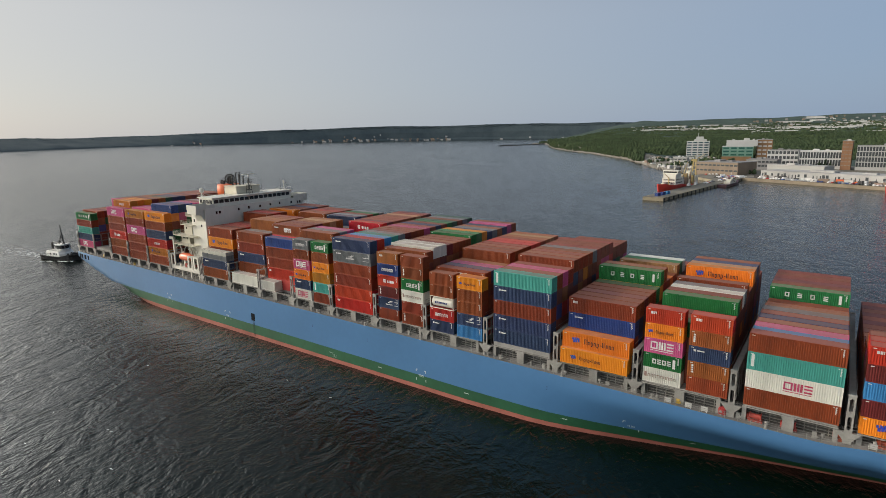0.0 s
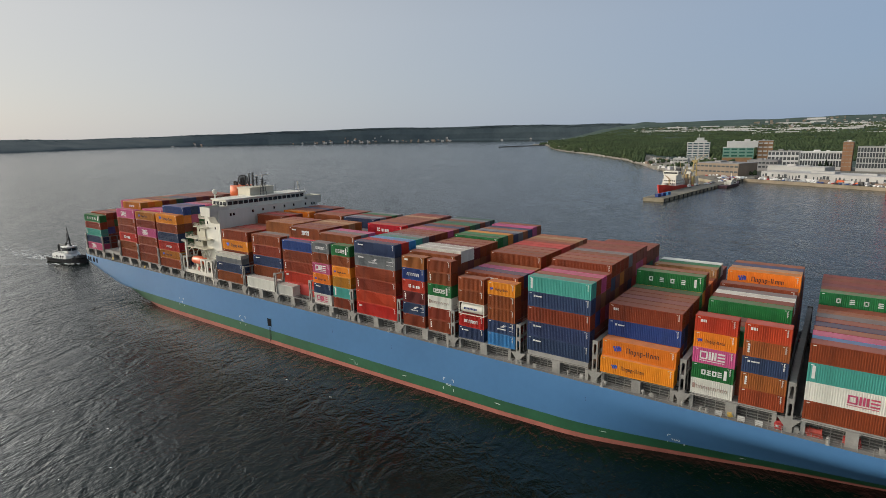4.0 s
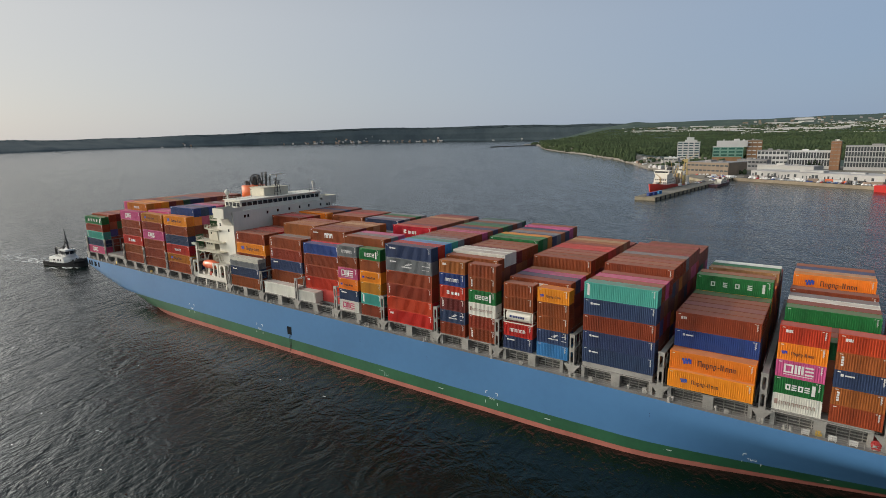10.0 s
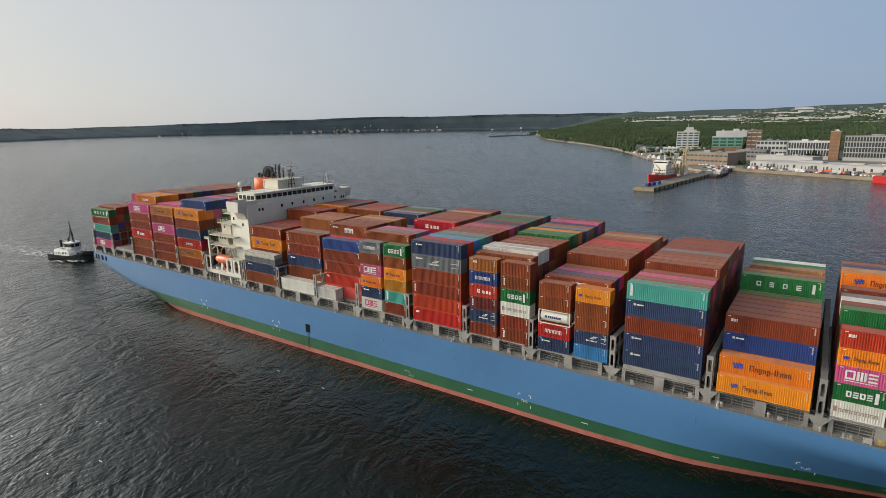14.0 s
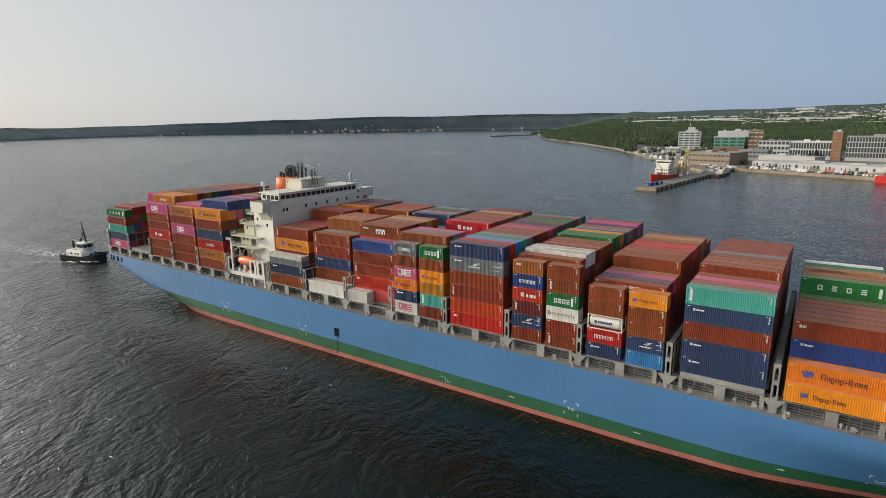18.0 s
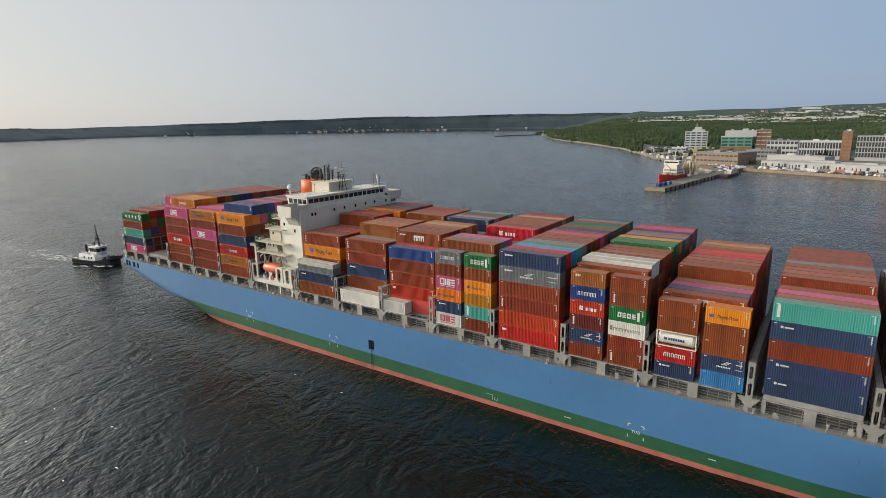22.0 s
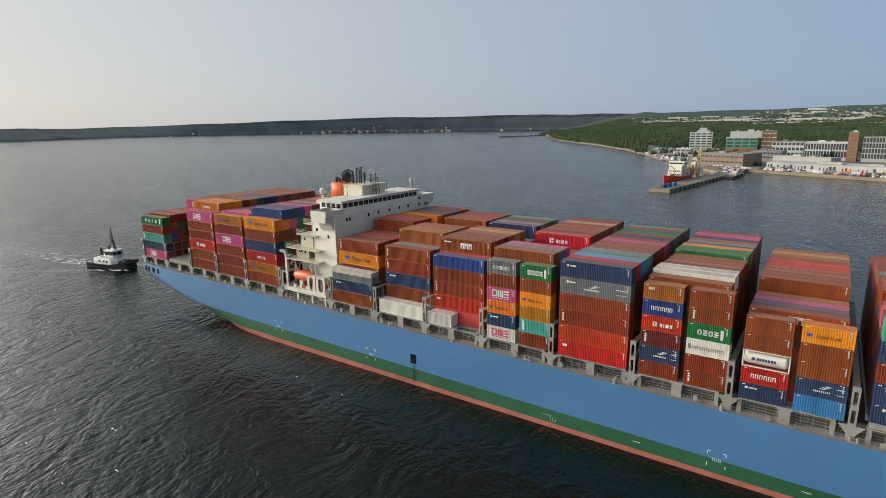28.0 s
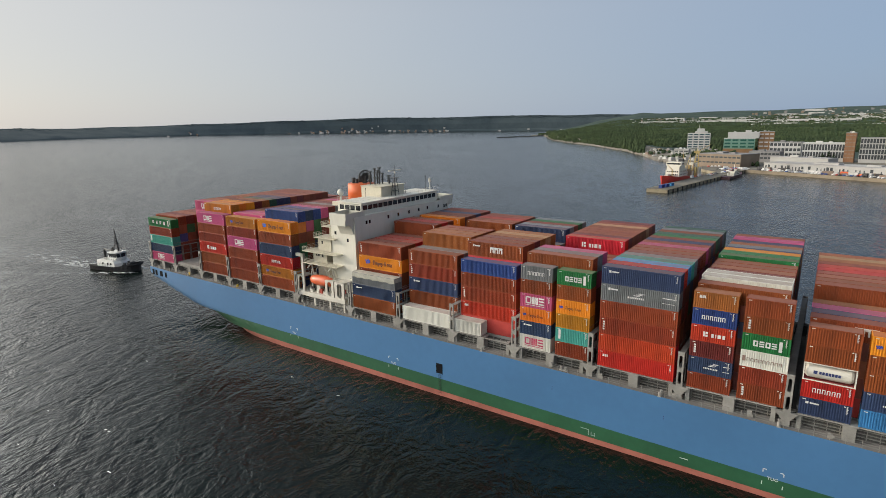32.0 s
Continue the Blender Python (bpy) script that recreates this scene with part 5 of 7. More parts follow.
g = Geo().box(-1.0, 0.4, 0, 0.4, 0.52, 0.012).box(0.4, -0.6, 0, 0.52, 0.52, 0.012).box(0.9, -0.5, 0, 1.5, -0.38, 0.012).box(0.9, -0.5, 0, 1.0, 0.2, 0.012).box(1.5, -0.5, 0, 1.6, 0.1, 0.012)
p = part("load_line", g, FADED_MARK, hull)
p.matrix_local = hull_frame(44.0, 1.9)
for x in (105.0, 127.0, 60.0, 84.0):
    p = part("hull_tick", Geo().box(-0.6, 0, 0, 0.6, 0.14, 0.012), MARK_WHITE, hull)
    p.matrix_local = hull_frame(x, 2.2)


# ---- tug following the ship ----
def build_tug():
    tug = thing("tugboat", None, None, "black-hulled harbour tug with white deckhouse and tyre fenders, under way", "tugboat")
    g = Geo()
    rings = []
    for k in range(15):
        u = -1 + 2 * k / 14
        x = 12.0 * u
        w = 4.6 * (1 - max(0, u) ** 3.0) ** 0.6 * (1 - 0.25 * max(0, -u - 0.6)) + 0.05
        sheer = 1.9 + 2.1 * max(0, u) ** 2 + 0.3 * max(0, -u) ** 2
        rings.append([(x, -w * 0.75, -1.4), (x, -w, 0.2), (x, -w * 1.03, sheer), (x, -w * 1.03 + 0.25, sheer), (x, -w * 1.03 + 0.25, sheer - 0.7), (x, w * 1.03 - 0.25, sheer - 0.7), (x, w * 1.03 - 0.25, sheer), (x, w * 1.03, sheer), (x, w, 0.2), (x, w * 0.75, -1.4)])
    g.loft(rings)
    part("hull", g, RUBBER, tug, "black steel hull")
    for side in (-1, 1):
        for k in range(11):
            u = -0.85 + 1.6 * k / 10
            w = 4.6 * (1 - max(0, u) ** 3.0) ** 0.6 + 0.25
            c = Vector((12 * u, side * w, 1.3 + 0.9 * max(0, u) ** 2))
            ring = [(c.x + (0.45 + 0.17 * math.cos(q)) * math.cos(p), c.y + 0.17 * math.sin(q), c.z + (0.45 + 0.17 * math.cos(q)) * math.sin(p)) for p in (math.pi * i / 6 for i in range(12)) for q in (math.pi * j / 3 for j in range(6))]
            g = Geo().add(ring, [(6 * i + j, 6 * i + (j + 1) % 6, 6 * ((i + 1) % 12) + (j + 1) % 6, 6 * ((i + 1) % 12) + j) for i in range(12) for j in range(6)])
            part("tyre_fender", g, RUBBER, tug)
    bow = Geo()
    for k in range(14):
        a, b = -1.2 + 2.4 * k / 14, -1.2 + 2.4 * (k + 1) / 14
        bow.tube((8.2 + 3.9 * math.cos(a), 4.0 * math.sin(a), 2.9), (8.2 + 3.9 * math.cos(b), 4.0 * math.sin(b), 2.9), 0.5, n=7)
    part("bow_fender", bow, RUBBER, tug, "heavy black bow fender")
    g = Geo()
    rings = []
    for z, x0, x1, w in ((1.3, -6.6, 5.4, 3.9), (3.2, -6.6, 5.2, 3.8), (4.4, -6.4, 4.2, 3.6)):
        rings.append([(x0, -w, z), (x1 - 1.5, -w, z), (x1, -w * 0.4, z), (x1, w * 0.4, z), (x1 - 1.5, w, z), (x0, w, z)])
    g.loft(rings)
    house = part("deckhouse", g, TUG_WHITE, tug, "white deckhouse")
    for x in (-3.4, -0.6, 1.2):
        for side in (-1, 1):
            part("window", Geo().box(x, side * 3.8 - 0.06, 2.6, x + 0.9, side * 3.8 + 0.06, 3.4), GLASS_DARK, house)
    g = Geo()
    rings = []
    for z, x0, x1, w in ((4.5, -1.0, 4.8, 2.5), (5.5, -1.0, 4.9, 2.5), (7.4, -0.7, 4.5, 2.3), (7.5, -1.0, 4.9, 2.6), (7.8, -1.0, 4.9, 2.6)):
        rings.append([(x0, -w, z), (x1 - 1.0, -w, z), (x1, -w * 0.5, z), (x1, w * 0.5, z), (x1 - 1.0, w, z), (x0, w, z)])
    g.loft(rings)
    wheel = part("wheelhouse", g, TUG_WHITE, tug, "white wheelhouse with dark windows")
    for side in (-1, 1):
        for x in (-0.6, 0.55, 1.7, 2.8):
            part("window", Geo().box(x, side * 2.4 - 0.12, 5.55, x + 0.98, side * 2.4 + 0.12, 7.15), GLASS_DARK, wheel)
    for y in (-1.95, -0.98, 0.0, 0.98):
        part("window", Geo().box(-1.06, y, 5.55, -0.7, y + 0.9, 7.1), GLASS_DARK, wheel)
    for side in (-1, 1):
        part("window", Geo().add([(4.0 + dx, side * 2.36, z) for dx, z in ((0, 5.6), (0, 7.1))] + [(4.86, side * 1.3, z) for z in (5.6, 7.1)] + [(4.05, side * 2.46, z) for z in (5.6, 7.1)] + [(4.92, side * 1.32, z) for z in (5.6, 7.1)], [(0, 2, 3, 1), (4, 5, 7, 6), (0, 1, 5, 4), (2, 6, 7, 3), (1, 3, 7, 5), (0, 4, 6, 2)]), GLASS_DARK, wheel)
    for y in (-0.98, 0.05):
        part("window", Geo().box(4.5, y, 5.6, 4.95, y + 0.93, 7.1), GLASS_DARK, wheel)
    stacks = [part("exhaust_stack", Geo().tube((-3.4, s, 4.5), (-3.4, s, 8.6), 0.6, 0.5, 10), DARK_STEEL, tug, "black exhaust stack") for s in (-1.9, 1.9)]
    g = Geo()
    g.tube((0.6, 0, 7.7), (-0.6, 0, 17.6), 0.32, 0.16, 7)
    g.tube((1.6, 0, 7.7), (0.1, 0, 11.5), 0.1, n=5)
    for z, w in ((9.0, 1.6), (10.2, 1.3), (11.4, 1.1), (12.6, 0.8), (13.8, 0.6)):
        g.tube((0.3 - (z - 7) / 8, -w, z), (0.3 - (z - 7) / 8, w, z), 0.07, n=5)
    g.box(0.9, -1.1, 8.0, 1.15, 1.1, 8.2)
    g.box(-0.9, -0.9, 10.6, 0.9, 0.9, 10.75).box(-1.0, -0.6, 14.4, 0.4, 0.6, 14.55).box(-0.4, -0.9, 11.0, -0.15, 0.9, 11.25)
    for side in (-1, 1):
        g.tube((-1.4, side * 1.0, 7.7), (-0.2, side * 0.2, 12.6), 0.12, n=5)
        g.tube((-0.3, side * 0.8, 10.7), (-0.5, side * 0.3, 14.4), 0.09, n=5)
    part("searchlight", Geo().tube((3.6, 1.4, 7.8), (3.6, 1.4, 8.3), 0.08, n=5).tube((3.4, 1.4, 8.5), (3.9, 1.4, 8.5), 0.28, n=8), LASH_GREY, wheel)
    part("radar_scanner", Geo().tube((2.2, 0, 7.8), (2.2, 0, 8.7), 0.12, n=6).box(2.05, -1.1, 8.7, 2.35, 1.1, 8.9), TUG_WHITE, wheel)
    for side in (-1, 1):
        part("life_raft", Geo().tube((-2.9, side * 2.6, 4.95), (-1.5, side * 2.6, 4.95), 0.36, n=10), TUG_WHITE, house)
    mast = part("mast", g, DARK_STEEL, tug, "dark raked mast")
    g = Geo()
    g.tube((8.0, -1.2, 2.9), (8.0, 1.2, 2.9), 0.8, n=12).box(7.2, -1.6, 1.6, 8.8, -1.2, 3.3).box(7.2, 1.2, 1.6, 8.8, 1.6, 3.3)
    part("winch", g, DARK_STEEL, tug)
    rg = random.Random(31)
    for k in range(14):
        x, y = rg.uniform(4.8, 9.5), rg.uniform(-2.8, 2.8)
        part("deck_gear", Geo().box(x, y, 1.5, x + rg.uniform(0.3, 0.9), y + rg.uniform(0.3, 0.8), rg.uniform(2.2, 3.6)), rg.choice((DARK_STEEL, RUBBER, WHITE_STEEL, LASH_GREY)), tug)
    g = Geo()
    for side in (-1, 1):
        for k in range(9):
            g.tube((-7.6 + k * 1.4, side * 3.5, 4.6), (-7.6 + k * 1.4, side * 3.5, 5.6), 0.05, n=4)
        for h in (5.1, 5.6):
            g.tube((-7.6, side * 3.5, h), (3.8, side * 3.5, h), 0.045, n=4)
            g.tube((-3.4, side * 2.7, h + 3.3), (2.6, side * 2.7, h + 3.3), 0.04, n=4)
    part("house_rail", g, LASH_GREY, tug)
    part("fire_monitor", Geo().tube((-2.0, 0, 7.8), (-2.0, 0, 9.4), 0.25, n=8).tube((-2.0, 0, 9.2), (-0.6, 0, 9.9), 0.16, n=7), DARK_STEEL, tug)
    part("boat_crane", Geo().tube((-6.2, 2.2, 4.6), (-6.2, 2.2, 7.2), 0.22, n=7).tube((-6.2, 2.2, 7.1), (-8.6, 1.0, 8.2), 0.16, n=7), BUFF_STEEL, tug)
    for side in (-1, 1):
        g = Geo()
        for k in range(8):
            x = -10.5 + k * 1.5
            g.tube((x, side * 3.9, 1.4), (x, side * 3.9, 2.9), 0.04, n=4)
        g.tube((-10.5, side * 3.9, 2.9), (0, side * 3.9, 2.9), 0.035, n=4)
        part("bulwark_rail", g, DARK_STEEL, tug)
    for ob in (house, wheel, *stacks):
        ob.location.x -= 1.2
    mast.location.x += 0.9
    tug.scale = (0.92, 0.92, 0.92)
    return tug


TUG = build_tug()

# ---- land ----
FOREST = material("forest_leaves", (0.056, 0.076, 0.034), 0.95, 0, 0.85, 0.006, 0, 12, 0.1, (0.027, 0.042, 0.024), 0, "island")
# distant woods: the air's grey-blue haze is painted into both base colours
HAZE_FOREST = material("haze_tinted_woods", (0.074, 0.094, 0.098), 0.95, 0, 0.9, 0.008, 0, 7, 0.05, (0.044, 0.060, 0.069))
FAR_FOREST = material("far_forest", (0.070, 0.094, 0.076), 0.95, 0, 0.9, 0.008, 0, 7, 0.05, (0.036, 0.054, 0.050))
GROUND = material("shore_ground", (0.215, 0.20, 0.17), 0.95, 0, 0.5, 0.02, 0, 10, 0.1)
ROCK = material("shore_rock", (0.23, 0.21, 0.18), 0.9, 0, 0.5, 0.1, 0.2, 8, 0.2)
ASPHALT = material("quay_asphalt", (0.115, 0.11, 0.105), 0.9, 0, 0.35, 0.03, 0, 20, 0.2)
PIER_DECK = material("pier_deck_surface", (0.235, 0.215, 0.18), 0.9, 0, 0.4, 0.06, 0, 14, 0.2)
CONCRETE = material("pier_concrete", (0.27, 0.23, 0.165), 0.9, 0, 0.4, 0.08, 0.02, 10, 0.2)
PALE_WALL = material("pale_render", (0.37, 0.365, 0.345), 0.8, 0, 0.15, 0.05)
WHITE_ROOF = material("white_roof", (0.52, 0.515, 0.50), 0.8, 0, 0.25, 0.03)
DULL_ROOF = material("dull_pale_roof", (0.36, 0.355, 0.34), 0.9, 0, 0.35, 0.06)
GREY_ROOF = material("grey_roof", (0.24, 0.235, 0.23), 0.9, 0, 0.3, 0.05)
BRICK = material("brown_brick", (0.24, 0.125, 0.065), 0.9, 0, 0.25, 0.1, 0, 20)
BROWN_WALL = material("brown_cladding", (0.22, 0.165, 0.125), 0.85, 0, 0.25, 0.08)
GREEN_GLASS = material("green_curtain_wall", (0.03, 0.11, 0.085), 0.25, 0, 0.3, 0.08)
GREEN_PANEL = material("green_panels", (0.12, 0.25, 0.19), 0.5, 0, 0.25, 0.1)
BLUE_GLASS = material("blue_grey_windows", (0.028, 0.036, 0.042), 0.3, 0, 0.4, 0.1)
RED_SHIP = material("red_ship_paint", (0.50, 0.035, 0.02), 0.5, 0, 0.2, 0.1)


def ridge(x, y):
    return 14 * noise.noise((x / 500, y / 500, 0.3)) + 7 * noise.noise((x / 170, y / 170, 1.7))


EYE = (110.0, -90.0)
SHORE = [(900, 140), (520, 310), (143, 543), (77, 578), (34, 602), (-6, 628), (-31, 668), (-66, 692), (-120, 790), (-150, 865), (-190, 940), (-233, 1033), (-310, 1150), (-391, 1280), (-480, 1400), (-560, 1512), (-618, 1598), (-668, 1680), (-721, 1773), (-860, 2050), (-985, 2310)]
BEARING = [math.degrees(math.atan2(EYE[0] - x, y - EYE[1])) for x, y in SHORE]
REACH = [math.hypot(x - EYE[0], y - EYE[1]) for x, y in SHORE]


def land_height(deg, r):
    """Height of the near land, and how far inland it is, by bearing and distance from the harbour mouth."""
    d = r - float(np.interp(deg, BEARING, REACH))
    if d < 4:
        return -3.0 + 0.75 * max(0, d + 4), d
    x, y = EYE[0] - r * math.sin(radians(deg)), EYE[1] + r * math.cos(radians(deg))
    h = float(np.interp(r, (500, 900, 1300, 1700, 2200, 2800, 3400, 3900, 4300, 4600, 4900), (3, 6, 9, 11, 15, 24, 38, 58, 94, 134, 122)))
    rise = 1.0 + 0.16 * smooth(6, -6, deg) * smooth(2500, 3600, r)
    h = h * rise + ridge(x, y) * smooth(900, 2600, r) * (0.5 + 0.5 * smooth(12, -4, deg))
    h = h - (h + 4) * smooth(16.0, 24.6, deg) * smooth(2300, 3000, r)
    h *= 1.0 - 0.12 * smooth(13, 18, deg) * smooth(4000, 4600, r)
    return 2.6 + (h - 2.6) * smooth(4, 140, d), d


lg = Geo()
degs = [k * 0.5 for k in range(-150, 53)]
steps = (-8, 0, 6, 30, 80, 150, 250, 380, 550, 750, 1000, 1300, 1650, 2000, 2400, 2800, 3200, 3600, 4000)
lv, lm = [], []
for deg in degs:
    r0 = float(np.interp(deg, BEARING, REACH))
    for j, st in enumerate(steps):
        r = min(r0 + st, 4850 + st * 0.001)
        h, d = land_height(deg, r)
        if j == 0:
            h = -3
        elif j == 1:
            h = 0.9
        lv.append((EYE[0] - r * math.sin(radians(deg)), EYE[1] + r * math.cos(radians(deg)), h))
k = len(steps)
for j in range(k - 1):
    faces = [(i * k + j, (i + 1) * k + j, (i + 1) * k + j + 1, i * k + j + 1) for i in range(len(degs) - 1)]
    if j == 0:
        lg.add(lv, faces, 1)
    else:
        lg.f += [tuple(q) for q in faces]
        lg.m += [0 if steps[j] < 250 else 2] * len(faces)
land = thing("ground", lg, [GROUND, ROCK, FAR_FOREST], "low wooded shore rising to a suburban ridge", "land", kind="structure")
for poly in land.data.polygons:
    poly.use_smooth = True
FAR = []
for deg, dist in ((14, 4860), (18, 4860), (24, 4860), (30, 4860), (36, 4860), (44, 4860), (52, 4840), (58, 4700), (63, 4400), (67, 4050), (71, 3680), (75, 3380), (82, 3100), (95, 3000), (120, 3000), (150, 3200)):
    FAR.append((110 - dist * math.sin(radians(deg)), -90 + dist * math.cos(radians(deg))))
gf = Geo()
dense = []
for (x0, y0), (x1, y1) in zip(FAR[:-1], FAR[1:]):
    n = max(2, int(math.hypot(x1 - x0, y1 - y0) / 60))
    dense += [(x0 + (x1 - x0) * k / n, y0 + (y1 - y0) * k / n) for k in range(n)]
dense.append(FAR[-1])
prof = [(-10, -3), (0, 1.0), (25, 8), (110, 20), (230, 42), (380, 66), (540, 82), (620, 60)]


def far_point(x, y, d, h):
    """A point of the far shore d metres inland (as seen on a gentle slope) of the waterline at x, y."""
    a = math.atan2(y + 90, x - 110)
    left = smooth(math.radians(128), math.radians(160), a)
    reach = math.hypot(x - 110, y + 90)
    r = 1 + d * min(1.0, (4970 - reach) / 620) / reach
    px, py = 110 + (x - 110) * r, -90 + (y + 90) * r
    k = 1.5 - 0.70 * left - 0.25 * smooth(math.radians(107), math.radians(100), a)
    if h > 20:
        return px, py, h * k + 14 * noise.noise((px / 420, py / 420, 2.0)) * (1 - 0.5 * left)
    return px, py, h + 5 * noise.noise((px / 40, py / 40, 3.0)) * (h > 5)


vv = [far_point(x, y, d, h) for x, y in dense for d, h in prof]
k = len(prof)
gf.add(vv, [(i * k + j, (i + 1) * k + j, (i + 1) * k + j + 1, i * k + j + 1) for i in range(len(dense) - 1) for j in range(k - 1)])
thing("far_shore", gf, HAZE_FOREST, "dark green wooded far shore of the basin, haze painted in", "land", kind="structure")


def crown_geo(g, x, y, z, r, h, rg):
    """A lumpy tree crown."""
    n = 6
    rings = []
    for a, s in ((-0.3, 0.55), (0.15, 1.0), (0.6, 0.8), (0.92, 0.3)):
        rings.append([(x + r * s * rg.uniform(0.75, 1.2) * math.cos(2 * math.pi * k / n + a), y + r * s * rg.uniform(0.75, 1.2) * math.sin(2 * math.pi * k / n + a), z + h * (0.3 + 0.7 * a) * rg.uniform(0.9, 1.1)) for k in range(n)])
    g.loft(rings)


def far_trees():
    """Clumps of trees over the far shore, small with distance."""
    rg = random.Random(23)
    g = Geo()
    for k in range(2600):
        i = rg.randrange(len(dense) - 1)
        t, d = rg.random(), 400 + 145 * rg.random()
        x, y = (dense[i][0] * (1 - t) + dense[i + 1][0] * t, dense[i][1] * (1 - t) + dense[i + 1][1] * t)
        if math.degrees(math.atan2(110 - x, y + 90)) > 84 or noise.noise((x / 90, y / 90, d / 60)) > 0.28:
            continue
        h = float(np.interp(d, [q[0] for q in prof], [q[1] for q in prof]))
        px, py, z = far_point(x, y, d, h)
        crown_geo(g, px, py, z - 3, rg.uniform(6, 11), rg.uniform(3, 7), rg)
    thing("far_woods", g, HAZE_FOREST, "dark green woods covering the far shore, blue haze painted in", "trees", kind="stuff")


far_trees()


def ground_height(x, y):
    deg, r = math.degrees(math.atan2(EYE[0] - x, y - EYE[1])), math.hypot(x - EYE[0], y - EYE[1])
    if deg > 25.3:
        return None
    h, d = land_height(deg, r)
    return None if d < 5 else (h, d, deg)


def build_forest():
    rg = random.Random(11)
    g = Geo()
    placed = 0
    while placed < 34000:
        a = rg.uniform(-14, 25.3)
        dist = 950 + 3150 * rg.random() ** 1.4
        x, y = EYE[0] - dist * math.sin(radians(a)), EYE[1] + dist * math.cos(radians(a))
        z, d = land_height(a, dist)
        if d < 6 or z < 1.5 or (a < 15.4 and d < 300) or (a < 9.5 and dist < 1040) or (9.5 <= a < 15.4 and dist < 1150):
            continue
        if dist > 2700 and noise.noise((x / 200, y / 120, 9.0)) > 0.3:
            continue
        s = 1 + (dist - 1000) / 2400
        tuft = 1 + 0.5 * noise.noise((x / 90, y / 60, 5.0))
        crown_geo(g, x, y, z - 1.5, rg.uniform(1.7, 4.4) * s * tuft, rg.uniform(5.5, 11.5) * tuft, rg)
        placed += 1
    thing("forest", g, FOREST, "dense mixed green woodland on the shore", "trees", kind="stuff")


build_forest()


def yard_trees():
    """Low shrubs and small trees between the shore buildings."""
    rg = random.Random(19)
    g = Geo()
    placed = 0
    while placed < 150:
        a, dist = rg.uniform(4, 15.4), rg.uniform(720, 1010)
        x, y = EYE[0] - dist * math.sin(radians(a)), EYE[1] + dist * math.cos(radians(a))
        z, d = land_height(a, dist)
        if d < 45 or noise.noise((x / 60, y / 60, 4.0)) < 0.0:
            continue
        crown_geo(g, x, y, z - 0.6, rg.uniform(1.6, 3.6), rg.uniform(3, 6.5), rg)
        placed += 1
    thing("yard_shrubs", g, FOREST, "green shrubs and small trees in the shore yard", "shrubs", kind="stuff")


yard_trees()


UNEVEN = random.Random(77)


def facade(name, x, y, rz, w, d, h, z0, floors, bays, wall, glass, label, roof=GREY_ROOF, band=0.55, uneven=0.0):
    """A block with recessed window bands on its front and sides; local x along the front, the front faces -y."""
    ob = thing(name, None, None, label, "building", at=pose(x, y, z0, 0, 0, rz))
    part("wall", Geo().box(0, 0, -6, w, d, h), wall, ob)
    rf = part("roof", Geo().box(-0.3, -0.3, h, w + 0.3, d + 0.3, h + 0.5).box(w * 0.3, d * 0.3, h + 0.5, w * 0.45, d * 0.6, h + 2.4).box(w * 0.6, d * 0.4, h + 0.5, w * 0.68, d * 0.6, h + 1.8), roof, ob)
    fh = h / floors
    bw = w / bays
    for f in range(floors):
        for b in range(bays):
            cut = UNEVEN.random() * uneven
            if cut > 0.55:
                continue
            low = (0.06 if band > 0.6 else 0.3) - 0.28 * (cut > 0.25)
            part("window", Geo().box(b * bw + bw * (0.12 + cut), -0.12, f * fh + fh * low, (b + 1) * bw - bw * 0.12, 0.1, f * fh + fh * (low + band - cut * 0.4 if band > 0.6 else 0.3 + band - cut * 0.4)), glass, ob)
        nb = max(1, int(bays * d / w))
        sw = d / nb
        for b in range(nb):
            part("window", Geo().box(-0.12, b * sw + sw * 0.12, f * fh + fh * 0.3, 0.1, (b + 1) * sw - sw * 0.12, f * fh + fh * (0.3 + band)), glass, ob)
    return ob


# research campus on the shore
GLASS_BLUE = material("blue_green_glazing", (0.045, 0.085, 0.10), 0.2, 0, 0.3, 0.1)
WHITE_BAND = material("white_cladding", (0.48, 0.48, 0.465), 0.75, 0, 0.15, 0.05)
facade("office_tower", -117, 1008, 8, 37, 26, 26, 8, 6, 4, WHITE_BAND, GLASS_BLUE, "white six-storey office block with blue-green window bands", WHITE_BAND, 0.5)
thing("plant_room", Geo().box(0, 0, 0, 20, 14, 4.5).box(3, 2, 4.5, 15, 10, 9.0).box(6, 3, 9.0, 6.6, 3.6, 16), WHITE_BAND, "white stepped plant room with a thin mast on an office roof", "plant room", at=pose(-106, 1014, 33.5, 0, 0, 8))
facade("laboratory_building", -40, 892, 8, 43, 34, 20, 8, 4, 4, GREEN_PANEL, GREEN_GLASS, "green glazed laboratory on a brick base with white roof storey", WHITE_ROOF, 0.5)
thing("brick_plinth", Geo().box(-1, -1.6, -6, 40, 30, 5.0), BRICK, "brown brick base storey under the glazed laboratory", "plinth", at=pose(-39, 891, 8, 0, 0, 8))
thing("roof_storey", Geo().box(0, 0, 0, 43, 30, 9.0).box(24, 8, 9.0, 32, 14, 12.0).box(36, 4, 9.0, 39, 8, 11.0).box(8, 10, 9.5, 11, 13, 11), WHITE_ROOF, "white metal plant storey on the laboratory roof", "roof storey", at=pose(-35, 893, 28.6, 0, 0, 8))
wing = facade("laboratory_wing", 7, 903, 8, 20, 34, 30, 8, 5, 3, BRICK, WHITE_BAND, "brown brick laboratory wing with pale bands", GREY_ROOF, 0.3)
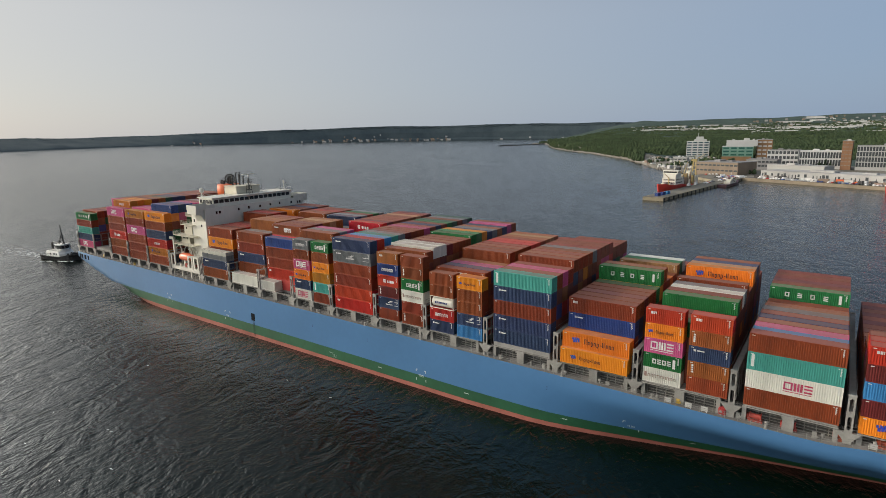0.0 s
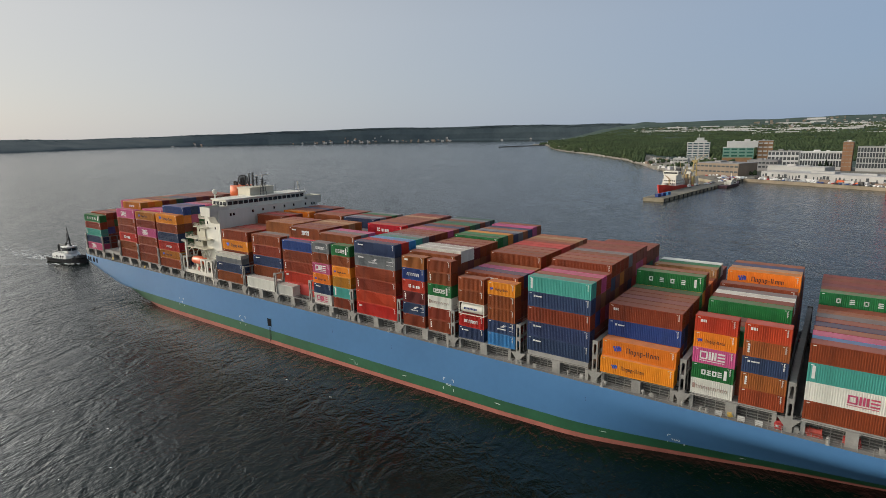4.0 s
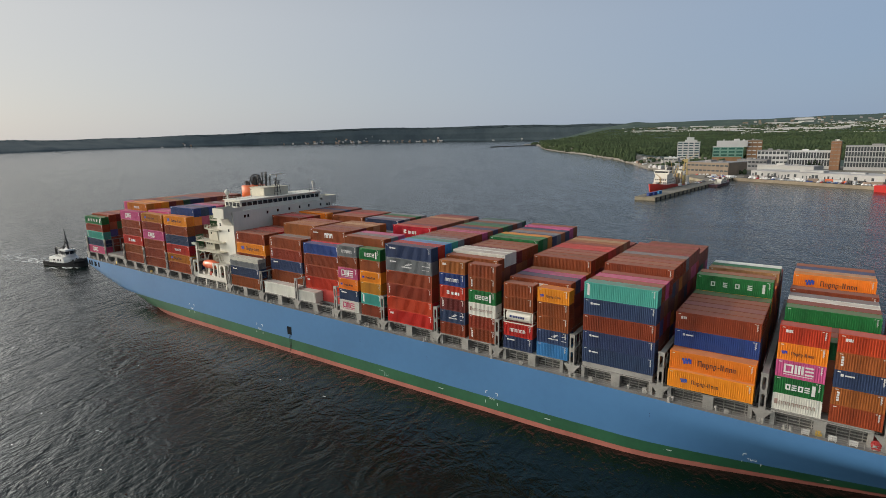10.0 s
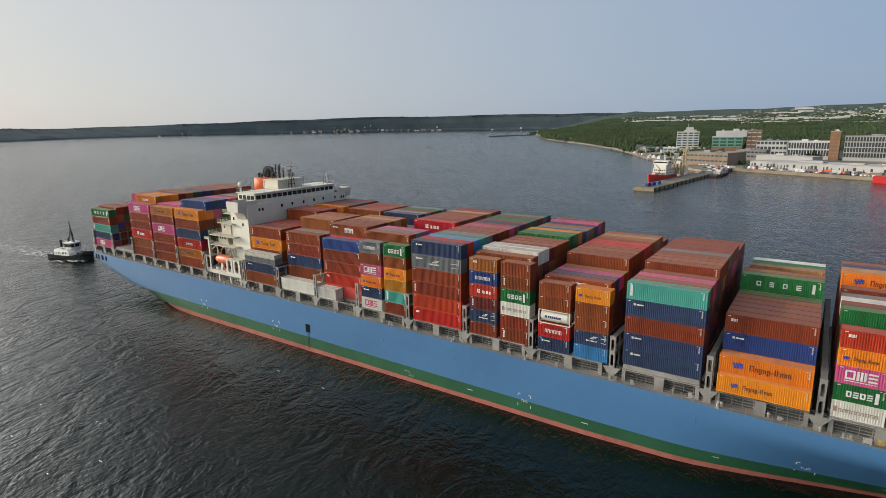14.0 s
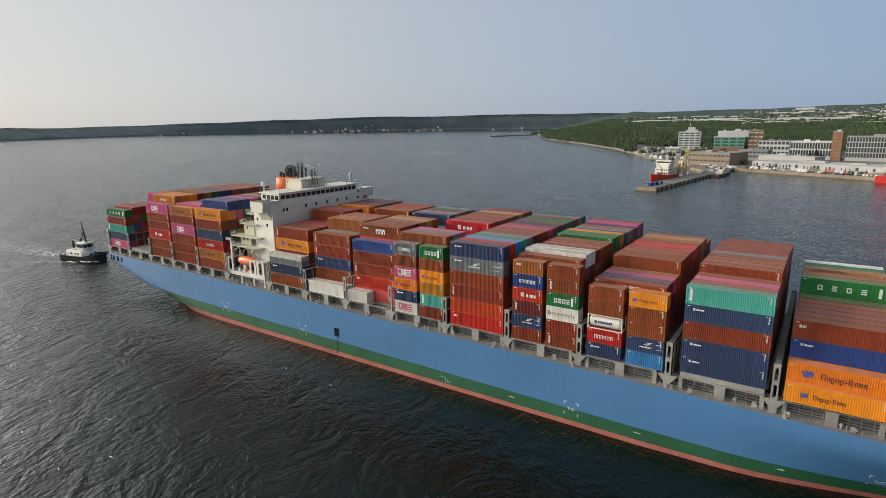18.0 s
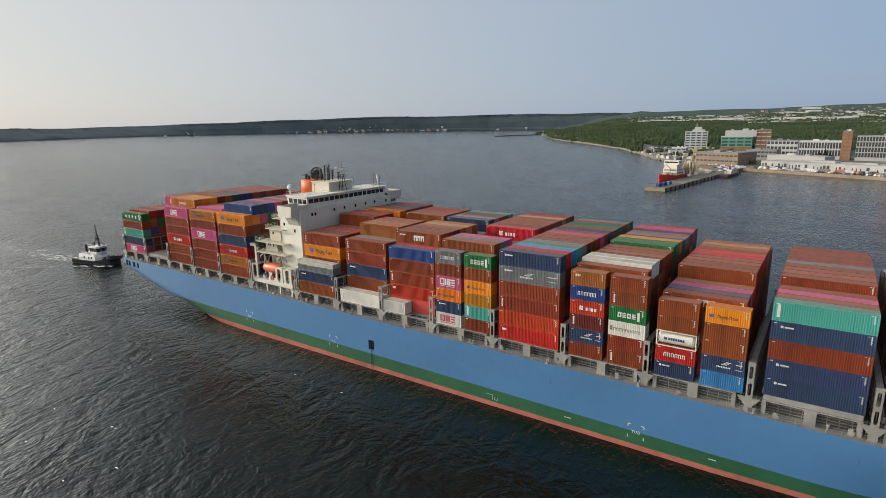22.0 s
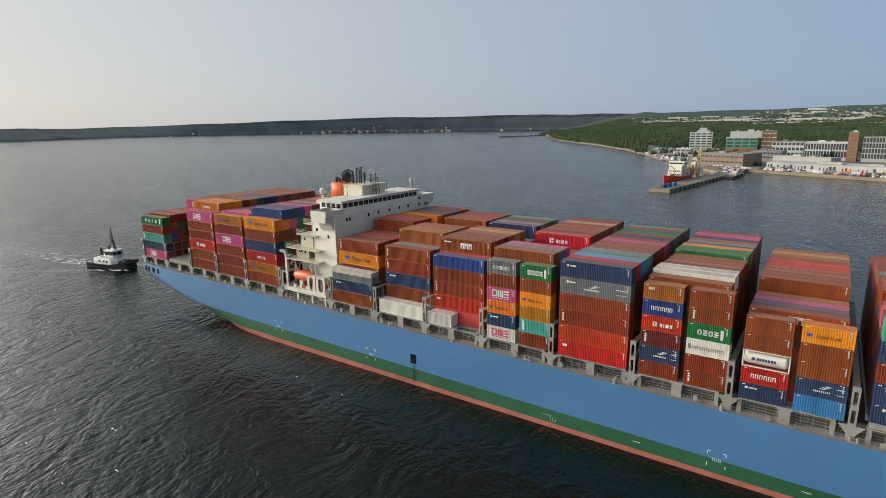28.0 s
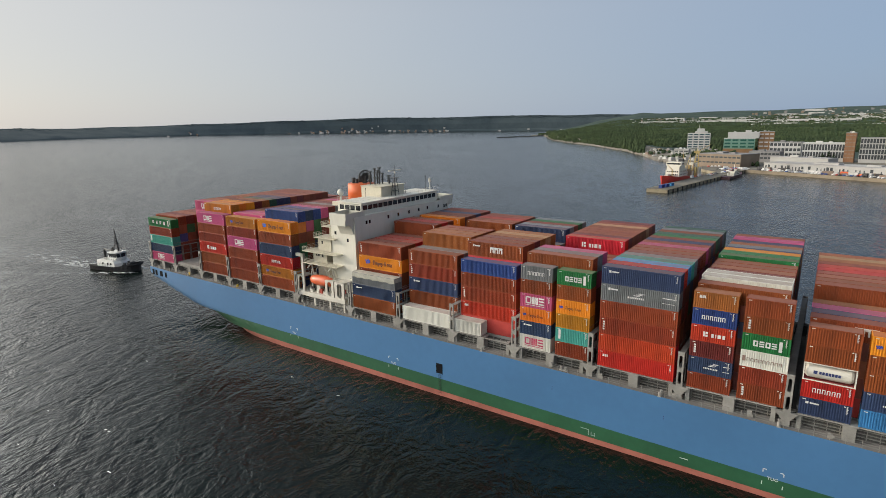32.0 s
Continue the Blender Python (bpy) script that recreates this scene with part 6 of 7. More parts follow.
facade("office_block", 71, 742, -4, 43, 22, 18, 9, 2, 15, WHITE_BAND, BLUE_GLASS, "long white office block with tall window strips between fins", WHITE_ROOF, 0.78)
facade("brick_stair_tower", 113.5, 730, -4, 10, 16, 30, 9, 7, 3, BRICK, BROWN_WALL, "tall brown brick stair tower", GREY_ROOF, 0.25)
thing("roof_dome", Geo().dome((0, 0, 0), 1.9, 1.9, 12, 6, -0.2), WHITE_STEEL, "white radar dome on a brick tower roof", "dome", at=pose(120, 736, 39.6))
facade("office_block_tall", 128, 729, -4, 80, 22, 24.5, 9, 4, 28, PALE_WALL, BLUE_GLASS, "long concrete office block with tall windows between piers", GREY_ROOF, 0.8)
facade("low_brown_building", -30, 648, -22, 52, 40, 12.0, 5, 2, 10, BROWN_WALL, BLUE_GLASS, "low brown two-storey building with window strips", GREY_ROOF, 0.3)
facade("mid_block", 34, 762, -4, 35, 24, 19, 8, 3, 8, WHITE_BAND, BLUE_GLASS, "pale three-storey block behind the workshops", GREY_ROOF, 0.55)
facade("grey_annexe", 16, 715, -6, 34, 26, 10, 7, 2, 8, GREY_ROOF, BLUE_GLASS, "grey flat-roofed annexe beside the offices", GREY_ROOF, 0.4)
facade("white_hut", -92, 800, 0, 20, 14, 10, 5, 2, 3, PALE_WALL, BLUE_GLASS, "white boxy hut on the shore yard", WHITE_ROOF, 0.3)
shed = facade("quay_shed", 44, 604, -25.5, 150, 34, 6.5, 4, 1, 44, DULL_ROOF, BLUE_GLASS, "very long low white quay shed with many doors", DULL_ROOF, 0.5, 0.9)
facade("shed_upper", 46, 640, -25.5, 60, 20, 10.5, 4.5, 1, 8, PALE_WALL, DULL_ROOF, "white raised roof section behind the shed", DULL_ROOF, 0.3)

# quay and pier
thing("quay", Geo().box(0, -3, -4, 240, 46, 2.7), ASPHALT, "paved quay apron", "quay", kind="structure", at=pose(29.5, 601, 0, 0, 0, -27.6))
thing("quay_wall", Geo().box(-2, -0.6, -4, 242, 0.0, 3.1), CONCRETE, "weathered tan concrete quay wall", "quay wall", kind="structure", at=pose(28.2, 598.3, 0, 0, 0, -27.6))
pier = Geo()
v = [(-15.6, 372), (0.8, 370.5), (27.5, 598), (14, 640), (-22, 650), (-26, 610), (4, 560)]
top = [(x, y, 2.7) for x, y in v]
pier.add(top + [(x, y, -4) for x, y in v], [tuple(range(7))] + [(i, i + 7, (i + 1) % 7 + 7, (i + 1) % 7) for i in range(7)])
thing("pier", pier, [CONCRETE], "long concrete pier", "pier", kind="structure")
thing("pier_deck", Geo().add([(-14.6, 373, 2.75), (-0.2, 371.7, 2.75), (26.2, 596, 2.75), (13, 638, 2.75), (-21, 648, 2.75), (-24.8, 611, 2.75), (5, 561, 2.75)], [tuple(range(7))]), PIER_DECK, "worn sandy concrete deck of the pier", "pier deck", kind="structure")
for k in range(22):
    t = k / 21
    x, y = 1.1 + 26.0 * t, 371.5 + 224 * t
    thing("pier_fender", Geo().box(-0.3, -0.6, -1.2, 0.5, 0.6, 2.4), RUBBER, "black rubber fender on the pier side", "fender", "pier fenders", at=pose(x, y, 0, 0, 0, -8))


def small_ship(name, x, y, rz, L, B, hull_mat, label, deck=3.2, up=1.0):
    ob = thing(name, None, None, label, "ship", at=pose(x, y, 0, 0, 0, rz))
    rings = []
    for k in range(11):
        u = k / 10
        w = B / 2 * (1 - max(0, (u - 0.6) / 0.4) ** 2.2) + 0.05
        rings.append([(L * u, -w * 0.8, -1.5), (L * u, -w, deck + 1.6 * max(0, u - 0.6)), (L * u, w, deck + 1.6 * max(0, u - 0.6)), (L * u, w * 0.8, -1.5)])
    part("hull", Geo().loft(rings), hull_mat, ob)
    g = Geo().box(L * 0.28, -B * 0.36, deck - 0.2, L * 0.66, B * 0.36, deck + 4.5 * up).box(L * 0.36, -B * 0.32, deck + 4.5 * up, L * 0.62, B * 0.32, deck + 7.5 * up).box(L * 0.48, -B * 0.28, deck + 7.5 * up, L * 0.6, B * 0.28, deck + 10 * up)
    h = part("superstructure", g, WHITE_STEEL, ob)
    for f in range(3):
        part("window_band", Geo().box(L * 0.48, -B * 0.37, deck + (1.8 + 2.9 * f) * up, L * 0.6, -B * (0.375 if f == 0 else 0.33 if f == 1 else 0.29) + 0.05, deck + (2.7 + 2.9 * f) * up), GLASS_DARK, h)
    part("mast", Geo().tube((L * 0.5, 0, deck + 9 * up), (L * 0.5, 0, deck + 20 * up), 0.3, 0.12).tube((L * 0.5, -2.4 * up, deck + 14 * up), (L * 0.5, 2.4 * up, deck + 14 * up), 0.12), WHITE_STEEL, ob)
    part("crane", Geo().tube((L * 0.2, 0, deck), (L * 0.2, 0, deck + 7 * up), 0.5).tube((L * 0.2, 0, deck + 6.5 * up), (L * 0.02, 0, deck + 10 * up), 0.35), BUFF_STEEL, ob)
    part("funnel", Geo().box(L * 0.38, -1.4 * up, deck + 7.4 * up, L * 0.44, 1.4 * up, deck + 11 * up), hull_mat, ob)
    return ob


CRANE_TAN = material("crane_tan_paint", (0.42, 0.30, 0.12), 0.6, 0, 0.25, 0.5)


def research_ship():
    """Red-hulled ship, bow to the pier head, with bulky pale upperworks and a crowded working deck."""
    L, B, dk = 78.0, 14.0, 5.4
    ob = thing("research_ship", None, None, "red research ship with white bridge moored at the pier", "ship", at=pose(-17.2, 424, 0, 0, 0, 84))
    rings = []
    for k in range(12):
        u = k / 11
        w = B / 2 * (1 - max(0, (0.3 - u) / 0.3) ** 2.4 * 0.97)
        top = dk + 2.4 * smooth(0.32, 0.0, u) - 2.7 * smooth(0.5, 0.62, u)
        rings.append([(L * u + 1.5 * smooth(0.3, 0, u), -w * 0.75, -1.5), (L * u, -w, top), (L * u, w, top), (L * u + 1.5 * smooth(0.3, 0, u), w * 0.75, -1.5)])
    part("hull", Geo().loft(rings), RED_SHIP, ob)
    house = part("bridge_house", Geo().box(0, -5.8, dk - 0.3, 17, 5.8, dk + 5.6).box(1, -5.4, dk + 5.6, 13, 5.4, dk + 8.8).box(2, -6.4, dk + 8.8, 9, 6.4, dk + 12), WHITE_STEEL, ob, "white bridge house")
    house.location.x = 22
    part("bridge_windows", Geo().box(1.9, -5.8, dk + 10, 2.05, 5.8, dk + 11.2).box(3, 6.38, dk + 10, 8.5, 6.5, dk + 11.2).box(3, -6.5, dk + 10, 8.5, -6.38, dk + 11.2), GLASS_DARK, house)
    for f in range(2):
        for k in range(6):
            part("window", Geo().box(1.5 + 2.4 * k, 5.78, dk + 1.2 + 2.5 * f, 2.7 + 2.4 * k, 5.9, dk + 2.2 + 2.5 * f), GLASS_DARK, house)
            part("window", Geo().box(1.5 + 2.4 * k, -5.9, dk + 1.2 + 2.5 * f, 2.7 + 2.4 * k, -5.78, dk + 2.2 + 2.5 * f), GLASS_DARK, house)
            part("window", Geo().box(-0.1, -4.9 + 1.7 * k, dk + 1.2 + 2.5 * f, 0.04, -3.9 + 1.7 * k, dk + 2.2 + 2.5 * f), GLASS_DARK, house)
    part("funnel", Geo().box(39.4, -1.6, dk + 5.2, 43, 1.6, dk + 12.4).box(39.3, -1.7, dk + 11.4, 43.1, 1.7, dk + 13.6), DARK_STEEL, ob, "black funnel top")
    part("mast", Geo().tube((32, 0, dk + 11), (32, 0, dk + 21), 0.28, 0.12).tube((32, -2.2, dk + 16), (32, 2.2, dk + 16), 0.1), WHITE_STEEL, ob)
    r = random.Random(8)
    for k in range(44):
        x, y = 43 + 31 * r.random(), r.uniform(-5.0, 5.0)
        w, h = r.uniform(1.2, 4.5), r.uniform(2.0, 11.0)
        if k > 33:
            x, h = 7 + 18 * r.random(), r.uniform(0.8, 3.2)
        base = dk - 0.2 if x < 42 else 2.4
        part("deck_gear", Geo().box(x, y - w / 3, base, x + w, y + w / 3, dk + h * 0.8), r.choice((WHITE_STEEL, WHITE_STEEL, GREY_ROOF, BROWN_WALL, CRANE_TAN)), ob)
    for x, y, tx, tz in ((48, -2, 57, 17), (58, 3, 51, 19), (67, -1, 75, 18), (22, 0, 12, 10), (72, 2, 66, 15)):
        part("deck_crane", Geo().tube((x, y, dk - 0.2), (x, y, dk + 6), 0.42).tube((x, y, dk + 5.6), (tx, y, dk + tz), 0.34, 0.2), CRANE_TAN, ob)

    ob.scale = (1.2, 1.04, 1.08)


research_ship()
MAROON_HULL = material("dark_maroon_hull", (0.07, 0.022, 0.03), 0.5, 0, 0.3, 0.2)
small_ship("workboat", 21.5, 508, 84.0, 58, 8.5, MAROON_HULL, "dark maroon workboat with low white wheelhouse moored at the pier", 2.2, 0.55)
small_ship("coast_ship", 150, 521, -28, 95, 16, RED_SHIP, "bright red ship moored at the quay", 5.6)


# parked cars and yard clutter
CAR_MATS = [material("car_" + n, c, 0.35, 0.1, 0.1, 1) for n, c in (("white", (0.7, 0.7, 0.68)), ("silver", (0.35, 0.36, 0.37)), ("black", (0.03, 0.03, 0.03)), ("red", (0.35, 0.03, 0.02)), ("blue", (0.03, 0.08, 0.25)))]
CAR_SHAPE = Geo().loft([[(x, -w, 0.35), (x, -w, h), (x, w, h), (x, w, 0.35)] for x, w, h in ((0, 0.8, 0.75), (0.2, 0.88, 0.9), (3.2, 0.88, 0.95), (4.3, 0.8, 0.8))])
CAR_SHAPE.loft([[(x, -w, 0.9), (x + s, -w * 0.85, h), (x + s, w * 0.85, h), (x, w, 0.9)] for x, w, h, s in ((0.3, 0.8, 0.95, 0.0), (0.8, 0.8, 1.45, 0.0), (2.4, 0.8, 1.45, 0.0), (3.1, 0.8, 0.98, 0.0))])
for wx in (0.8, 3.4):
    for wy in (-0.86, 0.66):
        CAR_SHAPE.tube((wx, wy, 0.33), (wx, wy + 0.2, 0.33), 0.33, n=8)
CAR_MESH = [CAR_SHAPE.mesh("car", m) for m in CAR_MATS]
rc = random.Random(5)


def cars(x, y, rz, n, step, z=2.75, along=0.0):
    for k in range(n):
        if rc.random() < 0.15:
            continue
        c, s = math.cos(radians(rz)), math.sin(radians(rz))
        i = rc.choice((0, 0, 0, 1, 1, 2, 3, 4))
        thing("car", CAR_MESH[i], None, f"{('white', 'silver', 'black', 'red', 'blue')[i]} parked car on the quay", "car", "parked cars", at=pose(x + c * step * k, y + s * step * k, z, 0, 0, rz + along + rc.uniform(-4, 4)))


cars(40, 596.5, -27.6, 44, 3.2, 2.75, 90)
cars(62, 589, -27.6, 36, 3.5, 2.75, 90)
cars(4, 512, 84, 8, 3.4, 2.8, -90)
cars(-14, 628, 30, 8, 4.0, 2.78, 90)
cars(-110, 850, 40, 14, 5, 5.2, 60)
cars(0, 590, 60, 11, 3.4, 2.78, -60)
cars(10, 586, 60, 10, 3.4, 2.78, -60)
cars(10, 548, 84, 9, 3.6, 2.78, -90)
for k in range(3):
    body, fore, aft, roof = box_mesh("T", "u" if k < 2 else "l")
    box = thing("freight_box", body, None, "blue steel box standing on the pier end", "container", "boxes on the pier", at=pose(-5.6 + 1.6 * k, 378 + 9 * k, 2.78, 0, 0, 80))
    for name, me in (("end_wall", fore), ("end_wall", aft), ("roof", roof)):
        part(name, me, None, box)
for k in range(110):
    x, y = rc.uniform(-165, -45), rc.uniform(710, 960)
    gh = ground_height(x, y)
    if gh:
        w, d, h = rc.uniform(2.5, 8), rc.uniform(2.5, 6), rc.uniform(1.5, 4.5)
        thing("yard_box", Geo().box(0, 0, -1, w, d, h).box(-0.1, -0.1, h, w + 0.1, d + 0.1, h + 0.15), rc.choice((PALE_WALL, BROWN_WALL, WHITE_ROOF, GREY_ROOF, PALE_WALL)), "small storage hut in the shore yard", "hut", "yard huts", at=pose(x, y, gh[0], 0, 0, rc.uniform(0, 90)))
for k in range(64):
    u, v = rc.uniform(6, 205), rc.uniform(3, 13)
    c, sn = math.cos(radians(-27.6)), math.sin(radians(-27.6))
    w, d, h = rc.choice(((6, 2.4, 2.6), (4.6, 2.0, 2.1), (2.5, 2.0, 1.4), (9, 2.6, 3.4), (5, 4, 3.2)))
    kind = rc.choice((("white", WHITE_ROOF), ("white", PALE_WALL), ("brown", BROWN_WALL), ("dark", DARK_STEEL), ("orange", FUNNEL_RED), ("white", WHITE_ROOF)))
    thing("storage_box", Geo().box(0, 0, 0, w, d, h).box(0.1, -0.08, 0.2, w - 0.1, 0, h - 0.4).box(-0.05, -0.05, h, w + 0.05, d + 0.05, h + 0.12), kind[1], kind[0] + " storage box standing on the quay apron", "storage box", "boxes on the quay", at=pose(29.5 + c * u - sn * v, 601 + sn * u + c * v, 2.72, 0, 0, -27.6 + rc.choice((0, 90, 8))))
VAN_SHAPE = Geo().loft([[(x, -w, 0.4), (x, -w, h), (x, -w * 0.85, h + 0.12), (x, w * 0.85, h + 0.12), (x, w, h), (x, w, 0.4)] for x, w, h in ((0, 0.95, 2.35), (0.2, 1.02, 2.55), (4.6, 1.02, 2.6), (5.3, 0.98, 1.9), (6.2, 0.95, 1.25), (6.35, 0.9, 0.9))])
VAN_GLASS = Geo().box(4.55, -1.04, 1.55, 5.2, 1.04, 2.15)
VAN_WHEELS = Geo()
for wx in (1.1, 5.0):
    for wy in (-1.03, 0.8):
        VAN_WHEELS.tube((wx, wy, 0.36), (wx, wy + 0.23, 0.36), 0.36, n=10)
VAN_BODY, VAN_PANE, VAN_TYRE = VAN_SHAPE.mesh("van", CAR_MATS[0]), VAN_GLASS.mesh("side_window", GLASS_DARK), VAN_WHEELS.mesh("wheel", RUBBER)
for x, y, rz in ((-2.4, 472, 84), (-0.2, 492, 80), (4.4, 606, 30), (24, 596, 30), (44, 598, 65), (66, 587, 60), (92, 574, 62)):
    van = thing("van", VAN_BODY, None, "white panel van parked on the waterfront", "van", "parked vans", at=pose(x, y, 2.78, 0, 0, rz))
    part("side_window", VAN_PANE, None, van)
    part("wheel", VAN_TYRE, None, van)
crane = thing("yard_crane", None, None, "tan lattice crane standing at the root of the pier", "crane", at=pose(-22, 598, 2.7))
g = Geo()
for sx, sy in ((-2.2, -2.2), (2.2, -2.2), (2.2, 2.2), (-2.2, 2.2)):
    g.tube((sx, sy, 0), (sx * 0.5, sy * 0.5, 17), 0.4, 0.3, 6)
for z in (4, 8, 12, 16.5):
    q = 2.2 * (1 - z / 34)
    for a, b in (((-q, -q), (q, -q)), ((q, -q), (q, q)), ((q, q), (-q, q)), ((-q, q), (-q, -q))):
        g.tube((*a, z), (*b, z), 0.22, n=4)
part("tower", g, CRANE_TAN, crane)
part("cab", Geo().box(-1.8, -1.6, 17, 2.4, 1.6, 20).box(-3.4, -1.2, 17.6, -1.8, 1.2, 19.4), CRANE_TAN, crane)
part("jib", Geo().tube((1, -0.6, 19), (13, 0, 27), 0.3, 0.18, 5).tube((1, 0.6, 19), (13, 0, 27), 0.3, 0.18, 5).tube((0, 0, 20), (0, 0, 24), 0.25, n=5).tube((0, 0, 24), (13, 0, 27), 0.08, n=4), CRANE_TAN, crane)
CONIFER = material("conifer_needles", (0.022, 0.036, 0.020), 0.95, 0, 0.4, 0.5, 0, 6, 0.1)
rt = random.Random(41)
for x, y, r, h in ((93, 727, 4.4, 10), (99, 729, 4.0, 12.5), (104, 728, 3.4, 9)):
    tree = thing("conifer", None, None, "dark green conifer in front of the white offices", "tree", "conifers by the offices", at=pose(x, y, 6.5))
    part("trunk", Geo().tube((0, 0, -1), (0, 0, h * 0.9), 0.3, 0.06, 7), BROWN_WALL, tree)
    g = Geo()
    for k in range(70):
        u = rt.random() ** 0.8
        a, rr = rt.uniform(0, 6.28), r * (1 - u) * rt.uniform(0.4, 1.0)
        crown_geo(g, rr * math.cos(a), rr * math.sin(a), 0.6 + u * (h - 1.5), 0.9 * (1.25 - u), 1.3, rt)
    part("crown", g, CONIFER, tree)
# far suburb: pale roofs among trees
sub = Geo()
rs = random.Random(21)
for k in range(520):
    a = 17 - 22 * rs.random() ** 0.75
    dist = rs.uniform(3500, 4120) if a > 7 or rs.random() < 0.7 else (rs.uniform(3100, 3600) if rs.random() < 0.5 else rs.uniform(4100, 4500))
    x, y = EYE[0] - dist * math.sin(radians(a)), EYE[1] + dist * math.cos(radians(a))
    z, d = land_height(a, dist)
    big = rs.random() < (0.3 if dist < 3800 else 0.08)
    w, dd, h = (rs.uniform(40, 120), rs.uniform(25, 50), rs.uniform(6, 9)) if big else (rs.uniform(8, 20), rs.uniform(8, 12), rs.uniform(4, 7))
    pick = rs.random()
    sub.box(x, y, z - 6, x + w, y + dd, z + h + 2, 0 if big or pick < 0.3 else (1 if pick < 0.5 else 2 if pick < 0.75 else 3))
thing("suburb", sub, [WHITE_ROOF, BROWN_WALL, GREY_ROOF, DULL_ROOF], "far suburb of pale low buildings on the ridge", "buildings", kind="stuff")
st = Geo()
for k in range(7000):
    a, dist = rs.uniform(-7, 18), 2950 + 1250 * rs.random()
    x, y = EYE[0] - dist * math.sin(radians(a)), EYE[1] + dist * math.cos(radians(a))
    if noise.noise((x / 160, y / 160, 6.0)) < -0.12:
        continue
    crown_geo(st, x, y, land_height(a, dist)[0] - 1.5, rs.uniform(4, 9), rs.uniform(4, 9), rs)
thing("suburb_trees", st, FAR_FOREST, "dark trees between the far suburb's buildings", "trees", kind="stuff")
fs = Geo()
for k in range(105):
    i = rs.randrange(len(dense) - 1)
    if k > 30:
        i = min(range(len(dense)), key=lambda j: abs(math.degrees(math.atan2(110 - dense[j][0], dense[j][1] + 90)) - rs.uniform(34, 50)))
    x, y = dense[i]
    d = rs.uniform(8, 200) * rs.random() ** 2
    h = float(np.interp(d, [q[0] for q in prof], [q[1] for q in prof]))
    px, py, z = far_point(x, y, d, h)
    px += rs.uniform(-30, 30)
    w = rs.uniform(6, 30) * rs.random() + 6
    fs.box(px, py - 6, z - 6, px + w, py, z + rs.uniform(3, 8), 0 if rs.random() < 0.6 else 1)
thing("far_houses", fs, [DULL_ROOF, BROWN_WALL], "scattered pale houses along the far shore", "houses", kind="stuff")
# low spit with a white building at the mouth of the inlet
sp = Geo()
sv = []
for k in range(13):
    t = k / 12
    x, y = -1050 + 62 * t, 1975 + 330 * t + 20 * math.sin(3 * t)
    w = 7 + 6 * t
    sv += [(x - w, y - 0.3 * w, -1), (x, y, 3.6 + 0.6 * math.sin(9 * t)), (x + w, y + 0.3 * w, -1)]
sp.add(sv, [(3 * k + j, 3 * k + 3 + j, 3 * k + 4 + j, 3 * k + 1 + j) for k in range(12) for j in range(2)])
DARK_ROCK = material("dark_wet_rock", (0.05, 0.05, 0.048), 0.8, 0, 0.5, 0.1, 0.2, 8, 0.2)
thing("spit", sp, DARK_ROCK, "low dark rocky spit in the water", "spit", kind="structure")
facade("boathouse", -1010, 2360, 20, 34, 16, 11, 4, 1, 5, WHITE_BAND, BLUE_GLASS, "white boathouse on the point beyond the spit", WHITE_ROOF, 0.3)
facade("shore_cottage", -706, 1795, 20, 12, 9, 6, 3, 1, 3, WHITE_BAND, BLUE_GLASS, "small white cottage on the wooded shore", GREY_ROOF, 0.3)
rk = Geo()
for k in range(420):
    t = rs.random()
    i = rs.randrange(7, len(SHORE))
    (x0, y0), (x1, y1) = SHORE[i - 1], SHORE[i]
    x, y = x0 + (x1 - x0) * t + rs.uniform(-3, 7), y0 + (y1 - y0) * t + rs.uniform(-3, 7)
    r = rs.uniform(0.7, 2.0)
    n = 6
    rk.loft([[(x + r * s * rs.uniform(0.7, 1.2) * math.cos(2 * math.pi * j / n), y + r * s * rs.uniform(0.7, 1.2) * math.sin(2 * math.pi * j / n), zz) for j in range(n)] for s, zz in ((1.1, -0.5), (1.0, 1.2 * r * 0.6), (0.4, 1.9 * r * 0.6))])
thing("shore_rocks", rk, ROCK, "pale boulders along the waterline", "rocks", kind="stuff")


def sheet(name, rows, across, label):
    """A flat lacy sheet of foam: rows of (x, centre, half width, strength)."""
    v, f, w = [], [], []
    for x, c, h, d in rows:
        for k in range(across + 1):
            u = -1 + 2 * k / across
            v.append((x, c + h * u, 0.05))
            w.append(d * (1 - u * u))
    q = across + 1
    for i in range(len(rows) - 1):
        f += [(i * q + k, i * q + k + 1, (i + 1) * q + k + 1, (i + 1) * q + k) for k in range(across)]
    g = Geo().add(v, [t[::-1] for t in f] if rows[0][0] < rows[-1][0] else f)
    ob = thing(name, g, FOAM, label, "wake", kind="stuff")
    at = ob.data.attributes.new("foam_cover", "FLOAT", "POINT")
    at.data.foreach_set("value", w)
    return ob


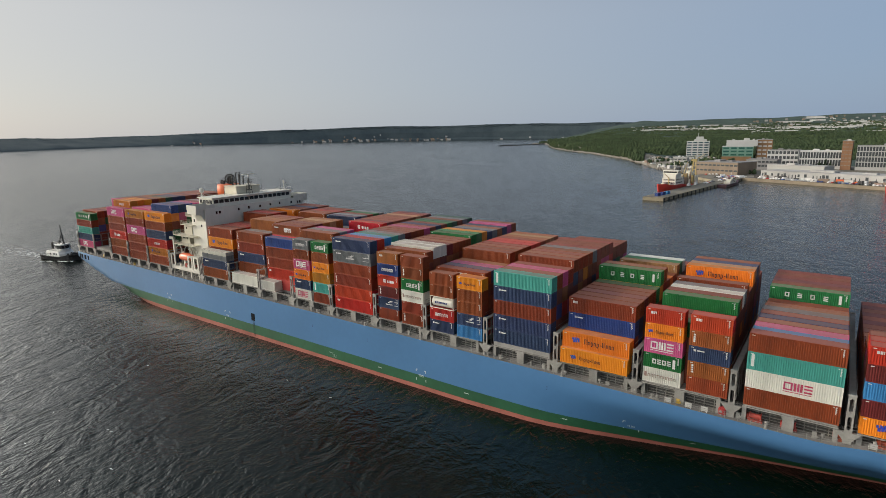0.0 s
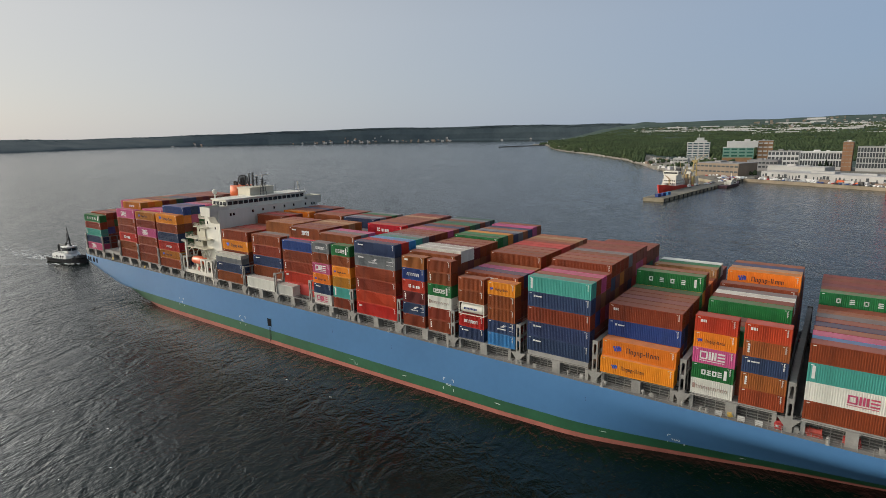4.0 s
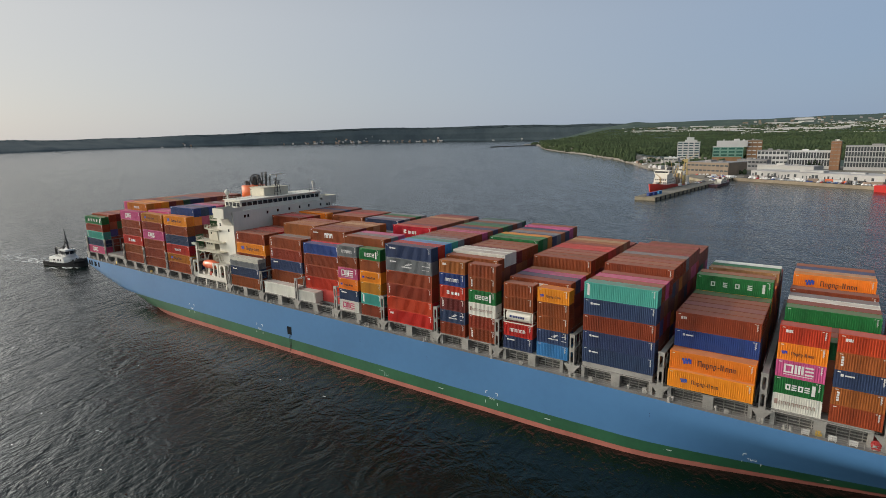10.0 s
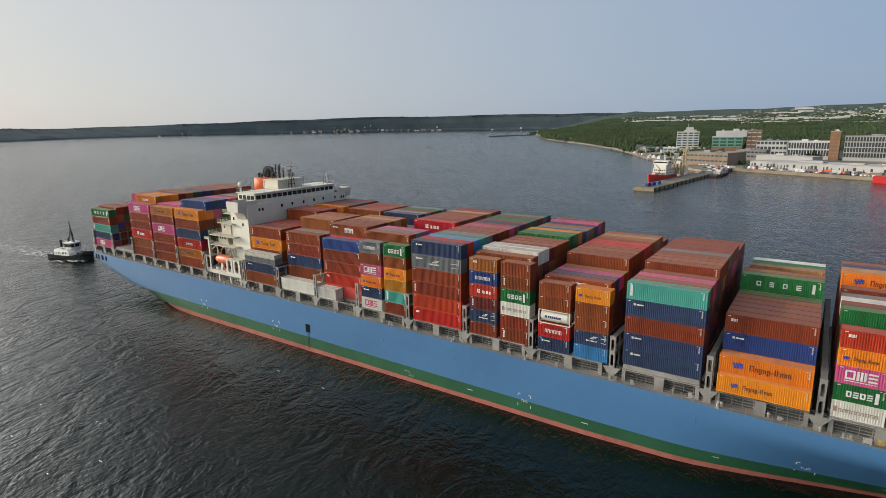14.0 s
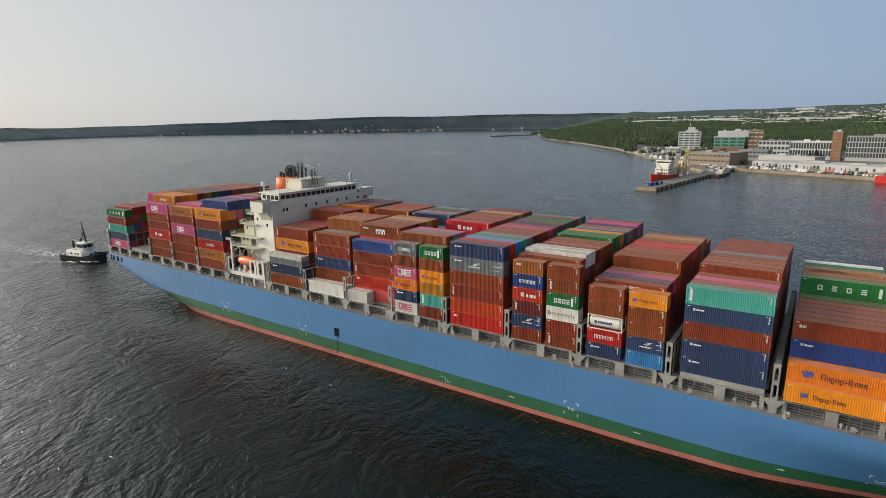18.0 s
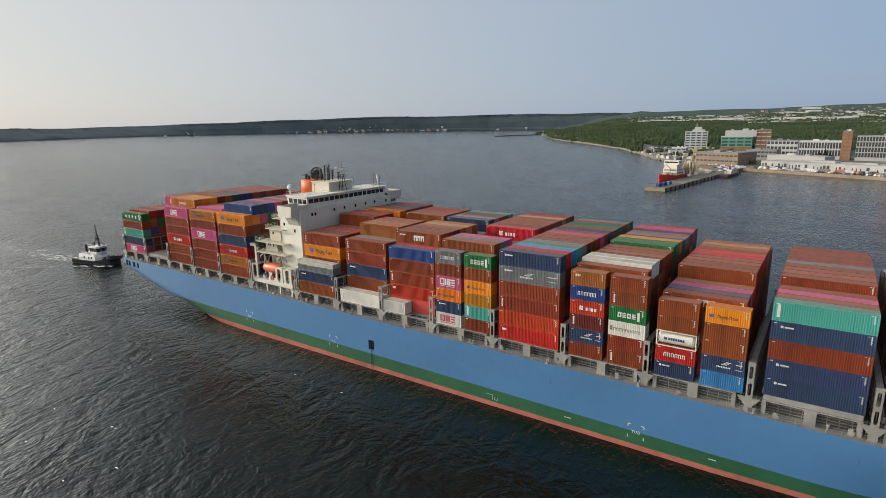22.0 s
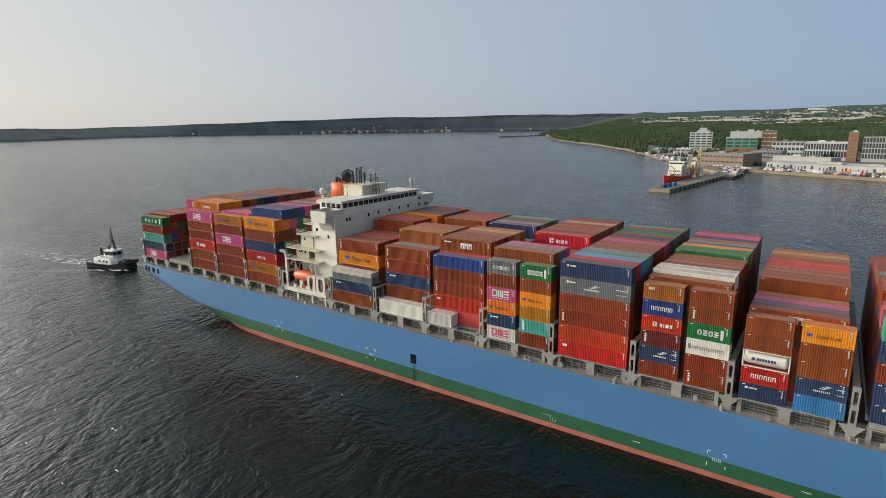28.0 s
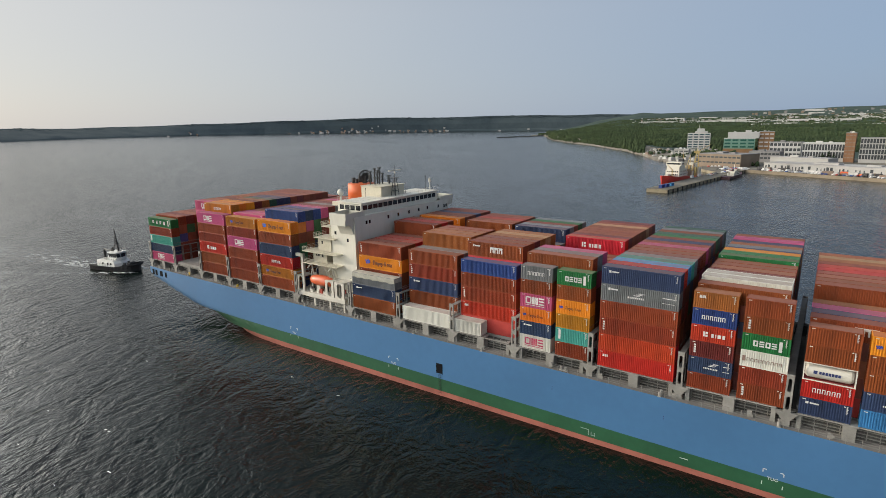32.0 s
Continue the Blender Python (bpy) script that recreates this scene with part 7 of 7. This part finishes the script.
WAKE = [
    sheet("wake", [(-9, 0, 3.4, 0.0), (-11, 0, 4.2, 1.5), (-24, 1, 6, 1.1), (-45, 4, 9, 0.55), (-80, 10, 14, 0.2), (-130, 20, 24, 0.13), (-200, 34, 34, 0.0)], 8, "white broken wake trailing behind the tug"),
    sheet("wake", [(13, -2.2, 0.6, 0.0), (11, -3.2, 1.2, 1.5), (4, -5.4, 1.9, 1.3), (-8, -10, 2.2, 0.5), (-26, -17, 3.5, 0.25), (-50, -26, 5, 0.0)], 4, "thin white bow wave along the tug"),
    sheet("wake", [(13, 2.2, 0.6, 0.0), (11, 3.2, 1.2, 1.5), (4, 5.4, 1.9, 1.3), (-8, 10, 2.2, 0.5), (-26, 17, 3.5, 0.25), (-50, 26, 5, 0.0)], 4, "thin white bow wave along the tug"),
]


def whitecaps():
    """Small scattered flecks of foam on the open water."""
    r = random.Random(77)
    g = Geo()
    for k in range(26):
        x, y = r.uniform(-60, 120), r.uniform(-95, -12)
        a, n = r.uniform(-0.3, 0.5), 9
        long, wide = r.uniform(0.2, 0.5), r.uniform(0.025, 0.055)
        for piece in range(r.choice((1, 1, 2))):
            px, py = x + r.uniform(-1.2, 1.2), y + r.uniform(-0.25, 0.25)
            pts = []
            for j in range(n):
                q = 2 * math.pi * j / n
                u, v = long * math.cos(q) * r.uniform(0.6, 1.1), wide * math.sin(q) * r.uniform(0.5, 1.6)
                pts.append((px + u * math.cos(a) - v * math.sin(a), py + u * math.sin(a) + v * math.cos(a)))
            g.loft([[(p[0], p[1], 0.01) for p in pts], [(px + (p[0] - px) * 0.8, py + (p[1] - py) * 0.8, 0.07) for p in pts]])
    thing("whitecaps", g, CAP_FOAM, "small scattered white foam flecks on dark water", "foam", kind="stuff")


whitecaps()


# ---- what moves ----
def motions():
    way = [(t, pose(x, y, 0, 0, 0, h)) for t, x, y, h in SHIP_WAY]
    for ob in MOVERS:
        rest = ob.matrix_world.copy()
        if ob is not ship:
            rest = Matrix.Translation(ob.location)
        walk(ob, [(t, m @ rest) for t, m in way])
    tug_way = [(0, pose(-186.0, 18.7, 0, 0, 0, 12)), (10, pose(-166.4, 17.4, 0, 0, 0, 12)), (20, pose(-146.2, 16.2, 0, 0, 0, 13)), (32, pose(-124.4, 15.6, 0, 0, 0, 14))]
    for ob in [TUG] + WAKE:
        walk(ob, tug_way)


motions()
